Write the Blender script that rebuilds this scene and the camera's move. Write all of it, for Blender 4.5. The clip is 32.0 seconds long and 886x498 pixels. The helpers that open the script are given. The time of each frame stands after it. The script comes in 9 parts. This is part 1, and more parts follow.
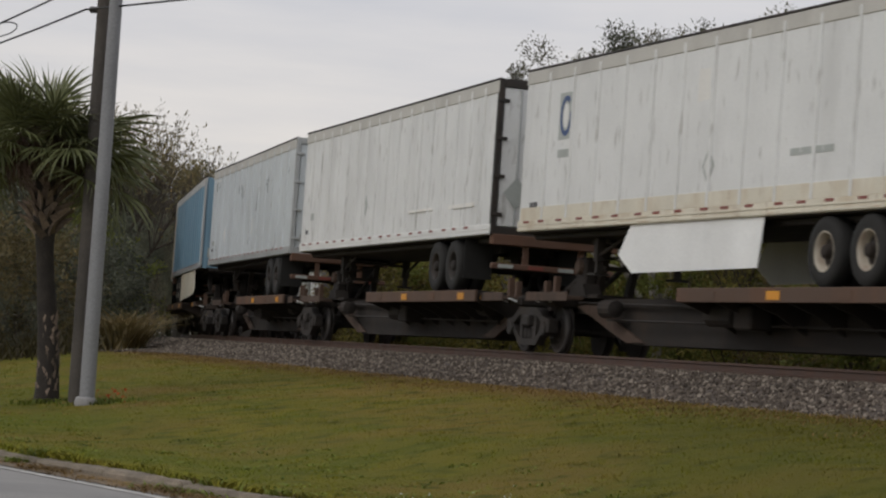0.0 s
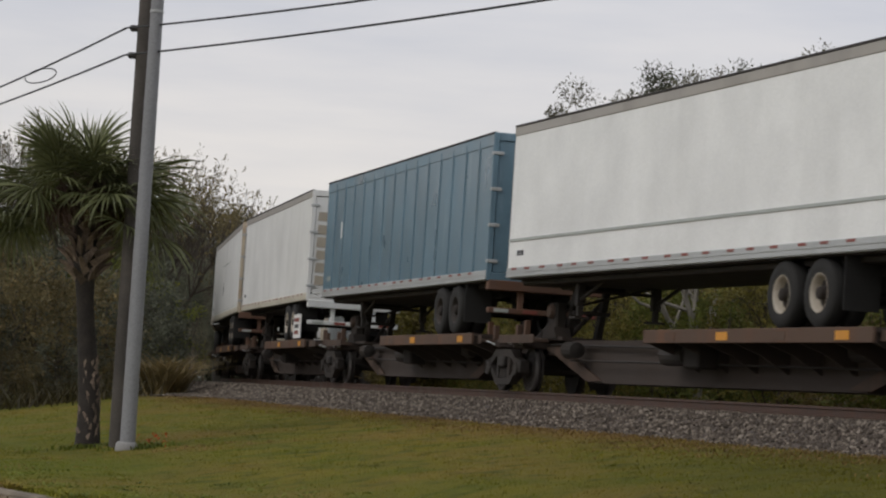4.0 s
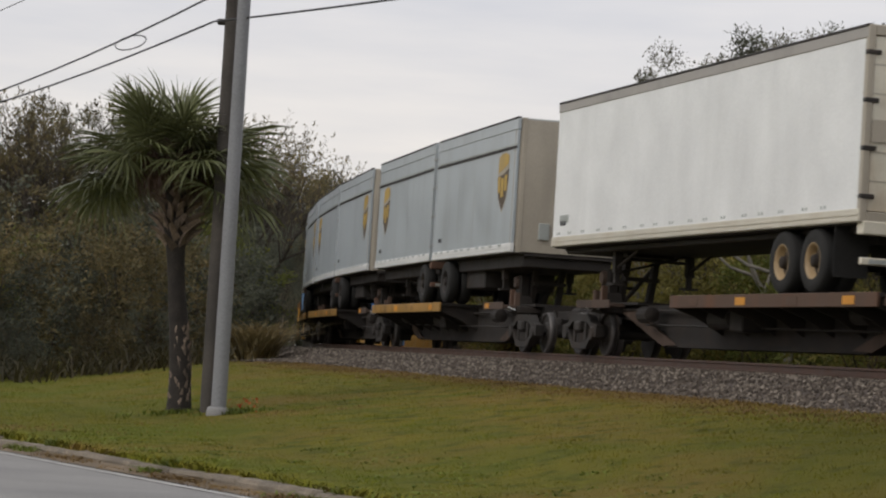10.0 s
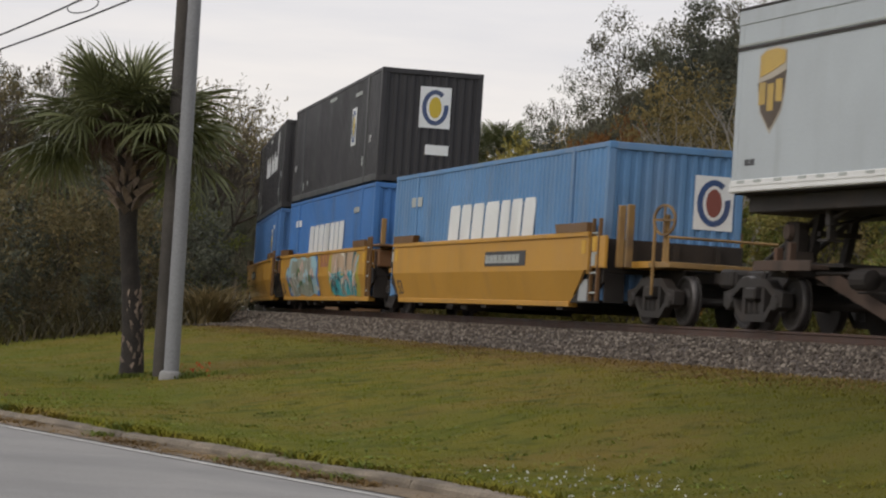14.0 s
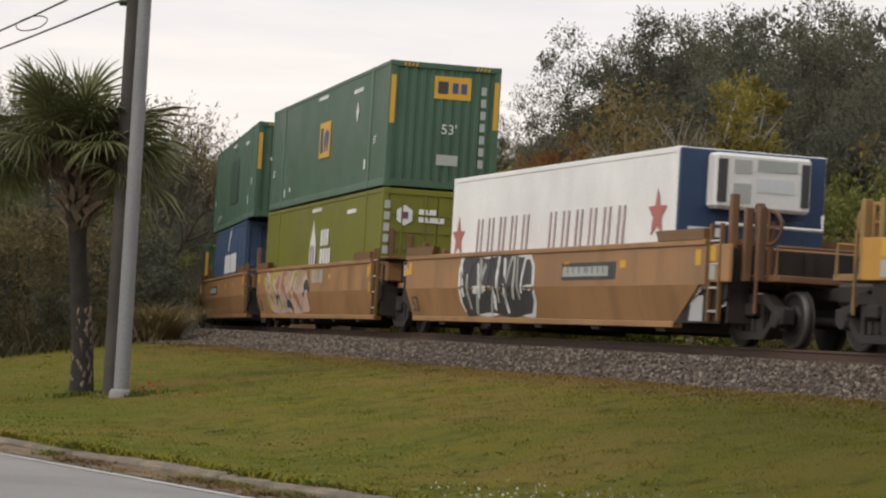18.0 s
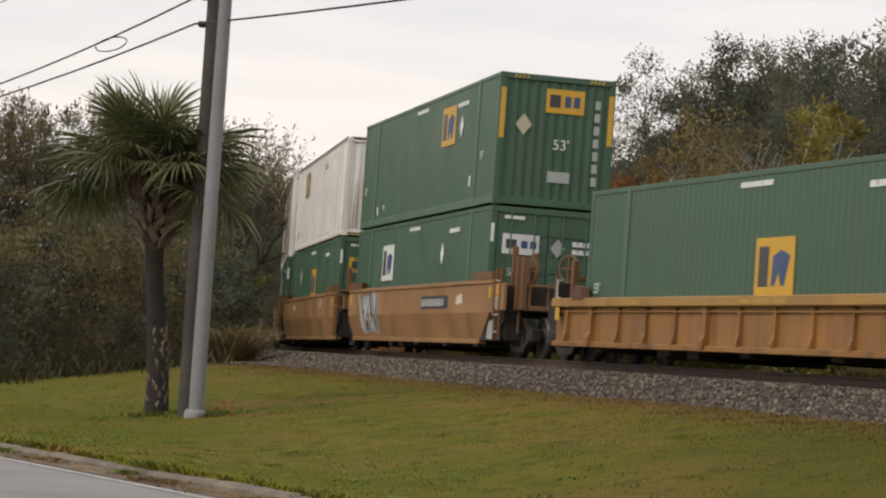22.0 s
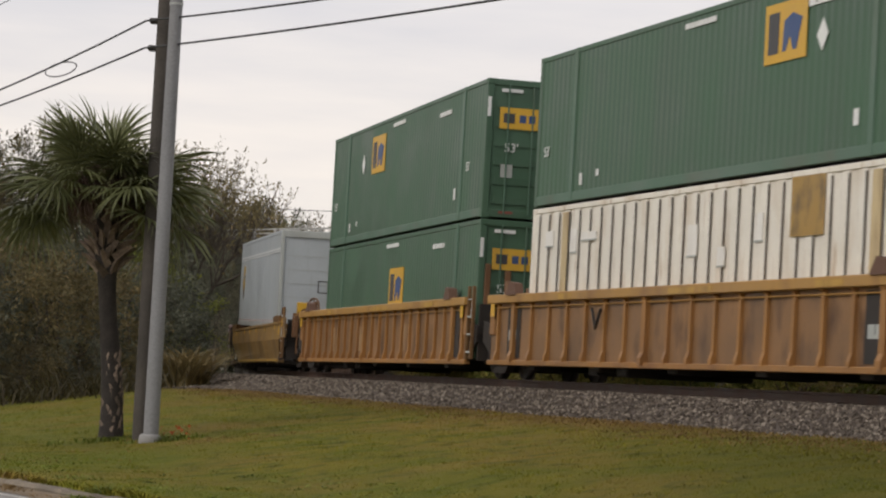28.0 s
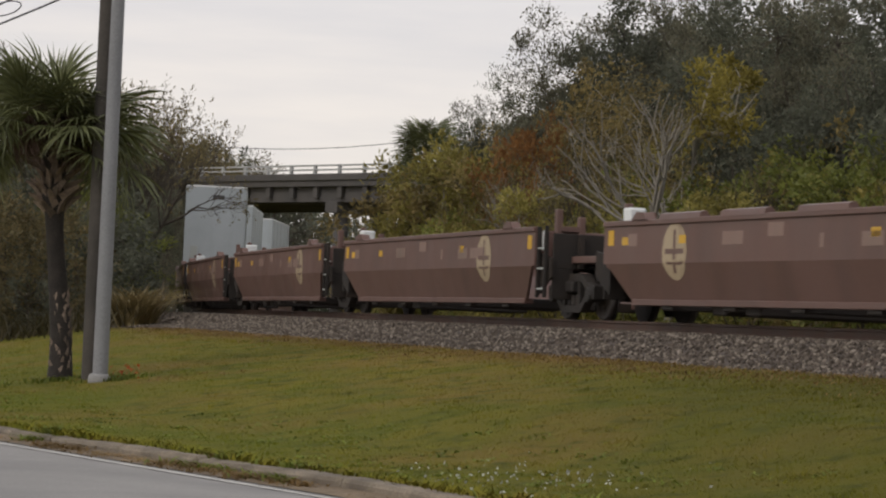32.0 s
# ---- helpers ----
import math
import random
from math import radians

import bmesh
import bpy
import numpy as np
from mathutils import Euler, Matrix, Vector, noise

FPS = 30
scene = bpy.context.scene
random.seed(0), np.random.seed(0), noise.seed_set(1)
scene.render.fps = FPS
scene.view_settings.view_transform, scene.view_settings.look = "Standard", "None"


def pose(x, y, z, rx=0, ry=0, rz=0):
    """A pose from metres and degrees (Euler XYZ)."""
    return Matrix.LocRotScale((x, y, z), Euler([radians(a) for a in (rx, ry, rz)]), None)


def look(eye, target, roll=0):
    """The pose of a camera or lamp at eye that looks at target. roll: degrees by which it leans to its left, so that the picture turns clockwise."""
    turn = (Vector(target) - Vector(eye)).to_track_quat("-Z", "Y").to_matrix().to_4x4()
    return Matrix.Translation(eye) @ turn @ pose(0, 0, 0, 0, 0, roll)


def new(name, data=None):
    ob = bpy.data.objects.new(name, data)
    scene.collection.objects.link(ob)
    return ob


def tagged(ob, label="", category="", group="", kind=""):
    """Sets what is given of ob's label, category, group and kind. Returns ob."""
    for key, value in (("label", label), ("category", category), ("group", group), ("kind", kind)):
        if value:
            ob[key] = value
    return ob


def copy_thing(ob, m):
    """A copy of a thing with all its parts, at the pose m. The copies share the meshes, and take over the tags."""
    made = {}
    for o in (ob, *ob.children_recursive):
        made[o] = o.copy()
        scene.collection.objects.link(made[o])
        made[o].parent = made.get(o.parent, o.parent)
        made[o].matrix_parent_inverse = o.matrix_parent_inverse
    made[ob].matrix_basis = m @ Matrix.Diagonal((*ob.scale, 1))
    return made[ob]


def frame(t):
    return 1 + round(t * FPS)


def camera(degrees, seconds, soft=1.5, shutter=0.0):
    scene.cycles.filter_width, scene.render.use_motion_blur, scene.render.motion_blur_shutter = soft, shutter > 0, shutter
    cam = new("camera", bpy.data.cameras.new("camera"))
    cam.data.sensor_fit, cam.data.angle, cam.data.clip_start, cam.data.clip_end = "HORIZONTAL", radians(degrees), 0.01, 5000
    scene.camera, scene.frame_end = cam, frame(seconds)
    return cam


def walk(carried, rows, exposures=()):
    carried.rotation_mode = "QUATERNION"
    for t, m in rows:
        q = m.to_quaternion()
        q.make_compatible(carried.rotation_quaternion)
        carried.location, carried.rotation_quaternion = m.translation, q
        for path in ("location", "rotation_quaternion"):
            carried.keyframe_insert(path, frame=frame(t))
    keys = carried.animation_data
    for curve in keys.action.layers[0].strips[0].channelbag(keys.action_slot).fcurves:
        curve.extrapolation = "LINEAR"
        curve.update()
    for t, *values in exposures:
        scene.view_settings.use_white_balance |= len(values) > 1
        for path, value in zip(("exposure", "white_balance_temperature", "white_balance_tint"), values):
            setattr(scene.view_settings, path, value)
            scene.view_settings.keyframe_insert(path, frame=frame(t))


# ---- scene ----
EYE = 1.5
cam = camera(19.34, 32.0, soft=2.15, shutter=0.14)
# seconds, yaw, pitch, lean: a hand-held camera on one spot
TURNS = [
    (0, -0.001, 2.432, -4.037),
    (0.5, 0.211, 2.934, -4.140),
    (1, -0.037, 3.010, -4.238),
    (1.5, 0.332, 3.180, -4.533),
    (2, 1.055, 3.006, -4.285),
    (2.5, 0.999, 3.312, -4.286),
    (3, 0.875, 3.632, -4.300),
    (3.5, 0.968, 3.194, -3.924),
    (5.5, 0.802, 3.921, -3.273),
    (6, 1.358, 3.717, -3.335),
    (6.5, 1.375, 3.731, -3.526),
    (7, 1.662, 3.645, -3.164),
    (7.5, 1.582, 3.315, -3.134),
    (8, 1.802, 3.133, -3.065),
    (8.5, 1.630, 2.884, -3.058),
    (9, 2.707, 2.666, -3.195),
    (9.5, 3.160, 2.231, -3.701),
    (10, 2.841, 2.416, -3.578),
    (10.5, 2.478, 2.336, -3.517),
    (11, 2.199, 2.296, -3.452),
    (11.5, 2.313, 2.486, -3.385),
    (12, 2.542, 2.826, -3.522),
    (12.5, 2.901, 2.486, -3.470),
    (13, 2.622, 2.158, -3.561),
    (13.5, 2.074, 1.762, -3.593),
    (15.5, 1.003, 1.665, -3.571),
    (16, 0.427, 1.927, -3.462),
    (16.5, 0.333, 1.937, -3.455),
    (17, 0.682, 1.693, -3.361),
    (17.5, 0.930, 1.728, -3.386),
    (18, 0.689, 2.133, -3.391),
    (18.5, 0.500, 2.474, -3.049),
    (19, 0.131, 2.332, -3.457),
    (19.5, 0.250, 2.711, -3.507),
    (20, 0.567, 2.853, -3.256),
    (20.5, 0.443, 2.861, -3.597),
    (21, 1.571, 3.840, -3.419),
    (21.5, 2.462, 2.785, -4.000),
    (22, 2.387, 2.545, -4.045),
    (22.5, 2.271, 2.664, -4.217),
    (23, 1.907, 2.954, -4.016),
    (23.5, 1.749, 2.821, -3.782),
    (24, 1.980, 3.085, -3.621),
    (24.5, 1.778, 2.823, -3.539),
    (25, 1.970, 2.855, -3.356),
    (25.5, 2.292, 3.189, -3.565),
    (27.5, 1.707, 3.068, -3.341),
    (28, 1.382, 3.064, -3.219),
    (28.5, 1.292, 2.944, -3.038),
    (29, 1.042, 2.781, -3.068),
    (29.5, 0.894, 2.180, -2.921),
    (30, 0.470, 2.171, -2.740),
    (30.5, 0.257, 2.410, -2.663),
    (31, -0.046, 2.218, -2.794),
    (31.5, 0.110, 2.167, -2.619),
    (32, 0.173, 1.734, -2.707),
]
walk(cam, [(t, pose(0, 0, EYE, 0, 0, yaw) @ pose(0, 0, 0, 90 + pitch) @ pose(0, 0, 0, 0, 0, -lean)) for t, yaw, pitch, lean in TURNS],
     exposures=[(0, 0.0, 6500, 10), (4, 0.06, 6500, 10), (6, 0.10, 6500, 10), (8, 0.06, 6560, 10), (10, 0.18, 6540, 10), (12, 0.17, 6540, 10), (16, 0.42, 6700, 11.3), (18, 0.46, 6850, 11.5), (23, 0.42, 6900, 11.5), (25.5, 0.28, 6850, 11.5), (28, 0.32, 6850, 11.5), (32, 0.20, 6700, 11)])

# ---- light ----
SUN_EL, SUN_AZ = 38.0, 235.0      # degrees; azimuth clockwise from +y
world = bpy.data.worlds.new("overcast_sky")
scene.world = world
world.use_nodes = True
wn, wl = world.node_tree.nodes, world.node_tree.links
wn.clear()


def wnode(kind, **sets):
    n = wn.new(kind)
    for k, v in sets.items():
        if k in n.inputs:
            n.inputs[k].default_value = v
    return n


sky = wn.new("ShaderNodeTexSky")
sky.sky_type, sky.sun_disc = "NISHITA", False
sky.sun_elevation, sky.sun_rotation = radians(SUN_EL), radians(SUN_AZ)
sky.dust_density, sky.air_density = 6.0, 1.0
grey = wn.new("ShaderNodeHueSaturation")
grey.inputs["Saturation"].default_value = 0.25
wl.new(sky.outputs[0], grey.inputs["Color"])
coord = wn.new("ShaderNodeTexCoord")
sep = wn.new("ShaderNodeSeparateXYZ")
wl.new(coord.outputs["Generated"], sep.inputs[0])
stretch = wn.new("ShaderNodeMapping")
stretch.inputs["Scale"].default_value = (3.0, 3.0, 22.0)
wl.new(coord.outputs["Generated"], stretch.inputs[0])
cloud = wnode("ShaderNodeTexNoise", Scale=2.2, Detail=5.0, Roughness=0.55)
wl.new(stretch.outputs[0], cloud.inputs["Vector"])
band = wn.new("ShaderNodeValToRGB")
band.color_ramp.elements[0].position, band.color_ramp.elements[0].color = 0.03, (0.79, 0.755, 0.715, 1)
band.color_ramp.elements[1].position, band.color_ramp.elements[1].color = 0.75, (0.71, 0.725, 0.755, 1)
e = band.color_ramp.elements.new(0.07)
e.color = (0.785, 0.76, 0.735, 1)
e = band.color_ramp.elements.new(0.16)
e.color = (0.655, 0.668, 0.715, 1)
wl.new(sep.outputs["Z"], band.inputs[0])
mixc = wn.new("ShaderNodeMixRGB")
mixc.blend_type = "MULTIPLY"
mixc.inputs[0].default_value = 1.0
rampc = wn.new("ShaderNodeValToRGB")
rampc.color_ramp.elements[0].position, rampc.color_ramp.elements[0].color = 0.32, (0.90, 0.915, 0.95, 1)
rampc.color_ramp.elements[1].position, rampc.color_ramp.elements[1].color = 0.68, (1.06, 1.045, 1.03, 1)
wl.new(cloud.outputs[0], rampc.inputs[0])
wl.new(band.outputs[0], mixc.inputs[1])
wl.new(rampc.outputs[0], mixc.inputs[2])
bg_sky = wn.new("ShaderNodeBackground")
bg_sky.inputs["Strength"].default_value = 0.05
bg_cloud = wn.new("ShaderNodeBackground")
bg_cloud.inputs["Strength"].default_value = 1.0
wl.new(grey.outputs[0], bg_sky.inputs[0])
wl.new(mixc.outputs[0], bg_cloud.inputs[0])
veil = wn.new("ShaderNodeMixShader")
veil.inputs[0].default_value = 0.9
wl.new(bg_sky.outputs[0], veil.inputs[1])
wl.new(bg_cloud.outputs[0], veil.inputs[2])
wout = wn.new("ShaderNodeOutputWorld")
wl.new(veil.outputs[0], wout.inputs[0])

sun_data = bpy.data.lights.new("sun", "SUN")
sun_data.energy, sun_data.angle, sun_data.color = 0.75, radians(25), (1.0, 0.96, 0.9)
sun = new("sun", sun_data)
_a, _e = radians(SUN_AZ), radians(SUN_EL)
sun.matrix_world = look((60 * math.sin(_a) * math.cos(_e), 60 * math.cos(_a) * math.cos(_e), 60 * math.sin(_e)), (0, 0, 0))

# ---- the line of the track ----
RADIUS, CX, CY, H0 = 298.95, 287.59, 138.01, -20.88      # metres and degrees
S_NEAR, S_FAR = -45.0, 175.0                              # the curve between two straights
SPEED, GAIN = 17.534, 0.01645
RAIL = 1.76                                               # height of the rail head


def heading(s):
    s = min(max(s, S_NEAR), S_FAR)
    return radians(H0) + s / RADIUS


def rail_point(s):
    """Place on the middle of the track; s grows towards the far end."""
    c = min(max(s, S_NEAR), S_FAR)
    h = heading(c)
    x, y = CX - RADIUS * math.cos(h), CY + RADIUS * math.sin(h)
    return x + (s - c) * math.sin(h), y + (s - c) * math.cos(h)


def beside(s, q, z=0.0):
    """A place q metres from the middle of the track towards the road."""
    h = heading(s)
    x, y = rail_point(s)
    return x - q * math.cos(h), y + q * math.sin(h), z


def train_shift(t):
    return -(SPEED * (t - 20) + GAIN * (t - 20) ** 2 / 2)


def on_track(s, z=RAIL, reach=6.0):
    """Pose of a vehicle centred at s: x forward along the train, y away from the road, z up."""
    ax, ay = rail_point(s - reach)
    bx, by = rail_point(s + reach)
    return pose((ax + bx) / 2, (ay + by) / 2, z, 0, 0, math.degrees(math.atan2(ay - by, ax - bx)))


def off_track(x, y):
    """Distance from the middle of the track, positive towards the road (numpy arrays)."""
    hn, hf = heading(S_NEAR), heading(S_FAR)
    q = np.hypot(x - CX, y - CY) - RADIUS
    px, py = rail_point(S_NEAR)
    u = (x - px) * math.sin(hn) + (y - py) * math.cos(hn)
    q = np.where(u < 0, -((x - px) * math.cos(hn) - (y - py) * math.sin(hn)), q)
    px, py = rail_point(S_FAR)
    u2 = (x - px) * math.sin(hf) + (y - py) * math.cos(hf)
    return np.where((u2 > 0) & (u >= 0), -((x - px) * math.cos(hf) - (y - py) * math.sin(hf)), q)


# kerb line: a straight from KA towards KB
KA, KB = (-5.12, 30.82), (0.18, 22.14)
KL = math.hypot(KB[0] - KA[0], KB[1] - KA[1])
KU = ((KB[0] - KA[0]) / KL, (KB[1] - KA[1]) / KL)
KN = (-KU[1], KU[0])                 # towards the track
KERB_TOP, ROAD = 0.10, 0.0


def past_kerb(x, y):
    return (x - KA[0]) * KN[0] + (y - KA[1]) * KN[1]


def ground_height(x, y):
    """Lawn rising from the kerb to the ballast; level behind the track."""
    q = off_track(x, y)
    k = past_kerb(x, y)
    rise = np.interp(q, [-30, -7, -3.3, 3.3, 5.0, 10.6, 14], [0.9, 1.0, 1.16, 1.16, 1.02, 0.2, 0.08])
    low = np.interp(k, [-10, -9.4, -0.155, -0.15, -0.02, 0.02, 0.6], [0.02, -0.16, -0.16, -0.16, -0.1, 0.07, 0.10])
    w = np.clip(k / 4.0, 0, 1)
    z = low * (1 - w) + np.maximum(rise, low) * w
    return np.where(k < 0, low, z)


def ground_at(x, y):
    return float(ground_height(np.array([x]), np.array([y]))[0])


# ---- materials ----
def material(name, colour, rough=0.6, metal=0.0, vary=0.25, scale=3.0, fine=0.15, fine_scale=40.0, bump=0.15, stain=None, stain_amount=0.35,
             stain_scale=1.2, streak=1.0, random=0.0, spec=0.4, marks=None):
    """Colour with a broad and a fine variation, stains of their own shape and a little relief; object space, in metres."""
    m = bpy.data.materials.new(name)
    m.use_nodes = True
    nt = m.node_tree
    b = nt.nodes["Principled BSDF"]
    b.inputs["Roughness"].default_value, b.inputs["Metallic"].default_value = rough, metal
    b.inputs["Specular IOR Level"].default_value = spec
    tc = nt.nodes.new("ShaderNodeTexCoord")
    info = nt.nodes.new("ShaderNodeObjectInfo")
    shift = nt.nodes.new("ShaderNodeVectorMath")
    shift.operation = "MULTIPLY_ADD"
    comb = nt.nodes.new("ShaderNodeCombineXYZ")
    for i in range(3):
        nt.links.new(info.outputs["Random"], comb.inputs[i])
    shift.inputs[1].default_value = (37.0, 53.0, 71.0)
    nt.links.new(comb.outputs[0], shift.inputs[0])
    nt.links.new(tc.outputs["Object"], shift.inputs[2])

    def noise_tex(s, detail, vec=None):
        n = nt.nodes.new("ShaderNodeTexNoise")
        n.inputs["Scale"].default_value, n.inputs["Detail"].default_value = s, detail
        nt.links.new(vec or shift.outputs[0], n.inputs["Vector"])
        return n

    def ramp(src, lo, hi, a, c):
        r = nt.nodes.new("ShaderNodeMapRange")
        r.inputs["From Min"].default_value, r.inputs["From Max"].default_value = lo, hi
        r.inputs["To Min"].default_value, r.inputs["To Max"].default_value = a, c
        nt.links.new(src, r.inputs["Value"])
        return r.outputs[0]

    def times(a, c):
        n = nt.nodes.new("ShaderNodeMath")
        n.operation = "MULTIPLY"
        nt.links.new(a, n.inputs[0])
        nt.links.new(c, n.inputs[1])
        return n.outputs[0]

    broad = noise_tex(scale, 4.0)
    fineN = noise_tex(fine_scale, 3.0)
    value = times(ramp(broad.outputs[0], 0.3, 0.7, 1 - vary, 1 + vary), ramp(fineN.outputs[0], 0.3, 0.7, 1 - fine, 1 + fine))
    if random:
        value = times(value, ramp(info.outputs["Random"], 0, 1, 1 - random, 1 + random))
    hue = nt.nodes.new("ShaderNodeMixRGB")
    hue.blend_type = "MULTIPLY"
    hue.inputs[0].default_value = 1.0
    hue.inputs[1].default_value = (*colour, 1)
    nt.links.new(value, hue.inputs[2])
    out = hue.outputs[0]
    if stain:
        long = nt.nodes.new("ShaderNodeMapping")
        long.inputs["Scale"].default_value = (1.0, 1.0, 1.0 / streak)
        nt.links.new(shift.outputs[0], long.inputs[0])
        sn = noise_tex(stain_scale, 6.0, long.outputs[0])
        mx = nt.nodes.new("ShaderNodeMixRGB")
        nt.links.new(ramp(sn.outputs[0], 0.5, 0.72, 0, stain_amount), mx.inputs[0])
        nt.links.new(out, mx.inputs[1])
        mx.inputs[2].default_value = (*stain, 1)
        out = mx.outputs[0]
    if marks:                       # small scrapes and runs: colour, amount, scale, streak
        thin = nt.nodes.new("ShaderNodeMapping")
        thin.inputs["Scale"].default_value = (1.0, 1.0, 1.0 / marks[3])
        nt.links.new(shift.outputs[0], thin.inputs[0])
        mn = noise_tex(marks[2], 4.0, thin.outputs[0])
        mk = nt.nodes.new("ShaderNodeMixRGB")
        nt.links.new(ramp(mn.outputs[0], 0.60, 0.70, 0, marks[1]), mk.inputs[0])
        nt.links.new(out, mk.inputs[1])
        mk.inputs[2].default_value = (*marks[0], 1)
        out = mk.outputs[0]
    nt.links.new(out, b.inputs["Base Color"])
    nt.links.new(ramp(broad.outputs[0], 0.3, 0.7, max(rough - 0.1, 0.05), min(rough + 0.1, 1)), b.inputs["Roughness"])
    if bump:
        bp = nt.nodes.new("ShaderNodeBump")
        bp.inputs["Strength"].default_value, bp.inputs["Distance"].default_value = bump, 0.02
        nt.links.new(fineN.outputs[0], bp.inputs["Height"])
        nt.links.new(bp.outputs[0], b.inputs["Normal"])
    return m


RUST, DIRT = (0.16, 0.07, 0.035), (0.13, 0.115, 0.09)
SCRAPES = ((0.30, 0.28, 0.25), 0.5, 7.0, 4.0)


def paint(name, colour, **k):
    return material(name, colour, **{**dict(rough=0.5, vary=0.07, scale=0.8, fine=0.04, fine_scale=25, bump=0.03, stain=DIRT, stain_amount=0.3,
                                             stain_scale=1.1, streak=5.0), **k})


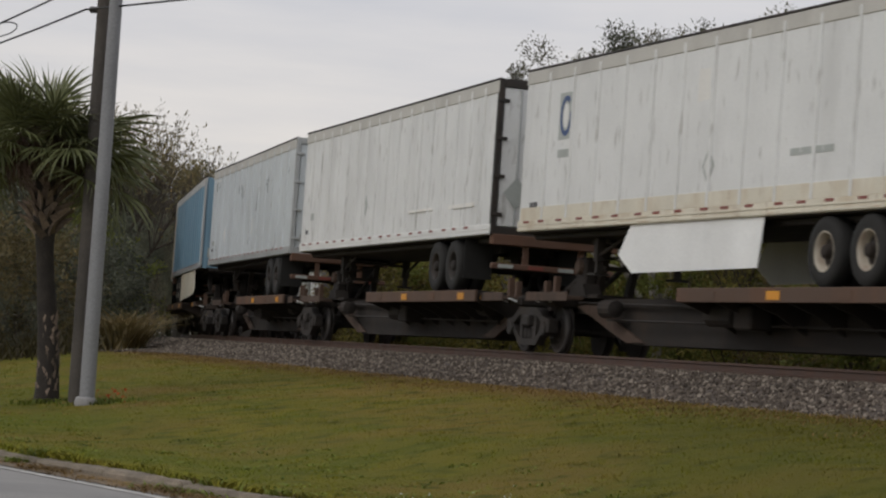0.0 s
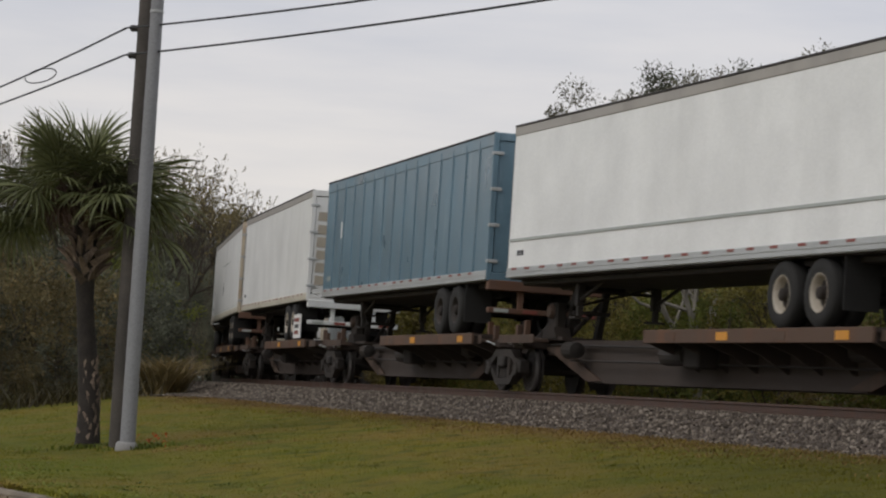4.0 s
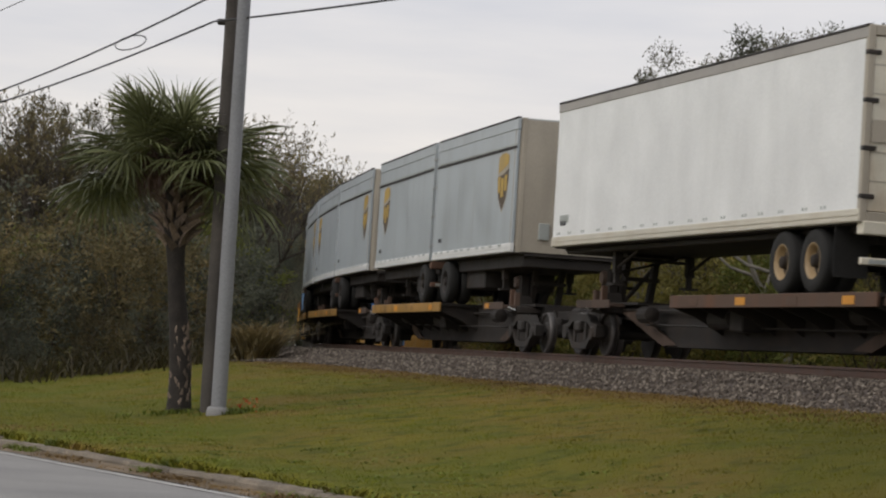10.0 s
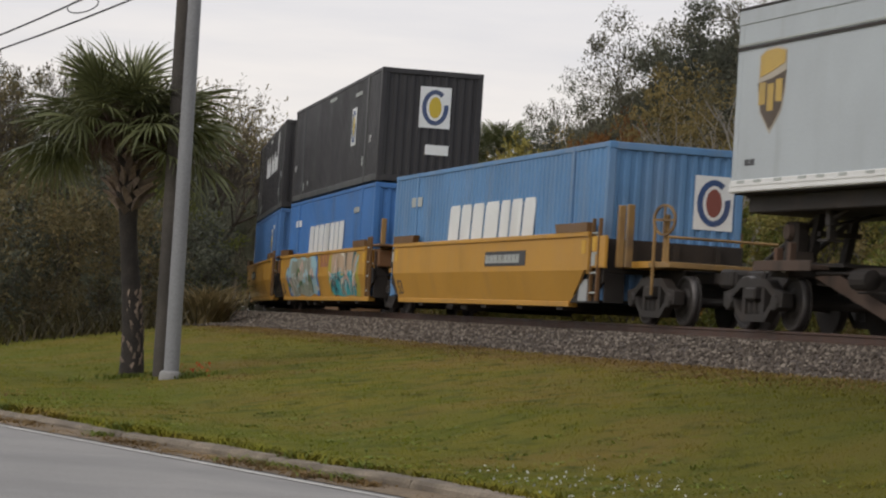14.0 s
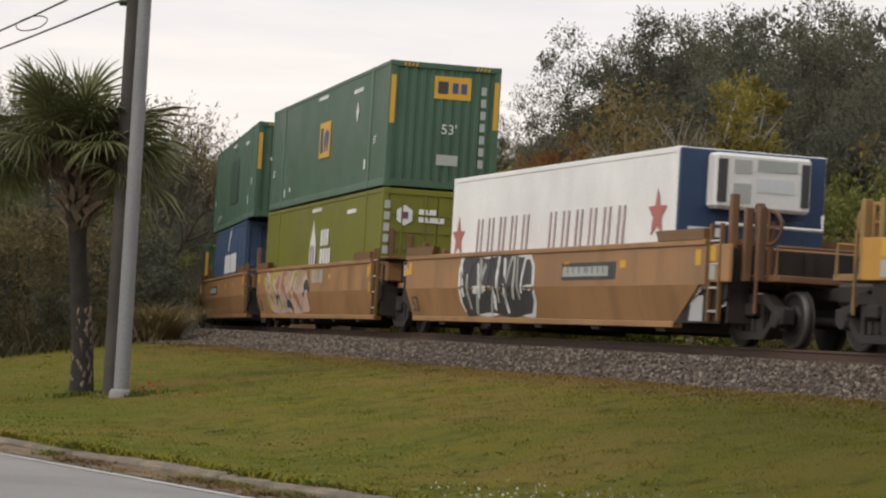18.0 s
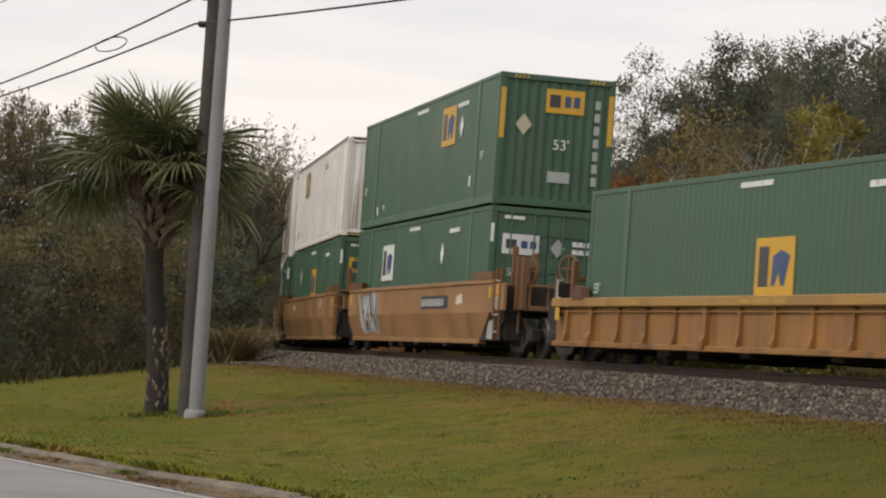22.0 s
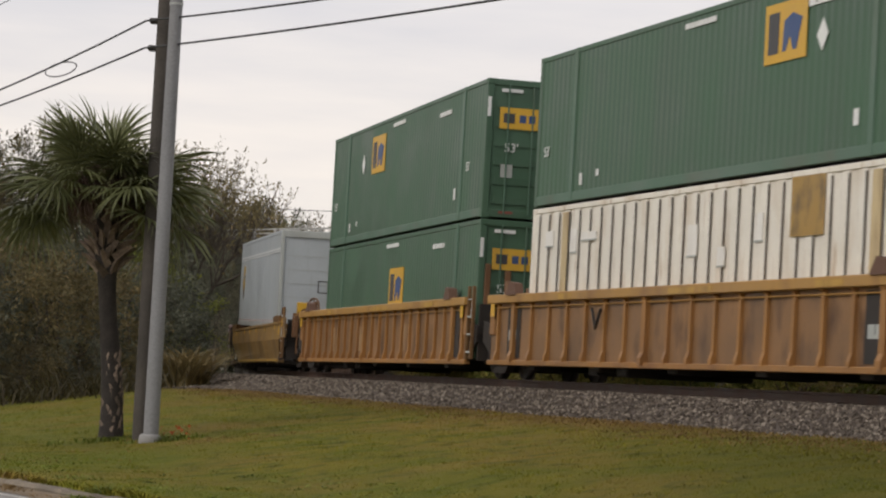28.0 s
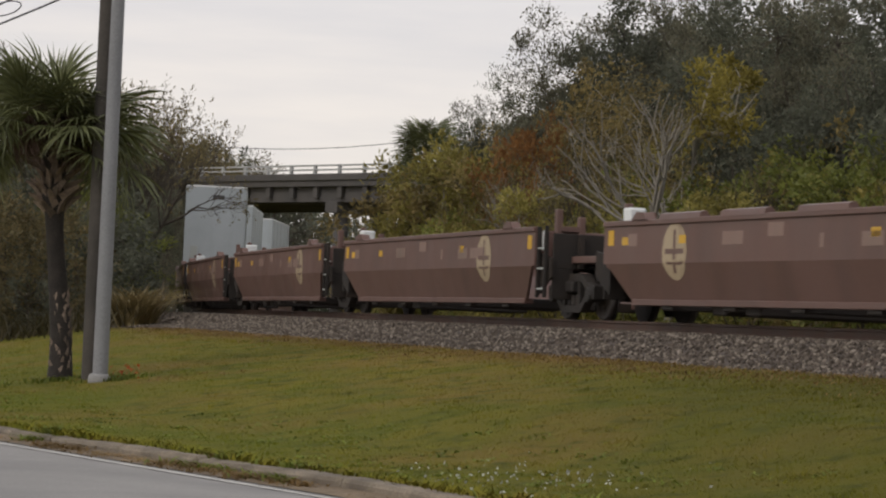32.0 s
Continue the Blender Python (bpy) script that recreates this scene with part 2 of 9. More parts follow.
M = dict(
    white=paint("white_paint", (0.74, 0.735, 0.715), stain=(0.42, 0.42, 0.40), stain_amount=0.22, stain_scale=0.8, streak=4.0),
    worn=paint("scraped_white_panel", (0.72, 0.72, 0.71), stain_amount=0.16, marks=SCRAPES),
    bright=paint("clean_white_panel", (0.83, 0.83, 0.82), stain_amount=0.07),
    aged=paint("weathered_white_paint", (0.79, 0.77, 0.73), stain=(0.46, 0.38, 0.27), stain_amount=0.22, marks=((0.42, 0.30, 0.19), 0.35, 6.0, 6.0)),
    cream=paint("cream_panel", (0.68, 0.63, 0.52), stain=(0.42, 0.28, 0.15), stain_amount=0.5, stain_scale=1.8, streak=2.0, marks=((0.30, 0.17, 0.09), 0.4, 5.0, 3.0)),
    # blue and navy carry paler vertical streaks in their colour
    blue=paint("blue_trailer_paint", (0.172, 0.290, 0.378), rough=0.42, vary=0.12, marks=((0.26, 0.38, 0.46), 0.35, 3.0, 5.0)),
    lighterblue=paint("lighter_blue_panel", (0.19, 0.31, 0.41)),
    # white panel colour tinted to carry the bluish reflection
    paleblue=paint("pale_blue_grey_panel", (0.60, 0.635, 0.655), rough=0.35, vary=0.06, stain_amount=0.12, marks=SCRAPES),
    navy=paint("dark_blue_trailer_paint", (0.125, 0.205, 0.262), rough=0.36, vary=0.14, marks=((0.26, 0.34, 0.40), 0.3, 3.0, 6.0)),
    silvergrey=paint("silver_grey_panel", (0.42, 0.455, 0.475), rough=0.4, stain_amount=0.14, marks=((0.32, 0.33, 0.33), 0.4, 3.0, 8.0)),
    tan=paint("tan_corner_panel", (0.42, 0.37, 0.30)),
    black=paint("black_container_paint", (0.034, 0.032, 0.034), stain=(0.10, 0.10, 0.09)),
    midblue=paint("blue_container_paint", (0.07, 0.175, 0.39), vary=0.14),
    brightblue=paint("bright_blue_container_paint", (0.055, 0.17, 0.42), vary=0.12),
    lightblue=paint("faded_blue_container_paint", (0.105, 0.23, 0.42), vary=0.15, stain=(0.3, 0.32, 0.34)),
    boxgreen=paint("green_container_paint", (0.057, 0.117, 0.072), vary=0.14, stain=(0.075, 0.10, 0.08)),
    oldgreen=paint("faded_green_container_paint", (0.050, 0.086, 0.068), vary=0.18, stain=(0.14, 0.15, 0.12)),
    lime=paint("lime_green_container_paint", (0.158, 0.162, 0.016), vary=0.1),
    darknavy=paint("dark_navy_container_paint", (0.045, 0.080, 0.150), vary=0.15),
    reefer=paint("reefer_dark_blue_front", (0.03, 0.06, 0.13)),
    welltan=paint("faded_tan_orange_paint", (0.345, 0.185, 0.082), stain=(0.17, 0.10, 0.055), stain_amount=0.5, stain_scale=1.6, vary=0.18),
    wellyellow=paint("yellow_orange_paint", (0.52, 0.27, 0.045), stain=(0.26, 0.16, 0.07)),
    wellorange=paint("rusty_orange_paint", (0.33, 0.16, 0.048), stain=RUST, stain_amount=0.6, vary=0.2),
    wellbrown=paint("mineral_brown_paint", (0.150, 0.086, 0.071), stain=(0.07, 0.05, 0.045)),
    # brown sill colour, darkened for the shade below the decks
    brownsill=paint("shade_darkened_sill_brown", (0.056, 0.042, 0.035), stain=(0.05, 0.035, 0.028), stain_amount=0.5, rough=0.8),
    spine=paint("rusty_brown_steel", (0.13, 0.072, 0.050), stain=RUST, stain_amount=0.5, rough=0.75),
    deckedge=paint("rust_orange_deck_edge", (0.098, 0.060, 0.042), stain=RUST, stain_amount=0.6, rough=0.75),
    orange=paint("orange_reflector_paint", (0.62, 0.27, 0.03), stain_amount=0.2),
    yellow=paint("yellow_marking", (0.64, 0.37, 0.04), stain_amount=0.2),
    mark=paint("white_marking", (0.74, 0.75, 0.74), stain_amount=0.2),
    dim=paint("faded_white_marking", (0.40, 0.42, 0.40), stain_amount=0.3),
    dark=paint("dark_marking", (0.05, 0.05, 0.055)),
    red=paint("red_marking", (0.24, 0.065, 0.05), stain_amount=0.15),
    logoblue=paint("logo_blue", (0.04, 0.08, 0.20)),
    teal=paint("teal_spray_paint", (0.05, 0.33, 0.36)),
    pink=paint("pale_pink_spray_paint", (0.62, 0.42, 0.34)),
    chorddirty=paint("dirty_yellow_deck_edge", (0.36, 0.20, 0.055), stain=(0.10, 0.06, 0.035), stain_amount=0.7, stain_scale=1.6, streak=1.0, vary=0.2),
    endmix=paint("grimy_orange_brown_paint", (0.17, 0.085, 0.04), stain=(0.07, 0.045, 0.03), stain_amount=0.6, vary=0.2),
    wing=paint("brown_rusty_plate", (0.085, 0.056, 0.042), stain=(0.03, 0.024, 0.02), stain_amount=0.7, stain_scale=2.5, rough=0.85),
    # steel with the deep under-car shade put into its base colour
    shadesteel=material("shade_darkened_brown_steel", (0.027, 0.022, 0.019), rough=0.85, vary=0.3, stain=(0.07, 0.045, 0.03)),
    steel=material("grimy_black_steel", (0.031, 0.026, 0.023), rough=0.7, vary=0.3, stain=(0.07, 0.045, 0.03)),
    rim=material("wheel_tread_steel", (0.11, 0.10, 0.095), rough=0.5, metal=0.5, vary=0.1),
    rimgold=paint("dull_gold_rim_flange", (0.40, 0.28, 0.15), stain=RUST, stain_amount=0.6),
    rubber=material("tyre_rubber", (0.022, 0.021, 0.020), rough=0.85, vary=0.2, bump=0.1),
    hub=paint("dusty_white_wheel", (0.42, 0.37, 0.30), stain=RUST, stain_amount=0.6, stain_scale=4),
    galv=paint("galvanised_rail", (0.42, 0.43, 0.43), rough=0.4),
    rail=material("rusty_rail_steel", (0.075, 0.042, 0.030), rough=0.6, vary=0.2),
    railtop=material("worn_rail_head", (0.22, 0.19, 0.17), rough=0.3, metal=0.7),
    tie=material("grey_timber_tie", (0.10, 0.085, 0.07), rough=0.9, vary=0.3, scale=2, fine_scale=30, bump=0.5, random=0.3),
    stone=material("grey_ballast_stone", (0.132, 0.108, 0.098), rough=0.9, vary=0.35, scale=5, fine=0.25, random=0.5, bump=0.3),
    bed=material("ballast_bed", (0.082, 0.064, 0.052), rough=0.95, vary=0.4, scale=9, fine=0.5, fine_scale=25, bump=0.9, stain=(0.11, 0.065, 0.04), stain_amount=0.4),
    asphalt=material("worn_grey_asphalt", (0.255, 0.243, 0.232), rough=0.9, vary=0.12, scale=0.6, fine=0.18, fine_scale=60, bump=0.25, stain=(0.13, 0.13, 0.13), stain_scale=0.4),
    line=material("worn_white_road_line", (0.46, 0.44, 0.41), rough=0.8, vary=0.2, stain=(0.22, 0.21, 0.2), stain_amount=0.8, stain_scale=4),
    kerb=material("weathered_concrete_kerb", (0.20, 0.165, 0.125), rough=0.9, vary=0.3, scale=2.5, fine=0.25, bump=0.4, stain=(0.10, 0.08, 0.06), stain_amount=0.7, stain_scale=1.5, random=0.2),
    concrete=material("bridge_concrete", (0.30, 0.29, 0.28), rough=0.9, vary=0.2, scale=0.5, stain=(0.10, 0.10, 0.10), stain_amount=0.6, stain_scale=0.5, streak=4),
    pole=material("pale_concrete_pole", (0.225, 0.225, 0.235), rough=0.7, vary=0.08, scale=1.0, bump=0.1, stain=(0.25, 0.25, 0.25), stain_amount=0.3, streak=8),
    wood=material("dark_timber_pole", (0.078, 0.068, 0.060), rough=0.9, vary=0.3, scale=1.5, bump=0.4),
    wire=material("black_cable", (0.02, 0.02, 0.022), rough=0.6),
    glassy=material("insulator_grey", (0.3, 0.3, 0.31), rough=0.3),
)


# ---- mesh building ----
class Form:
    """Collects plain pieces of one mesh."""

    def __init__(self):
        self.v, self.f = [], []

    def add(self, verts, faces):
        n = len(self.v)
        self.v.extend(verts)
        self.f.extend([tuple(n + i for i in f) for f in faces])
        return self

    def box(self, x0, x1, y0, y1, z0, z1, c=0.0, m=None):
        if c <= 0:
            vs = [(x, y, z) for x in (x0, x1) for y in (y0, y1) for z in (z0, z1)]
            fs = [(0, 1, 3, 2), (4, 6, 7, 5), (0, 4, 5, 1), (2, 3, 7, 6), (0, 2, 6, 4), (1, 5, 7, 3)]
        else:
            bm = bmesh.new()
            bmesh.ops.create_cube(bm, size=1)
            for v in bm.verts:
                v.co = Vector(((x0 + x1) / 2 + v.co.x * (x1 - x0), (y0 + y1) / 2 + v.co.y * (y1 - y0), (z0 + z1) / 2 + v.co.z * (z1 - z0)))
            bmesh.ops.bevel(bm, geom=bm.edges[:], offset=c, segments=1, affect="EDGES", profile=0.5)
            bm.verts.index_update()
            vs, fs = [tuple(v.co) for v in bm.verts], [tuple(v.index for v in f.verts) for f in bm.faces]
            bm.free()
        if m is not None:
            vs = [tuple(m @ Vector(v)) for v in vs]
        return self.add(vs, fs)

    def prism(self, outline, axis, a, b):
        """An outline of (u, w) pairs drawn out along an axis. x: u=y, w=z; y: u=x, w=z; z: u=x, w=y."""
        put = {"x": lambda u, w, d: (d, u, w), "y": lambda u, w, d: (u, d, w), "z": lambda u, w, d: (u, w, d)}[axis]
        n = len(outline)
        vs = [put(u, w, a) for u, w in outline] + [put(u, w, b) for u, w in outline]
        fs = [tuple(range(n - 1, -1, -1)), tuple(range(n, 2 * n))] + [(i, (i + 1) % n, n + (i + 1) % n, n + i) for i in range(n)]
        return self.add(vs, fs)

    def tube(self, points, radii, sides=8, cap=True):
        if not hasattr(radii, "__len__"):
            radii = [radii] * len(points)
        pts = [Vector(p) for p in points]
        vs, fs = [], []
        for i, p in enumerate(pts):
            d = (pts[min(i + 1, len(pts) - 1)] - pts[max(i - 1, 0)]).normalized()
            a = d.cross(Vector((0, 0, 1)) if abs(d.z) < 0.95 else Vector((1, 0, 0))).normalized()
            b = d.cross(a)
            for k in range(sides):
                w = 2 * math.pi * k / sides
                vs.append(tuple(p + radii[i] * (a * math.cos(w) + b * math.sin(w))))
        for i in range(len(pts) - 1):
            for k in range(sides):
                fs.append((i * sides + k, i * sides + (k + 1) % sides, (i + 1) * sides + (k + 1) % sides, (i + 1) * sides + k))
        if cap:
            fs += [tuple(range(sides)), tuple(range((len(pts) - 1) * sides, len(pts) * sides))]
        return self.add(vs, fs)

    def turned(self, profile, centre=(0, 0, 0), sides=20, cap=True):
        """A solid turned round the y axis through centre: profile of (y, radius)."""
        vs, fs = [], []
        for y, r in profile:
            for k in range(sides):
                w = 2 * math.pi * k / sides
                vs.append((centre[0] + r * math.cos(w), centre[1] + y, centre[2] + r * math.sin(w)))
        for i in range(len(profile) - 1):
            for k in range(sides):
                fs.append((i * sides + k, i * sides + (k + 1) % sides, (i + 1) * sides + (k + 1) % sides, (i + 1) * sides + k))
        if cap:
            fs += [tuple(range(sides)), tuple(range((len(profile) - 1) * sides, len(profile) * sides))]
        return self.add(vs, fs)

    def mesh(self, name, smooth=False):
        me = bpy.data.meshes.new(name)
        me.from_pydata(self.v, [], self.f)
        me.update()
        bm = bmesh.new()
        bm.from_mesh(me)
        bmesh.ops.recalc_face_normals(bm, faces=bm.faces[:])
        bm.to_mesh(me)
        bm.free()
        if smooth:
            me.shade_smooth()
        return me


def part(name, form, mat, parent=None, label="", smooth=False, at=None):
    """Links a form (or a mesh) as one mesh object, under a thing or a part."""
    me = form.mesh(name, smooth) if isinstance(form, Form) else form
    if not me.materials:
        me.materials.append(M[mat] if isinstance(mat, str) else mat)
    ob = new(name, me)
    if parent is not None:
        ob.parent = parent
    if at is not None:
        ob.matrix_basis = at
    if label:
        ob["label"] = label
    return ob


def thing(name, label, category, group="", kind=""):
    ob = new(name)
    ob.empty_display_size = 0.3
    return tagged(ob, label, category, group, kind)


MOVING = []          # (thing, place in the train, height over the rail)


def rides(ob, place, up=0.0):
    """Sets a thing on the train; place is its distance back along the train."""
    MOVING.append((ob, place, up))
    return ob


LETTERS = {}


def letters(text):
    """The built-in font's shapes as a flat mesh, one unit high."""
    if text not in LETTERS:
        cu = bpy.data.curves.new("letters", "FONT")
        cu.body, cu.size, cu.extrude = text, 1.0, 0.004
        ob = new("letters", cu)
        dg = bpy.context.evaluated_depsgraph_get()
        me = bpy.data.meshes.new_from_object(ob.evaluated_get(dg))
        bpy.data.objects.remove(ob)
        w = max((v.co.x for v in me.vertices), default=1)
        LETTERS[text] = ([tuple(v.co) for v in me.vertices], [tuple(p.vertices) for p in me.polygons], w)
        bpy.data.meshes.remove(me)
    return LETTERS[text]


# ---- ground, road, kerb, track bed ----
def lawn_material(name, greens, dry, bump):
    m = bpy.data.materials.new(name)
    m.use_nodes = True
    nt = m.node_tree
    b = nt.nodes["Principled BSDF"]
    b.inputs["Roughness"].default_value = 0.9
    b.inputs["Specular IOR Level"].default_value = 0.15
    geo = nt.nodes.new("ShaderNodeNewGeometry")

    def tex(s, d):
        n = nt.nodes.new("ShaderNodeTexNoise")
        n.inputs["Scale"].default_value, n.inputs["Detail"].default_value = s, d
        nt.links.new(geo.outputs["Position"], n.inputs["Vector"])
        return n.outputs[0]

    def mix(fac, a, c, lo, hi):
        r = nt.nodes.new("ShaderNodeMapRange")
        r.inputs["From Min"].default_value, r.inputs["From Max"].default_value = lo, hi
        nt.links.new(fac, r.inputs["Value"])
        x = nt.nodes.new("ShaderNodeMixRGB")
        nt.links.new(r.outputs[0], x.inputs[0])
        for i, s in ((1, a), (2, c)):
            if isinstance(s, tuple):
                x.inputs[i].default_value = (*s, 1)
            else:
                nt.links.new(s, x.inputs[i])
        return x.outputs[0]

    base = mix(tex(0.55, 4), greens[0], greens[1], 0.35, 0.65)
    base = mix(tex(1.3, 4), base, greens[2], 0.42, 0.62)
    base = mix(tex(0.30, 5), base, dry, 0.49, 0.74)
    base = mix(tex(2.6, 3), base, tuple(c * 0.55 for c in greens[2]), 0.54, 0.74)
    base = mix(tex(6.0, 3), base, tuple(c * 1.35 for c in greens[0]), 0.58, 0.72)
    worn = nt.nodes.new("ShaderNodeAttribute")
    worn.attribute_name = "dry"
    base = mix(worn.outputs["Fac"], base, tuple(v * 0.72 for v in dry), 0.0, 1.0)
    deep_green = nt.nodes.new("ShaderNodeAttribute")
    deep_green.attribute_name = "deep_green"
    base = mix(deep_green.outputs["Fac"], base, tuple(v * 0.60 for v in greens[2]), 0.0, 1.0)
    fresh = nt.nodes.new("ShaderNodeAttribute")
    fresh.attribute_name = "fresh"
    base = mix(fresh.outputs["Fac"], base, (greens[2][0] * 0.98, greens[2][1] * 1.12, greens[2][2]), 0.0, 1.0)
    base = mix(tex(30, 3), base, tuple(c * 0.6 for c in greens[0]), 0.62, 1.0)
    nt.links.new(base, b.inputs["Base Color"])
    if bump:
        bp = nt.nodes.new("ShaderNodeBump")
        bp.inputs["Strength"].default_value, bp.inputs["Distance"].default_value = 0.8, 0.05
        nt.links.new(tex(45, 4), bp.inputs["Height"])
        nt.links.new(bp.outputs[0], b.inputs["Normal"])
    return m


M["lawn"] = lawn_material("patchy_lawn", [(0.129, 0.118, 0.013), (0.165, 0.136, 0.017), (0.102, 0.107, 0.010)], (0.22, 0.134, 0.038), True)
# lawn colours raised about 1.4 times to offset shade on upright blades
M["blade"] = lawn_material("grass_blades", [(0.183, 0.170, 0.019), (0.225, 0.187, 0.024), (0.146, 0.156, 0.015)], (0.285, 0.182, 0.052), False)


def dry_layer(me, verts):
    """How withered the grass is: along the ballast and over the open slope towards the near end of the track; and how
    dark a green it takes, lower down the slope.
    """
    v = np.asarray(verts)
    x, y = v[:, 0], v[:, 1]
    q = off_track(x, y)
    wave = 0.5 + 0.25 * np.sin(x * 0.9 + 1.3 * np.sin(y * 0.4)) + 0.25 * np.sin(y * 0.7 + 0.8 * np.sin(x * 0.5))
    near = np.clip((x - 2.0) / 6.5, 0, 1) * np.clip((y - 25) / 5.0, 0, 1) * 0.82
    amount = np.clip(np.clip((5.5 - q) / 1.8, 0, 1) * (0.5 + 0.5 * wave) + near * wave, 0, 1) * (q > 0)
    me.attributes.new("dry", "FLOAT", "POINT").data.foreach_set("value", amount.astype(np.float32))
    # darker green towards the lower right of the slope
    deep_green = np.clip((x + 1.0) / 7.0, 0, 1) * np.clip((38 - y) / 7.0, 0, 1) * (0.6 + 0.4 * wave)
    me.attributes.new("deep_green", "FLOAT", "POINT").data.foreach_set("value", deep_green.astype(np.float32))
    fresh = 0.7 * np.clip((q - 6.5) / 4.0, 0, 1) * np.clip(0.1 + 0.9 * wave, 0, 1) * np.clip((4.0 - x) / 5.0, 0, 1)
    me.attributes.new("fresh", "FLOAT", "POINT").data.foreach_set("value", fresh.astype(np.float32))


def build_ground():
    us = np.concatenate([-np.geomspace(2600, 190, 12), np.arange(-186, 44, 1.0), np.geomspace(46, 2600, 16)])
    ks = np.concatenate([-np.geomspace(2600, 14, 16), [-10, -9.4, -0.16, -0.15, -0.02, 0.02, 0.3, 0.6], np.arange(1, 30, 0.5), np.arange(30, 112, 1.0), np.geomspace(114, 2600, 16)])
    U, K = np.meshgrid(us, ks)
    X, Y = KA[0] + KU[0] * U + KN[0] * K, KA[1] + KU[1] * U + KN[1] * K
    Z = ground_height(X, Y)
    n, k = X.shape[1], X.shape[0]
    form = np.stack([X, Y, Z], -1).reshape(-1, 3)
    idx = np.arange(n * k).reshape(k, n)
    faces = np.stack([idx[:-1, :-1], idx[1:, :-1], idx[1:, 1:], idx[:-1, 1:]], -1).reshape(-1, 4)
    me = bpy.data.meshes.new("ground")
    me.from_pydata(form.tolist(), [], faces.tolist())
    me.materials.append(M["lawn"])
    me.shade_smooth()
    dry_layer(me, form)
    return tagged(new("ground", me), "patchy mown lawn rising to the railway", "lawn", kind="structure")


build_ground()


def along_kerb(u, k, z):
    """A place u metres along the kerb from KA towards the camera and k metres from its face towards the lawn."""
    return KA[0] + KU[0] * u + KN[0] * k, KA[1] + KU[1] * u + KN[1] * k, z


def strip(name, us, cross, mat, label, category):
    """A strip along the kerb line: cross holds (k, z) pairs."""
    f = Form()
    n = len(cross)
    f.add([along_kerb(u, k, z) for u in us for k, z in cross],
          [(i * n + j, i * n + j + 1, (i + 1) * n + j + 1, (i + 1) * n + j) for i in range(len(us) - 1) for j in range(n - 1)])
    return tagged(part(name, f, mat), label, category, kind="structure")


US = [-600, -200, -100] + list(range(-60, 61, 4)) + [100, 200, 600]
road = strip("road", US, [(-9.5, -0.03), (-8.8, -0.01), (-4.5, 0.05), (-0.62, -0.02), (-0.30, -0.035), (-0.14, -0.02)], "asphalt", "worn grey asphalt road beside the lawn", "road")
tagged(strip("road_marking", US, [(-0.88, -0.008), (-0.76, -0.010)], "line", "worn white edge line on the asphalt", "road marking"), kind="structure")
M["dirt"] = material("brown_gutter_dirt", (0.17, 0.125, 0.08), rough=0.95, vary=0.35, scale=1.6, fine=0.3, fine_scale=30, bump=0.6, stain=(0.09, 0.07, 0.05), stain_amount=0.6, stain_scale=1.3)
strip("gutter", US, [(-0.60, -0.012), (-0.45, -0.005), (-0.28, -0.006), (-0.139, 0.01)], "dirt", "strip of brown dirt in the gutter along the kerb", "gutter")
# ---- kerb and track ----
def build_kerb():
    kerb = tagged(new("kerb"), "weathered broken concrete kerb along the lawn", "kerb", kind="structure")
    rnd = random.Random(5)
    u = -30.0
    while u < 34:
        length = rnd.choice([1.9, 2.4, 3.0, 1.2])
        tilt, sink = rnd.uniform(-0.012, 0.012), rnd.uniform(-0.03, 0.012)
        f = Form()
        cross = [(-0.14, -0.12), (-0.13, 0.05), (-0.10, 0.09), (0.06, 0.10), (0.08, 0.08), (0.08, -0.12)]
        n = len(cross)
        steps = [0.01, 0.05, length * 0.35, length * 0.7, length - 0.05, length - 0.01]
        vs = []
        for i, d in enumerate(steps):
            end = i in (0, 5)
            for k, z in cross:
                kk = k * (0.93 if end else 1) + rnd.uniform(-0.008, 0.008)
                zz = (z - (0.02 if end and z > 0 else 0)) + sink + tilt * (d - length / 2) + (rnd.uniform(-0.012, 0.008) if z > 0 else 0)
                vs.append(along_kerb(u + d, kk, zz))
        fs = [(i * n + j, i * n + (j + 1) % n, (i + 1) * n + (j + 1) % n, (i + 1) * n + j) for i in range(5) for j in range(n)]
        f.add(vs, fs + [tuple(range(n)), tuple(range(5 * n, 6 * n))])
        part("kerbstone", f, "kerb", kerb)
        u += length
    for a, b in ((-600, -30), (34, 600)):
        f = Form()
        f.add([along_kerb(u, k, z) for u in (a, b) for k, z in ((-0.14, -0.12), (-0.12, 0.09), (0.06, 0.10), (0.08, -0.12))], [(0, 1, 5, 4), (1, 2, 6, 5), (2, 3, 7, 6)])
        part("kerb_run", f, "kerb", kerb)


build_kerb()

STATIONS = sorted(set([-700, -500, -350, -250, -180, -120, -80] + list(range(-60, 181, 3)) + [200, 250, 320, 420, 560, 760]))


def along_track(name, cross, mat, label, category, stations=STATIONS, parent=None):
    """A strip along the track: cross holds (q, height) pairs."""
    f, n = Form(), len(cross)
    f.add([beside(s, q, z) for s in stations for q, z in cross],
          [(i * n + j, i * n + j + 1, (i + 1) * n + j + 1, (i + 1) * n + j) for i in range(len(stations) - 1) for j in range(n - 1)])
    ob = part(name, f, mat, parent, label if parent else "")
    return ob if parent else tagged(ob, label, category, kind="structure")


BED = RAIL - 0.20
ballast = along_track("ballast_bed", [(-3.6, 1.0), (-2.2, BED - 0.06), (-1.7, BED), (1.7, BED), (2.15, BED - 0.04), (3.5, 1.1)], "bed", "grey crushed stone ballast bed of the railway", "ballast")

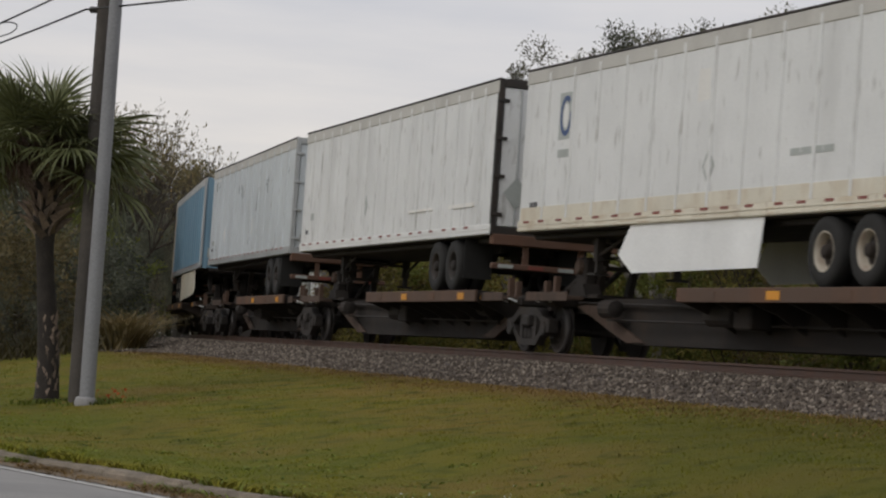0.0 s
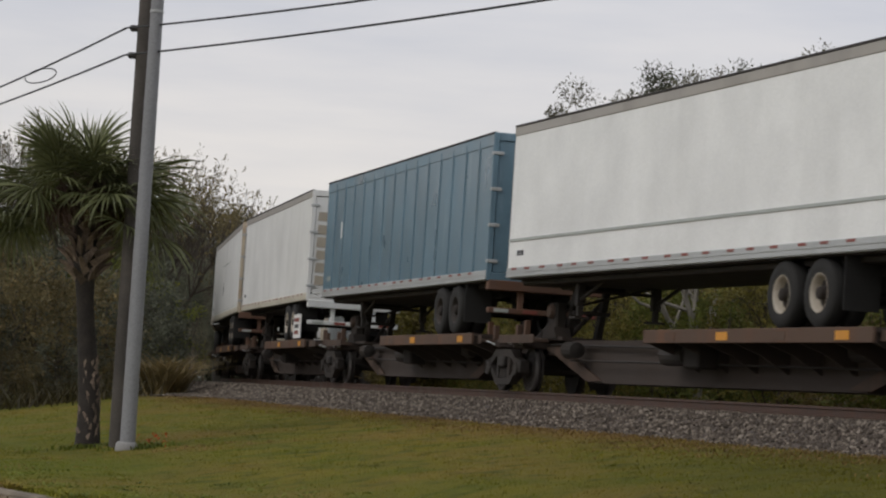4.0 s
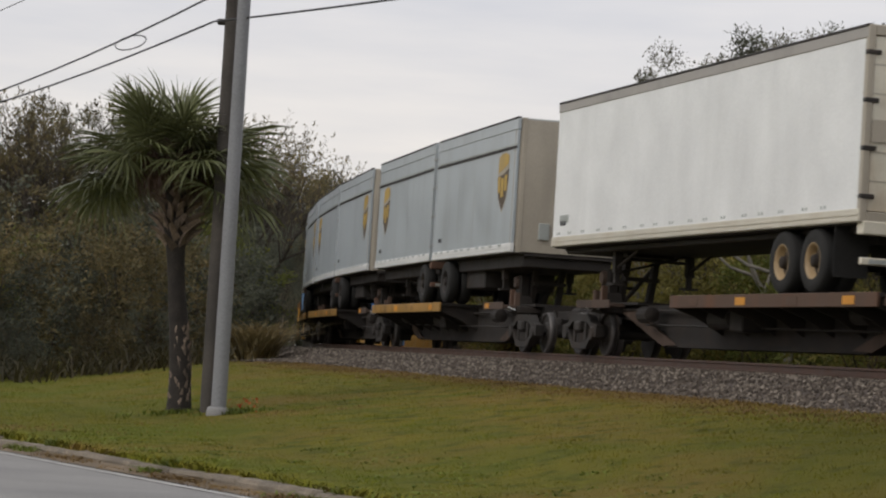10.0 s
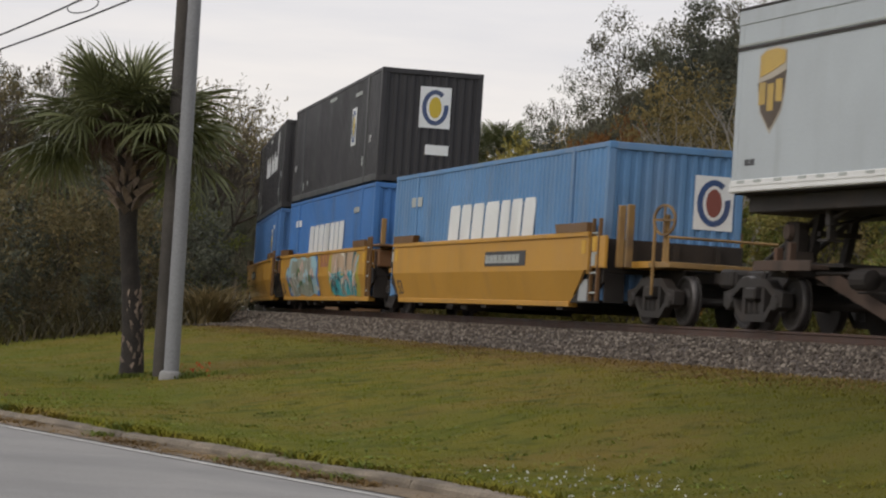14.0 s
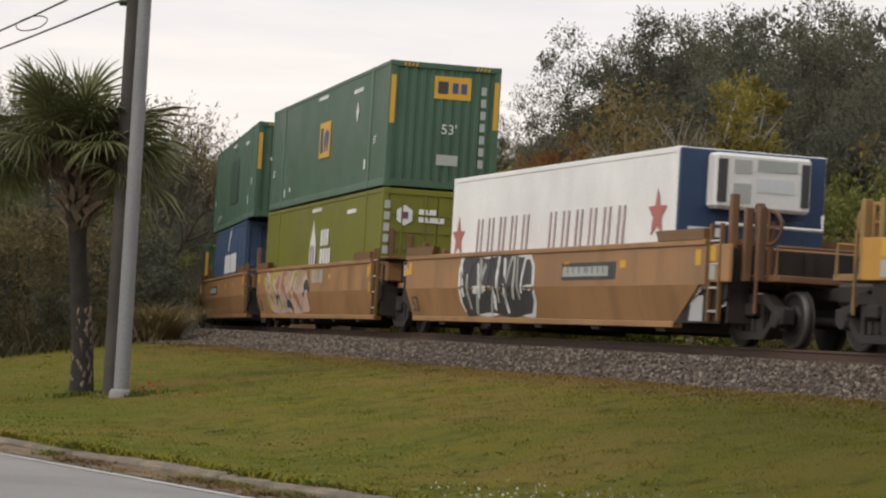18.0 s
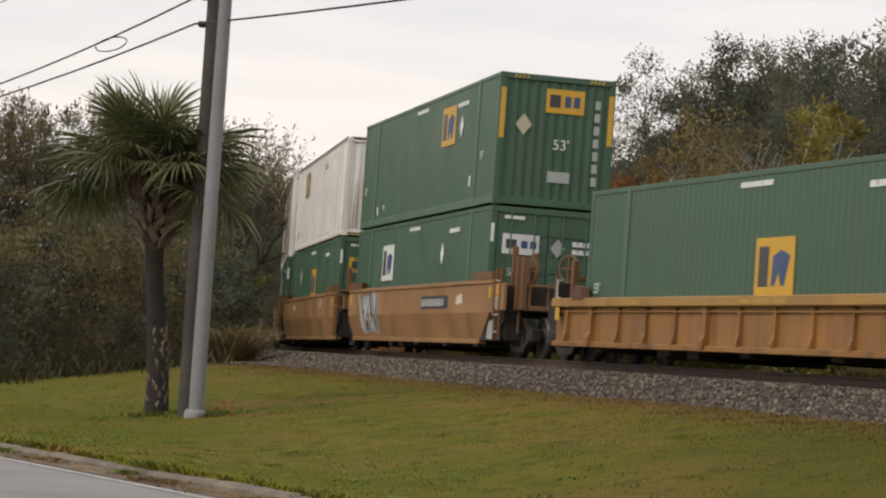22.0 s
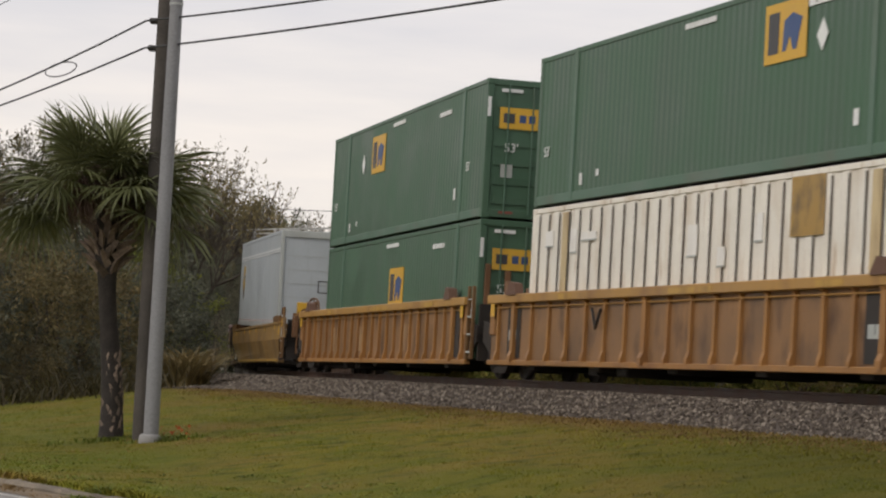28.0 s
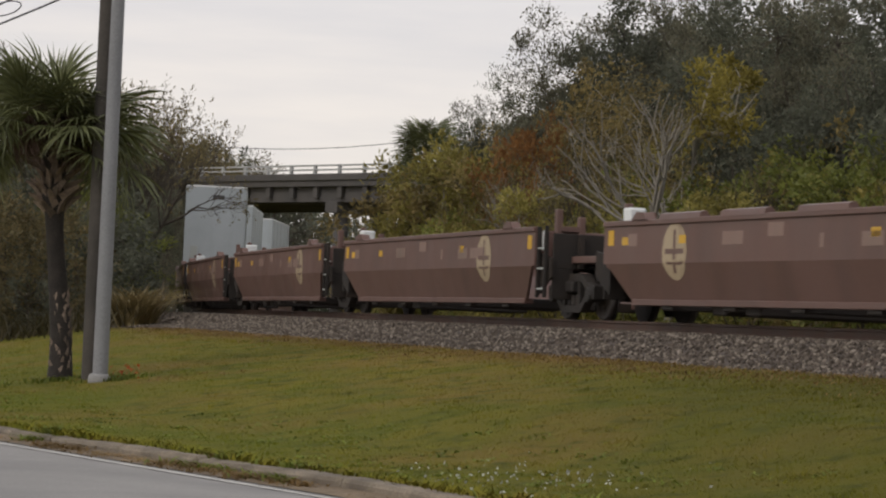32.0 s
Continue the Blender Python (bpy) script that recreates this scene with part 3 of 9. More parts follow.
track = tagged(new("railway_track"), "rusty steel rails on timber ties", "track", kind="structure")
for side in (-0.7525, 0.7525):
    prof = [(-0.075, -0.17), (-0.075, -0.155), (-0.012, -0.135), (-0.010, -0.045), (-0.036, -0.036), (-0.034, 0.0), (0.034, 0.0), (0.036, -0.036), (0.010, -0.045), (0.012, -0.135), (0.075, -0.155), (0.075, -0.17)]
    r = along_track("rail", [(side + q, RAIL + z - 0.002) for q, z in prof], "rail", "", "", parent=track)
    along_track("rail_head", [(side - 0.026, RAIL), (side + 0.026, RAIL)], "railtop", "", "", parent=r)
tie_mesh = Form().box(-0.11, 0.11, -1.28, 1.28, -0.17, -0.022, 0.012).mesh("tie")
tie_mesh.materials.append(M["tie"])
rnd = random.Random(3)
s = -20.0
while s < 90:
    h = heading(s)
    x, y = rail_point(s)
    part("tie", tie_mesh, None, track, at=pose(x, y, RAIL - 0.16, 0, rnd.uniform(-1, 1), -90 - math.degrees(h) + rnd.uniform(-2, 2)))
    s += 0.53


def build_stones():
    """Loose ballast stones over the shoulder that faces the road."""
    rng = np.random.default_rng(11)
    base = np.array([(1, 0, -0.3), (-0.6, 0.8, -0.3), (-0.5, -0.8, -0.2), (0.1, 0.1, 0.9), (0.5, 0.7, 0.4), (-0.8, 0.0, 0.5)])
    tri = np.array([(0, 4, 3), (4, 1, 5), (4, 5, 3), (1, 2, 5), (5, 2, 3), (2, 0, 3), (0, 1, 4), (0, 2, 1)])
    V, F, n = [], [], 0
    for lo, hi, count, size in ((-14, 45, 33000, 0.031), (45, 80, 13000, 0.046)):
        ss = rng.uniform(lo, hi, count)
        qs = np.where(rng.random(count) < 0.82, 1.2 + 2.45 * rng.random(count) ** 0.9, rng.uniform(-1.2, 1.2, count))
        for s_, q_ in zip(ss, qs):
            if s_ > 40 and rng.random() < 0.45:          # stones strewn wide round the far bend
                q_ = 3.2 + abs(rng.normal()) * 1.0 * math.sin(math.pi * (s_ - 40) / 40)
                x_, y_, _ = beside(s_, q_)
                c = np.array((x_, y_, ground_at(x_, y_) + 0.02))
            else:
                zz = float(np.interp(q_, [1.7, 2.15, 3.5], [BED, BED - 0.04, 1.1]))
                c = np.array(beside(s_, q_, zz + 0.008))
            k = base * size * rng.uniform(0.55, 1.5) * rng.uniform(0.7, 1.2, 3)
            a = rng.uniform(0, 6.28)
            ca, sa = math.cos(a), math.sin(a)
            V.append(np.stack([k[:, 0] * ca - k[:, 1] * sa, k[:, 0] * sa + k[:, 1] * ca, k[:, 2]], 1) + c)
            F.append(tri + n)
            n += 6
    me = bpy.data.meshes.new("ballast_stones")
    me.from_pydata(np.concatenate(V).tolist(), [], np.concatenate(F).tolist())
    m = M["stone"].copy()
    nt = m.node_tree
    isl = nt.nodes.new("ShaderNodeNewGeometry")
    ramp = nt.nodes.new("ShaderNodeValToRGB")
    ramp.color_ramp.elements[0].color, ramp.color_ramp.elements[1].color = (0.046, 0.035, 0.027, 1), (0.27, 0.228, 0.185, 1)
    mid = ramp.color_ramp.elements.new(0.6)
    mid.color = (0.112, 0.089, 0.070, 1)
    nt.links.new(isl.outputs["Random Per Island"], ramp.inputs[0])
    nt.links.new(ramp.outputs[0], nt.nodes["Principled BSDF"].inputs["Base Color"])
    me.materials.append(m)
    tagged(new("ballast_stones", me), "loose grey crushed stones on the ballast shoulder", "ballast", kind="stuff")


build_stones()


# ---- parts that many vehicles share ----
def shared(form, name, mat, smooth=False):
    me = form.mesh(name, smooth)
    me.materials.append(M[mat])
    return me


def plate(parent, name, x0, x1, z0, z1, y, mat, label="", out=0.006):
    """A flat mark on the side that faces the road (y negative)."""
    return part(name, Form().box(x0, x1, y - out, y + 0.004, z0, z1), mat, parent, label)


def end_plate(parent, name, y0, y1, z0, z1, x, mat, label="", out=0.006):
    """A flat mark on an end that faces forward (x positive)."""
    return part(name, Form().box(x - 0.004, x + out, y0, y1, z0, z1), mat, parent, label)


def shape(parent, name, outline, x, z, y, mat, label="", out=0.006, size=1.0):
    """A flat outlined mark of (u, w) points on the road side."""
    return part(name, Form().prism([(x + u * size, z + w * size) for u, w in outline], "y", y - out, y + 0.003), mat, parent, label)


def end_shape(parent, name, outline, yc, z, x, mat, label="", out=0.006, size=1.0):
    return part(name, Form().prism([(yc + u * size, z + w * size) for u, w in outline], "x", x - 0.003, x + out), mat, parent, label)


def written(parent, text, x, z, height, y, mat, end=False, name="lettering"):
    """Letters on the road side (reading along +x), or on an end that faces forward (reading along +y)."""
    vs, fs, w = letters(text)
    f = Form()
    if end:
        f.add([(y + 0.004 + p[2], x + p[0] * height, z + p[1] * height) for p in vs], fs)
    else:
        f.add([(x + p[0] * height, y - 0.004 - p[2], z + p[1] * height) for p in vs], fs)
    return part(name, f, mat, parent)


def bars(parent, x, z, widths, height, y, mat, gap=0.04, name="writing_bar", end=False, out_=0.006):
    """Writing that is not lettered: plain bars as one mark."""
    top, u = [], x
    for k, w in enumerate(widths):
        top += [(u, z + height), (u + w, z + height)]
        if k < len(widths) - 1:
            top += [(u + w, z + height * 0.3), (u + w + gap, z + height * 0.3)]
        u += w + gap
    out = [(x, z), (u - gap, z)] + top[::-1]
    f = Form().prism(out, "x", y - 0.004, y + out_) if end else Form().prism(out, "y", y - out_, y + 0.004)
    return part(name, f, mat, parent)


DIAMOND = [(0, -0.26), (0.2, 0), (0, 0.26), (-0.2, 0)]
SHIELD = [(1.25 * u, v) for u, v in [(-0.36, 0.62), (-0.18, 0.72), (0.1, 0.74), (0.36, 0.66), (0.37, 0.0), (0.30, -0.35), (0.0, -0.74), (-0.30, -0.35), (-0.37, 0.0)]]

wheel_form = Form().turned([(-0.075, 0.10), (-0.075, 0.19), (-0.035, 0.23), (-0.035, 0.35), (-0.07, 0.385), (-0.07, 0.425), (0.055, 0.432), (0.065, 0.455), (0.085, 0.455), (0.085, 0.10)], sides=24)
WHEEL = shared(wheel_form, "wheel", "steel")
TREAD = shared(Form().turned([(-0.071, 0.415), (-0.071, 0.4275), (0.050, 0.4345), (0.050, 0.425), (-0.071, 0.415)], sides=24, cap=False), "tread", "rim", True)
AXLE = shared(Form().turned([(-1.05, 0.09), (-0.8, 0.1), (-0.5, 0.075), (0.5, 0.075), (0.8, 0.1), (1.05, 0.09)], sides=10), "axle", "steel")
side_form = Form()
side_form.prism([(-1.12, 0.36), (-1.14, 0.58), (-0.78, 0.64), (-0.5, 0.80), (0.5, 0.80), (0.78, 0.64), (1.14, 0.58), (1.12, 0.36), (0.80, 0.36), (0.80, 0.50), (0.46, 0.66), (-0.46, 0.66), (-0.80, 0.50), (-0.80, 0.36)], "y", -0.09, 0.09)
side_form.prism([(-0.84, 0.42), (-0.46, 0.12), (0.46, 0.12), (0.84, 0.42), (0.84, 0.54), (0.42, 0.24), (-0.42, 0.24), (-0.84, 0.54)], "y", -0.08, 0.08)
side_form.box(-0.42, -0.30, -0.075, 0.075, 0.22, 0.67).box(0.30, 0.42, -0.075, 0.075, 0.22, 0.67)
for ax in (-0.89, 0.89):
    side_form.turned([(-0.13, 0.12), (-0.10, 0.14), (0.1, 0.14)], (ax, 0, 0.425), 10)
SIDEFRAME = shared(side_form, "sideframe", "steel")
SPRING = shared(Form().turned([(-0.09, 0.07), (0.09, 0.07)], sides=8), "spring", "steel")
BOLSTER = shared(Form().box(-0.19, 0.19, -1.15, 1.15, 0.46, 0.66, 0.03).turned([(0, 0.01), (0.01, 0.02)], (0, 0, 0.7), 6).box(-0.25, 0.25, -0.3, 0.3, 0.64, 0.78, 0.02), "bolster", "steel")
TRUCKS = []


def rail_truck():
    t = thing("rail_truck", "grimy two-axle freight car truck on the rails", "rail truck", "trucks under the train")
    for y in (-1.0, 1.0):
        fr = part("sideframe", SIDEFRAME, None, t, at=pose(0, y, 0))
        for x in (-0.2, 0.0, 0.2) if y < 0 else ():
            part("spring", SPRING, None, fr, at=pose(x, 0, 0.34, 90))
    part("bolster", BOLSTER, None, t)
    for x in (-0.89, 0.89):
        part("axle", AXLE, None, t, at=pose(x, 0, 0.43))
        for y, turn in ((-0.75, 0), (0.75, 180)):
            w = part("wheel", WHEEL, None, t, at=pose(x, y, 0.432, 0, 0, turn))
            part("tread", TREAD, None, w, "bright worn steel tread")
    return t


_first = rail_truck()
TRUCK_PLACES = [-347.5, -330.2, -312.4, -296.4, -292.2, -275.6, -257.4, -241.2, -224.0, -207.6, -203.4, -186.6, -168.7, -152.6, -148.3, -130.7, -112.2, -94.2,
                -89.8, -69.95, -50.35, -30.0, -26.1, -6.55, 12.75, 33.3, 36.9, 56.5, 59.9, 79.95, 99.7, 121.0, 124.5, 143.1, 163.6, 184.7, 187.2, 206.9,
                210.7, 227.1, 243.5, 259.8, 276.1, 292.2, 295.6, 311.8, 328.0, 344.2]
for i, p in enumerate(TRUCK_PLACES):
    rides(_first if i == 0 else copy_thing(_first, Matrix()), p)

# road wheels: pairs of tyres on the trailers' axles
TYRE = shared(Form().turned([(-0.13, 0.29), (-0.14, 0.36), (-0.135, 0.47), (-0.09, 0.51), (0.09, 0.51), (0.135, 0.47), (0.14, 0.36), (0.13, 0.29), (-0.13, 0.29)], sides=24, cap=False), "tyre", "rubber", True)
# deep-dished rims: a flange, a sloping well and a recessed disc with its hub
RIM_RING = [(-0.125, 0.30), (-0.135, 0.285), (-0.125, 0.268), (-0.03, 0.245), (0.0, 0.235), (0.0, 0.22), (0.02, 0.30), (-0.125, 0.30)]
RIM_DISC = [(0.0, 0.24), (0.005, 0.17), (-0.03, 0.15), (-0.035, 0.11), (-0.13, 0.095), (-0.15, 0.06), (-0.15, 0.0)]
DISC = shared(Form().turned(RIM_RING, sides=22, cap=False), "rim", "hub", True)
DISC2 = shared(Form().turned(RIM_RING, sides=22, cap=False), "rim", "steel", True)
DISC3 = shared(Form().turned(RIM_RING, sides=22, cap=False), "rim", "rimgold", True)
# disc coloured dark for the shade inside the deep dish
HUB = shared(Form().turned(RIM_DISC, sides=18), "hub", "shadesteel")


def road_wheels(t, x, z, dark=False):
    for y, turn in ((-1.12, 0), (-0.80, 180), (0.80, 0), (1.12, 180)):
        w = part("tyre", TYRE, None, t, at=pose(x, y, z, 0, 0, turn))
        if abs(y) < 1:
            continue                          # the inner tyres show no rim
        part("rim", DISC3 if dark == "gold" else DISC2 if dark else DISC, None, w, "dusty painted steel rim")
        part("hub", HUB, None, w)
    part("axle", Form().turned([(-1.1, 0.06), (1.1, 0.06)], (x, 0, z), 8), "steel", t)


# ---- spine cars ----
def spine_unit(front, back, deck, hitch, edge="deckedge", sill="shadesteel", marks=True, bare=()):
    """One unit of an articulated spine car between two trucks; deck: the stretch of the train under the trailer's wheels; hitch: place of the stand."""
    c = (front + back) / 2
    half = (back - front) / 2
    t = thing("spine_car", "rust-brown articulated spine flat car on its trucks", "flat car", "spine cars of the train")
    h = half - 0.25
    f = Form()
    f.prism([(-h, 1.0), (h, 1.0), (h, 0.78), (h - 1.5, 0.70), (h - 3.4, 0.22), (-h + 3.4, 0.22), (-h + 1.5, 0.70), (-h, 0.78)], "y", -0.42, 0.42)
    part("centre_sill", f, sill, t)
    for k in (-0.46, 0.42):
        part("sill_flange", Form().box(-h + 3.4, h - 3.4, k, k + 0.04, 0.22, 0.30), sill, t)
    a, b = sorted((c - deck[0], c - deck[1]))
    d = part("wheel_deck", Form().box(a, b, -1.36, 1.36, 1.03, 1.095), sill, t)
    for y in (-1.42, 1.36):
        e = part("deck_edge", Form().box(a, b, y, y + 0.06, 0.88, 1.10, 0.01), edge, d, "rust-orange steel edge beam")
        n = max(2, int((b - a) / 1.9))
        for i in range(n):
            if marks:
                x = a + (i + 0.45) * (b - a) / n
                part("reflector", Form().box(x, x + 0.42, y - 0.008 if y < 0 else y + 0.056, y + 0.004 if y < 0 else y + 0.068, 0.92, 1.05), "orange" if i % 2 else edge, e)
    n = max(3, int((b - a) / 1.15))
    for i in range(n + 1):
        x = a + 0.1 + i * (b - a - 0.2) / n
        for sgn in (-1, 1) if i % 2 == 0 else (-1,):
            part("gusset", Form().prism([(sgn * 0.42, 1.03), (sgn * 1.36, 1.03), (sgn * 1.36, 0.88), (sgn * 0.9, 0.72), (sgn * 0.42, 0.45)], "x", x - 0.03, x + 0.03), sill, d)
    x = c - hitch
    st = part("hitch_stand", Form().prism([(x - 0.55, 1.0), (x - 0.35, 1.0), (x + 0.02, 1.98), (x - 0.12, 1.98)], "y", -0.36, -0.24)
              .prism([(x - 0.55, 1.0), (x - 0.35, 1.0), (x + 0.02, 1.98), (x - 0.12, 1.98)], "y", 0.24, 0.36).box(x - 0.1, x + 0.02, -0.36, 0.36, 1.5, 1.58), "steel", t)
    part("brace", Form().tube([(x - 2.2, -0.3, 1.02), (x - 0.05, -0.3, 1.85)], 0.05, 6).tube([(x - 2.2, 0.3, 1.02), (x - 0.05, 0.3, 1.85)], 0.05, 6).tube([(x - 1.3, -0.3, 1.4), (x - 1.3, 0.3, 1.4)], 0.04, 6), "steel", st)
    part("hitch_plate", Form().prism([(x - 0.45, 1.97), (x + 0.45, 1.97), (x + 0.38, 2.1), (x - 0.38, 2.1)], "y", -0.48, 0.48), "steel", st)
    for end in (-1, 1):
        x = end * h
        e = part("end_platform", Form().box(min(x, x - end * 2.1), max(x, x - end * 2.1), -0.62, 0.62, 1.0, 1.06).box(min(x - end * 0.25, x - end * 0.9), max(x - end * 0.25, x - end * 0.9), -0.95, 0.95, 0.83, 1.0, 0.03), sill, t)
        for k, z in ((0.95, 1.36), (0.5, 1.28)):
            part("end_post", Form().box(x - end * k - 0.055, x - end * k + 0.055, -0.98, -0.87, 0.95, z, 0.01), "deckedge", e)
        part("grab_iron", Form().tube([(x - end * 0.3, -0.99, 0.9), (x - end * 0.3, -1.15, 0.95), (x - end * 0.9, -1.15, 0.95), (x - end * 0.9, -0.99, 0.9)], 0.016, 5), "mark", e)
        if any(abs((front if end > 0 else back) - q) < 0.1 for q in bare):
            part("coupler", Form().box(min(x, x + end * 2.0), max(x, x + end * 2.0), -0.12, 0.12, 0.72, 0.92, 0.02).box(min(x + end * 1.5, x + end * 2.1), max(x + end * 1.5, x + end * 2.1), -0.2, 0.2, 0.66, 0.98, 0.05), "steel", e)
        else:
            part("joint", Form().box(min(x, x + end * 0.3), max(x, x + end * 0.3), -0.3, 0.3, 0.76, 0.98, 0.03), "steel", e)
        wing = [(x - end * 0.9, 0.86), (x - end * 1.7, 0.90), (x - end * 3.9, 0.26), (x - end * 3.2, 0.24)]
        part("sill_wing", Form().prism(wing if end > 0 else wing[::-1], "y", -0.50, -0.46), "wing", t, "rusty sloping web plate")
        lo, hi = sorted((x - end * 0.35, x - end * 2.3))
        shelf = part("side_shelf", Form().box(lo, hi, -1.26, -0.96, 0.93, 1.0, 0.01).box(lo, hi, -1.28, -1.25, 0.90, 1.06, 0.008), "wing", e, "rusty shelf over the truck")
        if end > 0:
            part("reflector", Form().box(x - end * 1.9 - 0.2, x - end * 1.9 + 0.2, -1.29, -1.28, 0.93, 1.04), "orange", shelf)
        part("brake_cylinder", Form().turned([(-0.3, 0.04), (-0.27, 0.15), (0.2, 0.16), (0.28, 0.05)], sides=12), "shadesteel", t, at=pose(x - end * 3.0, -0.75, 0.80, 0, 0, 90))
    x = c - hitch
    col = part("hitch_column", Form().box(x - 0.75, x - 0.30, -0.60, -0.38, 1.03, 1.72, 0.03).prism([(x - 0.9, 1.03), (x - 0.1, 1.03), (x - 0.25, 1.25), (x - 0.75, 1.25)], "y", -0.66, -0.34), "shadesteel", t, "grimy box beside the hitch")
    part("column_cap", Form().turned([(-0.05, 0.12), (0.02, 0.15), (0.04, 0.13)], sides=12), "wing", col, at=pose(x - 0.52, -0.63, 1.55))
    part("valve_box", Form().box(-0.1, 0.5, -0.98, -0.6, 0.50, 0.86, 0.03), "shadesteel", t)
    part("air_reservoir", Form().turned([(-0.5, 0.05), (-0.46, 0.18), (0.46, 0.18), (0.5, 0.05)], sides=14), "steel", t, at=pose(-0.9, -0.72, 0.72, 0, 0, 90))
    part("pipe", Form().tube([(-h + 1, -0.5, 0.92), (-2, -0.55, 0.86), (h - 1, -0.5, 0.92)], 0.028, 6), "steel", t)
    part("brake_rod", Form().tube([(-h + 2.6, -0.62, 0.62), (h - 2.6, -0.62, 0.55)], 0.02, 5), "steel", t)
    rides(t, c)
    return t


# ---- road trailers ----
def trailer(front, back, body, label, doors="front", ribs=0, floor=2.15, top=5.10, axles=2, wheels_at=3.0, rail="galv", nose=None, door=None, trim="galv",
            tape=True, skirt=None, sign=False, bumper="red", dark_rims=False, band=None, rib_mat=None, group="trailers on the train", guard=True, name="road_trailer"):
    """A box trailer with its doors facing forward or back along the train."""
    L = back - front
    h, w = L / 2, 1.295
    t = thing(name, label, "trailer", group)
    sgn = 1 if doors == "front" else -1            # where the doors are along x
    for y in (-w, w):
        inner = y + 0.05 if y < 0 else y - 0.05
        f = Form().box(-h + 0.02, h - 0.02, min(y, inner), max(y, inner), floor + 0.16, top - 0.10)
        p = part("side_wall", f, body, t)
        if ribs and y < 0:
            post = shared(Form().prism([(-0.04, 0), (-0.032, -0.026), (0.032, -0.026), (0.04, 0)], "z", floor + 0.20, top - 0.12), "side_post", rib_mat or body)
            for i in range(ribs):
                part("side_post", post, None, p, at=pose(-h + (i + 1) * L / (ribs + 1), y, 0))
        part("bottom_rail", Form().box(-h, h, y - 0.02 if y < 0 else y - 0.05, y + 0.05 if y < 0 else y + 0.02, floor, floor + 0.20, 0.01), rail, t, "aluminium bottom rail")
        part("top_rail", Form().box(-h, h, y - 0.015 if y < 0 else y - 0.06, y + 0.06 if y < 0 else y + 0.015, top - (0.20 if body in ("white", "bright") else 0.27), top - 0.03, 0.012), "roofdark" if body in ("white", "bright") else "roofband" if trim in ("steel", "spine", "galv", "aged") else trim, t, "aluminium top rail")
        part("rail_lip", Form().box(-h, h, y - 0.032 if y < 0 else y + 0.018, y - 0.018 if y < 0 else y + 0.032, floor + 0.02, floor + 0.05).box(-h, h, y - 0.032 if y < 0 else y + 0.018, y - 0.018 if y < 0 else y + 0.032, floor + 0.10, floor + 0.125), rail, t)
        # dark strip that draws the shadow line of the roof edge
        part("roof_edge", Form().box(-h, h, y - 0.02 if y < 0 else y - 0.05, y + 0.05 if y < 0 else y + 0.02, top - 0.03, top + 0.012, 0.006), "steel", t, "dark strip drawn as the roof edge's shadow")
        if band and y < 0:
            part("mould_line", Form().box(-h + 0.02, h - 0.02, y - 0.02, y, band, band + 0.05), "steel" if band > 3.5 else "dim", p)
            if band > 3.5:
                part("mould_line", Form().box(-h + 0.02, h - 0.02, y - 0.016, y, band + 0.07, band + 0.10), "dim", p)
    part("roof", Form().box(-h + 0.03, h - 0.03, -w + 0.03, w - 0.03, top - 0.06, top - 0.015), "galv", t)
    part("floor_pan", Form().box(-h + 0.03, h - 0.03, -w + 0.06, w - 0.06, floor - 0.02, floor + 0.12), "steel", t)
    deep = 0.30 if axles == 1 else 0.12
    f = Form().box(-h + 0.1, h - 0.1, -1.0, 1.0, floor - deep, floor - 0.02, 0.02)
    part("underframe", f, "steel", t)
    if tape:
        x, i = -h + 0.3, 0
        while x < h - 0.9:
            part("reflective_tape", Form().box(x, x + 0.26, -w - 0.028, -w - 0.018, floor + 0.145, floor + 0.188), "dim" if tape == "pale" else "red", t) if tape != "dots" else part("rivet_plate", Form().box(x, x + 0.07, -w - 0.003, -w + 0.004, floor + 0.24, floor + 0.29).box(x + 0.13, x + 0.20, -w - 0.003, -w + 0.004, floor + 0.24, floor + 0.29), "dim", t)
            x += (0.62 if tape == "pale" else 0.72) + 0.12 * ((i * 7) % 3)
            i += 1
    # the front wall, plain with rounded corner posts
    nx = -sgn * h
    fw = part("front_wall", Form().box(min(nx, nx + sgn * 0.06), max(nx, nx + sgn * 0.06), -w + 0.12, w - 0.12, floor + 0.02, top - 0.05), nose or body, t)
    for y in (-1, 1):
        arc = [(nx + sgn * 0.20 - sgn * 0.21 * math.sin(a), y * (w - 0.20 + 0.205 * math.cos(a))) for a in np.linspace(0, math.pi / 2, 6)]
        arc += [(nx + sgn * 0.08, y * (w - 0.22)), (nx + sgn * 0.22, y * (w - 0.08))]
        part("corner_post", Form().prism(arc, "z", floor, top - 0.01), nose or body, fw)
    if sgn < 0:
        bars(t, -0.35, top - 0.75, [0.28, 0.3], 0.16, nx, "dim", end=True)
        part("gladhand_box", Form().box(nx - 0.002, nx + 0.05, -0.72, -0.48, floor + 0.3, floor + 0.66, 0.01), "dim", fw)
    # the doors at the other end
    dx = sgn * h
    fr = part("door_frame", Form().box(dx - 0.10, dx + 0.012, -w - 0.012, -w + 0.10, floor, top, 0.01).box(dx - 0.10, dx + 0.012, w - 0.10, w + 0.012, floor, top, 0.01)
              .box(dx - 0.10, dx + 0.012, -w + 0.1, w - 0.1, top - 0.16, top, 0.01).box(dx - 0.10, dx + 0.012, -w + 0.1, w - 0.1, floor, floor + 0.16, 0.01), "tan" if door == "cream" else "rustcream" if trim == "aged" else trim, t)
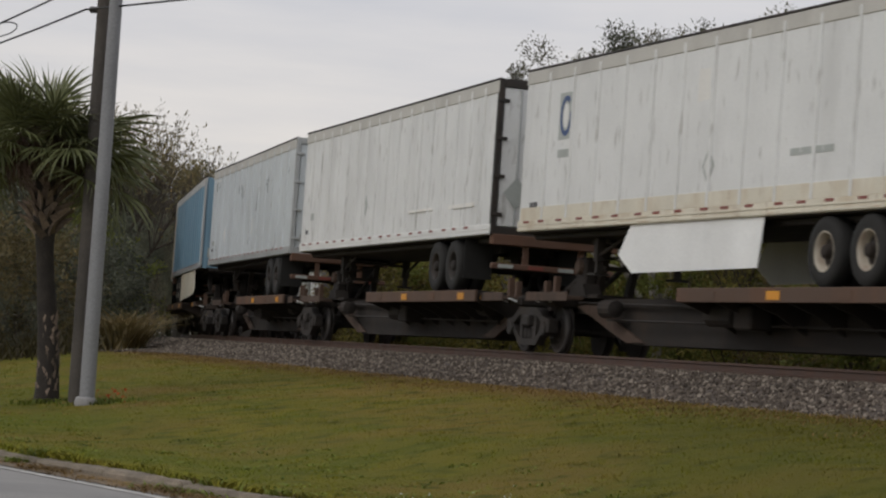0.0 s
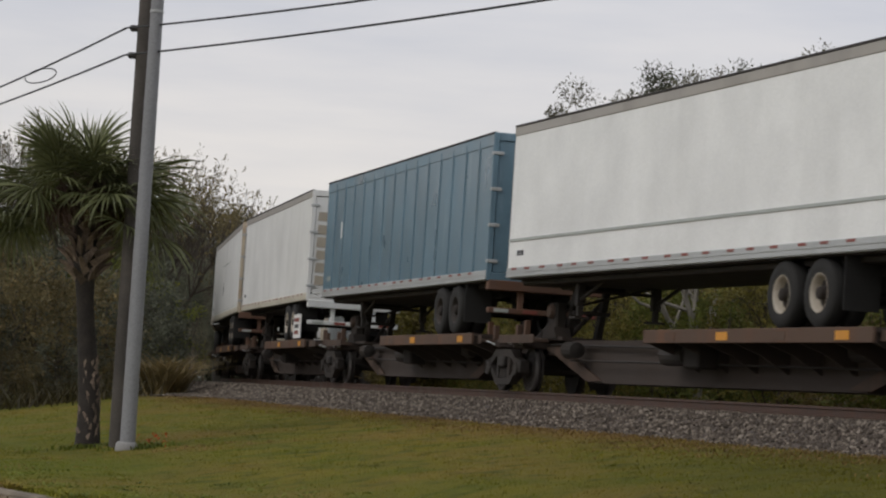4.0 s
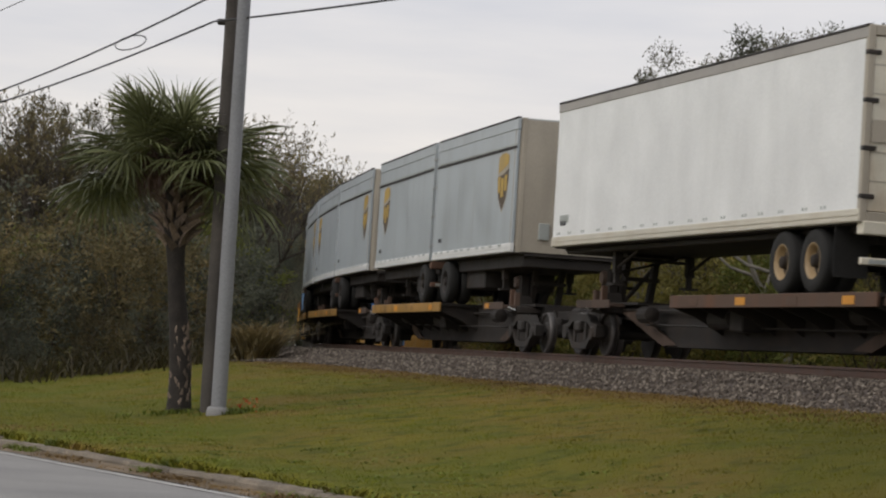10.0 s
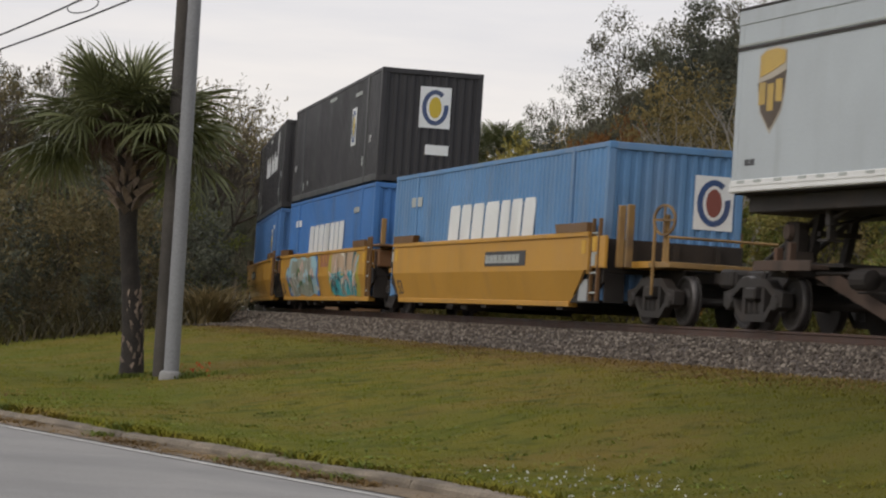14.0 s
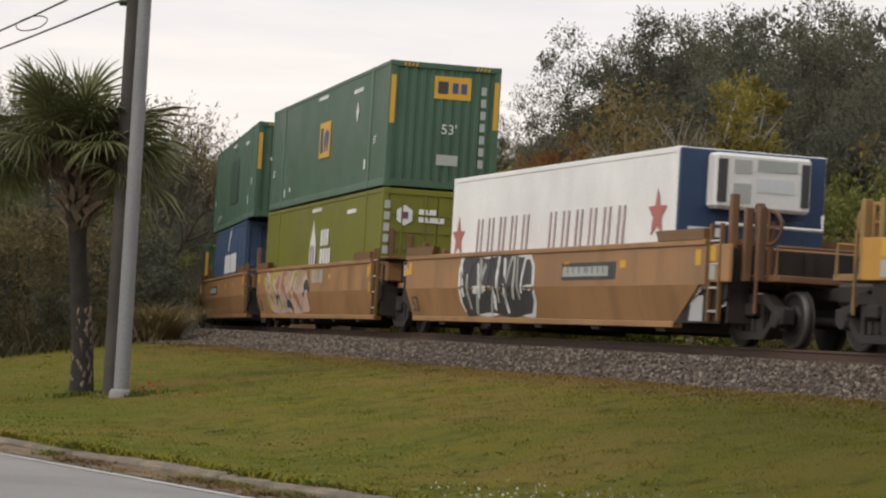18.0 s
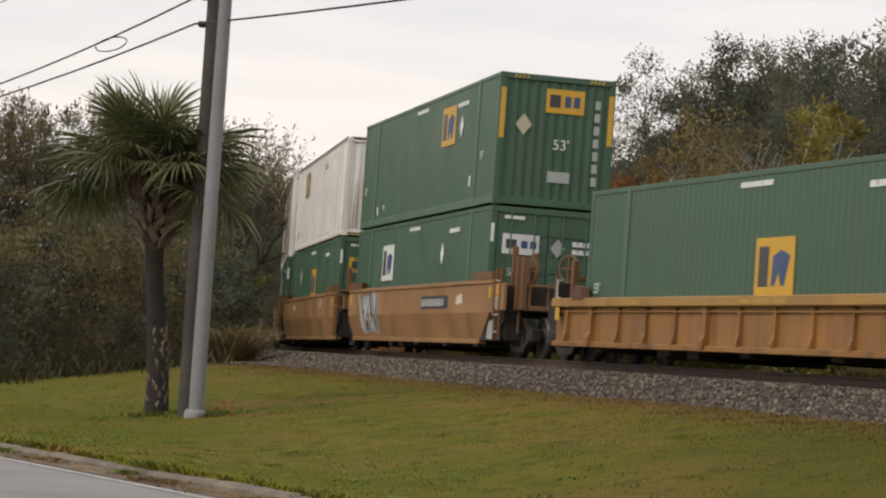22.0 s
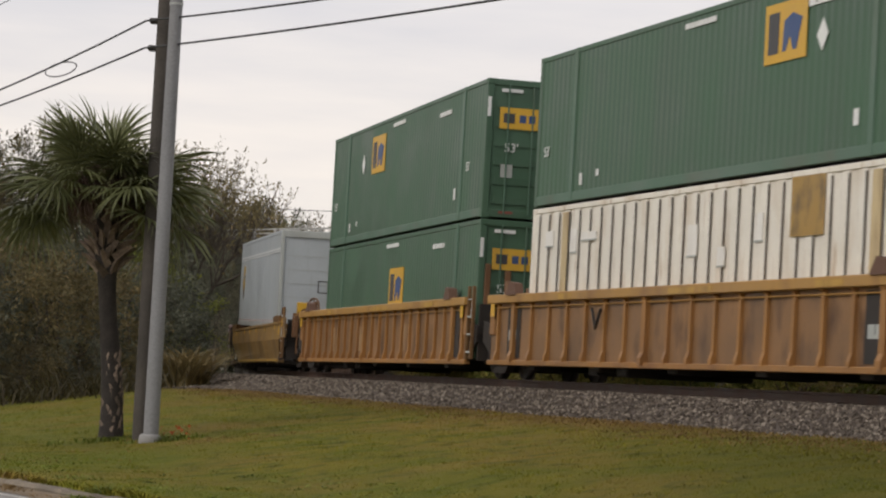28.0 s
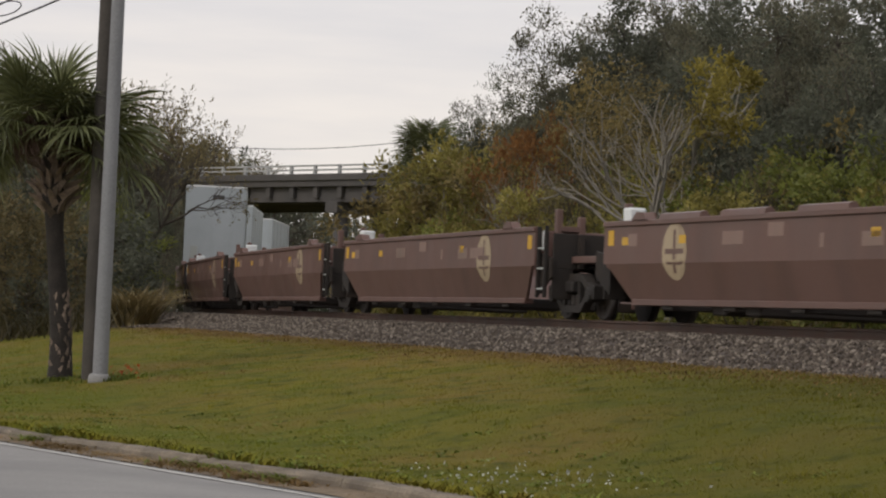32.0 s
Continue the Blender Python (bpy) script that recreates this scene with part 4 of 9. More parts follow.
    for y0, y1 in ((-w + 0.11, -0.01), (0.01, w - 0.11)):
        dr = part("door", Form().box(dx - 0.07, dx - 0.015, y0, y1, floor + 0.17, top - 0.17, 0.008), door or body, t)
        for i in range(0 if door == "cream" else 2):
            yy = y0 + (0.28 + 0.44 * i) * (y1 - y0)
            part("lock_rod", Form().tube([(dx - 0.0, yy, floor + 0.2), (dx - 0.0, yy, top - 0.2)], 0.018, 6), "galv", dr)
        if door == "cream":
            for i in range(1, 6):
                z = floor + 0.17 + i * (top - floor - 0.34) / 6
                part("panel_joint", Form().box(dx - 0.018, dx - 0.010, y0, y1, z, z + 0.018), "tan", dr)
    for i in range(4):
        z = floor + 0.35 + i * (top - floor - 0.8) / 3
        part("hinge", Form().box(dx - 0.08, dx + 0.03, -w - 0.022, -w + 0.20, z, z + 0.07, 0.01), "galv" if trim not in ("steel", "spine") else "steel", fr)
    # running gear
    wz = 1.10 + 0.51
    wx = dx - sgn * wheels_at
    bg = part("bogie_frame", Form().box(wx - 1.5, wx + 1.5, -0.55, -0.45, floor - 0.26, floor - 0.02).box(wx - 1.5, wx + 1.5, 0.45, 0.55, floor - 0.26, floor - 0.02)
              .box(wx - 1.3, wx - 1.2, -0.5, 0.5, floor - 0.22, floor - 0.08).box(wx + 1.2, wx + 1.3, -0.5, 0.5, floor - 0.22, floor - 0.08), "steel", t)
    for k in range(axles):
        x = wx + (k - (axles - 1) / 2) * 1.25
        road_wheels(t, x, wz, dark_rims)
        part("hanger", Form().prism([(x - 0.35, floor - 0.24), (x + 0.35, floor - 0.24), (x + 0.1, wz - 0.1), (x - 0.1, wz - 0.1)], "y", -0.62, -0.42), "steel", bg)
        part("hanger", Form().prism([(x - 0.35, floor - 0.24), (x + 0.35, floor - 0.24), (x + 0.1, wz - 0.1), (x - 0.1, wz - 0.1)], "y", 0.42, 0.62), "steel", bg)
    if axles == 2:
        for y0, y1 in ((-1.25, -0.68), (0.68, 1.25)):
            part("mudflap", Form().box(wx + sgn * 1.42 - 0.01, wx + sgn * 1.42 + 0.01, y0, y1, 1.35, floor - 0.02), "rubber", t)
    lx = nx + sgn * 2.6
    for y in (-0.75, 0.75):
        leg = part("landing_leg", Form().box(lx - 0.08, lx + 0.08, y - 0.08, y + 0.08, 1.62, floor, 0.01).box(lx - 0.05, lx + 0.05, y - 0.05, y + 0.05, 1.42, 1.62).box(lx - 0.17, lx + 0.17, y - 0.14, y + 0.14, 1.38, 1.42), "steel", t)
        part("brace", Form().tube([(lx + sgn * 1.5, y, floor - 0.03), (lx, y, 1.72)], 0.035, 6), "steel", leg)
    part("cross_shaft", Form().tube([(lx, -0.75, 1.9), (lx, 0.75, 1.9)], 0.035, 6).tube([(lx, -0.75, 1.62), (lx, 0.75, 2.05)], 0.03, 6), "steel", t)
    part("coupler_plate", Form().box(min(nx, nx + sgn * 2.2), max(nx, nx + sgn * 2.2), -1.0, 1.0, floor - 0.06, floor - 0.01), "steel", t)
    if guard:
        g = part("rear_guard", Form().box(dx - 0.14, dx - 0.02, -1.22, 1.22, 1.52, 1.63, 0.015), "spine" if bumper == "red" else bumper, t, "under-ride guard with reflective stripes")
        for y in (-0.55, 0.55):
            part("guard_strut", Form().box(dx - 0.12, dx - 0.04, y - 0.06, y + 0.06, 1.6, floor, 0.01), "mark" if bumper == "mark" else "spine", g)
        part("sill_beam", Form().box(dx - 0.2, dx + 0.03, -1.25, 1.25, floor - 0.18, floor + 0.02, 0.015), "spine" if bumper == "red" else bumper, t, "rusty rear sill")
        for i in range(4):
            part("stripe", Form().box(dx - 0.022, dx - 0.012, -1.1 + i * 0.6, -0.8 + i * 0.6, 1.54, 1.61), "red" if i % 2 else "dim", g)
    if skirt:
        x0, x1 = skirt[0], skirt[1]
        if sgn < 0:
            out = [(x0, floor), (x1 - 0.3, floor), (x1 - 0.12, 1.86), (x1, 1.52), (x1 - 0.4, 1.36), (x1 - 2.2, 1.30), (x0 + 1.5, 1.22), (x0, 1.18)]
        else:
            out = [(x0 + 0.45, floor), (x1 + 0.04, floor), (x1 - 0.1, 1.40), (x0 + 0.6, 1.36), (x0, 1.66)]
        for y in (-1.27, 1.25):
            part("side_skirt", Form().prism(out, "y", y, y + 0.02), skirt[2], t, "pale aerodynamic side skirt")
    if sign:
        x = wx + sgn * 1.05
        s = part("sign_board", Form().box(x - 0.1, x + 1.2, -1.27, -1.23, 1.15, 1.80, 0.01), "white", t, "white board with plain red and dark bars")
        for i, (ww, mm) in enumerate(((1.0, "red"), (0.75, "dark"), (0.85, "red"))):
            bars(s, x + 0.55 - ww / 2, 1.60 - i * 0.17, [ww * 0.2] * 4, 0.10, -1.27, mm, gap=ww * 0.05)
    # small marks
    bars(t, -h + 0.5, floor + 0.42, [0.16, 0.16], 0.10, -w, "dark" if body not in ("navy",) else "dim")
    rides(t, (front + back) / 2)
    return t


W_SIDE = -1.295


def shield_logo(t, x, z, size, wide=1.18):
    s = shape(t, "logo_shield", [(u * wide, v) for u, v in SHIELD], x, z, W_SIDE, "tan", "golden-brown shield emblem", size=size)
    shape(s, "shield_field", [(u * wide * 0.88, v * 0.86 - 0.04) for u, v in SHIELD[4:] + [(-0.53, 0.22), (0.0, 0.28), (0.53, 0.40)]], x, z, W_SIDE - 0.006, "shieldbrown", size=size)
    shape(s, "shield_crown", [(u * wide, v) for u, v in ((-0.40, 0.24), (0.0, 0.32), (0.42, 0.44), (0.42, 0.64), (0.12, 0.7), (-0.22, 0.68), (-0.40, 0.6))], x, z, W_SIDE - 0.007, "shieldgold", size=size)
    for i, (u, v, ww, hh) in enumerate(((-0.35, -0.04, 0.25, 0.38), (-0.02, -0.12, 0.25, 0.46), (0.31, -0.02, 0.25, 0.38))):
        shape(s, "shield_bar", [(u - ww / 2, v - hh / 2), (u + ww / 2, v - hh / 2), (u + ww / 2, v + hh / 2), (u - ww / 2, v + hh / 2)], x, z, W_SIDE - 0.010, "shieldgold", size=size)


M["shieldgold"] = paint("faded_gold_emblem", (0.50, 0.33, 0.075))
M["roofdark"] = paint("grey_brown_roof_rail", (0.37, 0.345, 0.315), stain_amount=0.3)
M["roofband"] = paint("pale_grey_tan_roof_rail", (0.52, 0.50, 0.46), stain_amount=0.25)
M["rustcream"] = paint("rust_streaked_cream_frame", (0.52, 0.44, 0.33), stain=(0.30, 0.15, 0.07), stain_amount=0.7, stain_scale=2.5, streak=3.0)
M["oldcream"] = paint("aged_cream_rail", (0.60, 0.56, 0.47), stain=(0.36, 0.26, 0.16), stain_amount=0.35)
M["gold"] = paint("gold_decal", (0.55, 0.40, 0.05), stain_amount=0.1)
M["shieldbrown"] = paint("dark_brown_decal", (0.075, 0.05, 0.03), stain_amount=0.1)


def ring_logo(t, x, z, y, size, end=False, plate_mat="mark", ring="logoblue", core="dim"):
    """A pale plate with a broken ring round a disc."""
    fn = end_shape if end else shape
    p = fn(t, "logo_plate", [(-0.42, -0.55), (0.42, -0.55), (0.42, 0.55), (-0.42, 0.55)], x, z, y, plate_mat, "pale plate with a ring emblem", size=size)
    off = 0.006 if end else -0.006
    outer = [(0.36 * math.cos(a), 0.48 * math.sin(a)) for a in np.linspace(0.9, 2 * math.pi + 0.2, 18)]
    inner = [(0.24 * math.cos(a), 0.36 * math.sin(a)) for a in np.linspace(2 * math.pi + 0.2, 0.9, 18)]
    fn(p, "logo_ring", outer + inner, x, z, y + off, ring, size=size)
    fn(p, "logo_disc", [(0.17 * math.cos(a), 0.29 * math.sin(a)) for a in np.linspace(0, 6.1, 16)], x, z, y + off, core, size=size)
    return p
M["blackrail"] = paint("grey_black_rail", (0.075, 0.078, 0.08), stain_amount=0.4)
M["brandrose"] = paint("pale_rose_lettering", (0.42, 0.30, 0.30), stain_amount=0.1)
M["redstar"] = paint("faded_red_star", (0.45, 0.14, 0.12), stain_amount=0.2)
M["purple"] = paint("purple_emblem_bar", (0.16, 0.06, 0.14), stain_amount=0.1)
M["grimywhite"] = paint("grimy_warm_white_paint", (0.78, 0.74, 0.66), stain=(0.45, 0.30, 0.16), stain_amount=0.4, stain_scale=1.5, streak=2.0, marks=((0.40, 0.26, 0.14), 0.5, 5.0, 6.0))
M["rustfaint"] = paint("faint_rust_on_white", (0.47, 0.36, 0.26), stain=(0.60, 0.55, 0.48), stain_amount=0.8, stain_scale=9)
M["edgebrown"] = paint("brown_rusted_edge", (0.13, 0.085, 0.065), stain=RUST, stain_amount=0.6)
M["creampost"] = paint("cream_paint_with_rust", (0.56, 0.44, 0.25), stain=RUST, stain_amount=0.5, stain_scale=5)
M["rustwhite"] = paint("rusty_white_rail", (0.40, 0.33, 0.26), stain=RUST, stain_amount=0.6)
M["darkseam"] = paint("dark_grimy_seam", (0.10, 0.085, 0.07), stain=RUST)
M["wornplate"] = paint("worn_brown_yellow_decal", (0.36, 0.22, 0.06), stain=(0.10, 0.07, 0.04), stain_amount=0.8, stain_scale=4, streak=1.5)
M["ruststain"] = paint("rust_run_stain", (0.34, 0.21, 0.12), stain=RUST, stain_amount=0.6)
M["faded"] = paint("faded_pink_white_stencil", (0.26, 0.17, 0.14), stain_amount=0.4)
M["wellorange2"] = paint("dull_orange_paint", (0.31, 0.145, 0.042), stain=(0.10, 0.05, 0.025), stain_amount=0.75, stain_scale=2.2, vary=0.2)


# ---- the trailers and their spine cars ----
ENDS = (-296.4, -292.2, -207.6, -203.4, -152.6, -148.3, -94.2)
DECKS = {(-347.5, -330.2): ((-346.2, -337.6), -332.2), (-330.2, -312.4): ((-328.3, -320.0), -314.2), (-312.4, -296.4): ((-311.2, -303.0), -298.2),
         (-292.2, -275.6): ((-285.6, -276.6), -290.9), (-275.6, -257.4): ((-273.9, -265.7), -259.6), (-257.4, -241.2): ((-256.6, -248.6), -242.6),
         (-241.2, -224.0): ((-239.6, -231.6), -225.6), (-224.0, -207.6): ((-222.0, -213.5), -208.6), (-203.4, -186.6): ((-196.6, -187.9), -201.9),
         (-186.6, -168.7): ((-184.6, -176.3), -170.7), (-168.7, -152.6): ((-167.3, -158.8), -153.4),
         (-148.3, -130.7): ((-141.4, -132.0), -146.7), (-130.7, -112.2): ((-122.6, -112.9), -128.1), (-112.2, -94.2): ((-110.1, -100.7), -95.2)}
for (fr_, bk_), (deck, hitch) in DECKS.items():
    pups = fr_ > -149
    spine_unit(fr_, bk_, deck, hitch, edge="chorddirty" if pups else "deckedge", sill="brownsill" if -293 < fr_ < -207 else "shadesteel", bare=ENDS)

t = trailer(-346.3, -330.2, "worn", "white ribbed box trailer with a ring emblem and side skirt", ribs=13, wheels_at=3.6, skirt=(-3.4, 1.9, "bright"), rail="cream")
part("lower_band", Form().box(-7.95, 7.95, W_SIDE - 0.016, W_SIDE, 2.35, 2.58, 0.004), "cream", t, "cream band along the lower side")
ring_logo(t, -338.25 + 332.2, 4.15, W_SIDE, 0.75, plate_mat="dim", core="white")
bars(t, -6.35, 3.42, [0.5], 0.14, W_SIDE, "dim")
s_ = shape(t, "placard", DIAMOND, -0.05, 2.98, W_SIDE, "dim", size=1.1)
shape(s_, "placard_field", DIAMOND, -0.05, 2.98, W_SIDE - 0.006, "white", size=0.7)
bars(t, 2.7, 3.0, [0.3, 0.3, 0.3, 0.3], 0.10, W_SIDE, "dim")
shape(t, "scuff", [(0, 0), (0.45, 0.02), (0.42, 0.5), (0.02, 0.52)], -0.6, 4.0, W_SIDE, "aged", out=0.004)
t = trailer(-328.7, -312.5, "worn", "white trailer with close dark-edged side posts, doors ahead", ribs=17, wheels_at=3.2, trim="steel", rail="white", dark_rims=True)
s_ = shape(t, "placard", DIAMOND, -1.7, 3.05, W_SIDE, "dim", size=0.9)
part("patch_panel", Form().box(2.1, 3.9, W_SIDE - 0.024, W_SIDE, 2.75, 2.80).box(5.2, 6.9, W_SIDE - 0.024, W_SIDE, 2.72, 2.8), "aged", t)
end_shape(t, "placard", DIAMOND, -0.85, 2.95, 8.10 + 0.01, "dim", size=1.2)
bars(t, -7.2, 2.9, [0.12, 0.2], 0.16, W_SIDE, "dim")
t = trailer(-311.2, -295.3, "paleblue", "white dented ribbed box trailer with reflected blue in its colour", ribs=12, wheels_at=2.9, dark_rims=True)
part("hatch", Form().box(-7.2, -6.3, W_SIDE - 0.012, W_SIDE, 4.72, 4.76), "aged", t)
bars(t, -7.4, 2.75, [0.4], 0.14, W_SIDE, "dim")
shape(t, "dent_stain", [(0, -0.3), (0.16, -0.2), (0.2, 0.25), (0.05, 0.35), (-0.1, 0.1)], -4.7, 3.0, W_SIDE, "aged", out=0.004, size=0.7)
shape(t, "dent_stain", [(0, -0.2), (0.1, 0), (0.02, 0.35), (-0.08, 0.1)], 0.9, 3.0, W_SIDE, "aged", out=0.004)
t = trailer(-292.6, -276.4, "blue", "blue ribbed box trailer with cream side skirt", doors="back", ribs=13, wheels_at=3.5, skirt=(-2.5, 5.5, "cream"), nose="blue")
# slightly lighter blue patch high on the forward half
shape(t, "stain", [(0, 0), (1.1, 0.1), (1.2, 0.75), (0.3, 0.9), (-0.1, 0.5)], 3.3, 4.0, W_SIDE, "lighterblue", out=0.004)
plate(t, "pale_patch", 7.62, 7.78, 3.4, 3.8, W_SIDE, "mark")
end_plate(t, "pale_patch", -1.08, -0.84, 2.5, 2.8, 8.1, "dim", "peeling pale patch")
part("nose_post", Form().box(7.86, 8.12, -1.31, -1.24, 2.2, 5.0, 0.02), "galv", t)
t = trailer(-274.4, -258.3, "bright", "plain white box trailer with a grey side line", wheels_at=3.2, band=2.85, trim="aged")
bars(t, -1.2 + 0.0, 4.78, [0.25, 0.3, 0.2], 0.16, 8.06, "dark", end=True)
t = trailer(-257.0, -241.2, "navy", "dark blue ribbed box trailer", ribs=14, wheels_at=3.1, trim="navy", dark_rims=True)
plate(t, "pale_patch", -6.1, -5.95, 3.6, 4.0, W_SIDE, "mark")
t = trailer(-238.8, -224.2, "white", "white box trailer with a peeling roll-up rear door", wheels_at=3.3, sign=True, bumper="mark", trim="white", door="white", rail="oldcream")
rnd = random.Random(8)
for i in range(6):
    z = 2.55 + i * 0.34
    part("peeled_panel", Form().prism([(-1.12, z + rnd.uniform(0, 0.05)), (-0.3, z + rnd.uniform(-0.02, 0.04)), (1.1, z + rnd.uniform(-0.03, 0.05)), (1.12, z + 0.27 + rnd.uniform(-0.06, 0.03)), (0.2, z + 0.24 + rnd.uniform(-0.06, 0.05)), (-1.1, z + 0.27)], "x", 7.29, 7.297), "tan", t)
t = trailer(-223.0, -206.5, "white", "white box trailer with a small placard", wheels_at=3.6, trim="aged", tape="dots", rail="oldcream")
shape(t, "placard", DIAMOND, -1.3, 3.2, W_SIDE, "dark", size=0.9)
bars(t, -2.4, 4.05, [0.12, 0.1, 0.12, 0.1, 0.14, 0.1, 0.12, 0.1, 0.15, 0.12, 0.1, 0.2, 0.3], 0.04, W_SIDE, "dim", gap=0.2)
bars(t, -7.5, 3.2, [0.18], 0.14, W_SIDE, "dim")
end_plate(t, "writing_bar", -1.1, -0.3, 4.82, 4.92, 8.26, "dark")
t = trailer(-203.3, -189.1, "white", "white box trailer, rounded nose ahead", doors="back", wheels_at=3.3, nose="white", rail="oldcream", dark_rims=True, tape="dots")
bars(t, 5.3, 2.95, [0.5], 0.18, W_SIDE, "dim")
t = trailer(-183.9, -169.2, "bright", "clean white box trailer with cream rear doors", wheels_at=2.5, sign=True, door="cream", bumper="cream", rail="oldcream", dark_rims=True, tape="dots")
bars(t, 0.2, 4.45, [0.14, 0.14, 0.16], 0.16, 7.36, "dark", end=True)
t = trailer(-166.4, -151.3, "bright", "clean white box trailer with rusty cream doors", wheels_at=2.4, door="cream", bumper="cream", rail="oldcream", trim="spine", dark_rims="gold", tape="dots")
end_plate(t, "dark_band", -1.18, 1.18, 3.35, 3.68, 7.56, "tan", "dark band across the doors")
bars(t, -7.1, 2.62, [0.55], 0.16, W_SIDE, "dim")

for i, (a, b) in enumerate(((-147.9, -139.75), (-139.35, -130.85), (-129.2, -120.95), (-120.65, -111.95), (-111.0, -102.75), (-102.3, -93.6))):
    lead = i % 2 == 0
    L_ = b - a
    t = trailer(a, b, "silvergrey", "short silver-grey trailer with a golden shield emblem", doors="back" if lead else "front", axles=1, wheels_at=1.35 if lead else 1.0,
                nose="tan" if lead else "silvergrey", band=4.42, trim="silvergrey", rail="white", guard=not lead, dark_rims=True, door="tan", group="short grey trailers", tape="pale")
    k = -1 if lead else 1
    # plain dark box added to fill the underside
    f = Form().box(min(k * (L_ / 2 - 2.0), k * 0.2), max(k * (L_ / 2 - 2.0), k * 0.2), -0.85, 0.85, 1.45, 2.14, 0.03)
    part("underfloor_rack", f, "steel", t, "plain dark box under the floor")
    shield_logo(t, L_ / 2 - 1.15 if lead else -L_ / 2 + 1.35, 3.72, 0.92)


# ---- containers ----
def corrugated(f, x0, x1, y, z0, z1, pitch, depth, sgn):
    """A corrugated sheet facing y*sgn outward, as one strip of folds."""
    n = max(4, int(round((x1 - x0) / pitch)))
    p = (x1 - x0) / n
    pts = []
    for i in range(n):
        a = x0 + i * p
        pts += [(a, 0), (a + 0.36 * p, 0), (a + 0.5 * p, 1), (a + 0.86 * p, 1)]
    pts.append((x1, 0))
    vs = [(u, y - sgn * depth * d, z) for u, d in pts for z in (z0, z1)]
    f.add(vs, [(2 * i, 2 * i + 2, 2 * i + 3, 2 * i + 1) for i in range(len(pts) - 1)])
    f.add([(x0, y - sgn * (depth + 0.01), z0), (x1, y - sgn * (depth + 0.01), z0), (x1, y - sgn * (depth + 0.01), z1), (x0, y - sgn * (depth + 0.01), z1)], [(0, 1, 2, 3)])
    return f


def corrugated_end(f, x, y0, y1, z0, z1, n, depth):
    pts = []
    p = (y1 - y0) / n
    for i in range(n):
        a = y0 + i * p
        pts += [(a, 0), (a + 0.36 * p, 0), (a + 0.5 * p, 1), (a + 0.86 * p, 1)]
    pts.append((y1, 0))
    vs = [(x - depth * d, u, z) for u, d in pts for z in (z0, z1)]
    return f.add(vs, [(2 * i, 2 * i + 2, 2 * i + 3, 2 * i + 1) for i in range(len(pts) - 1)])


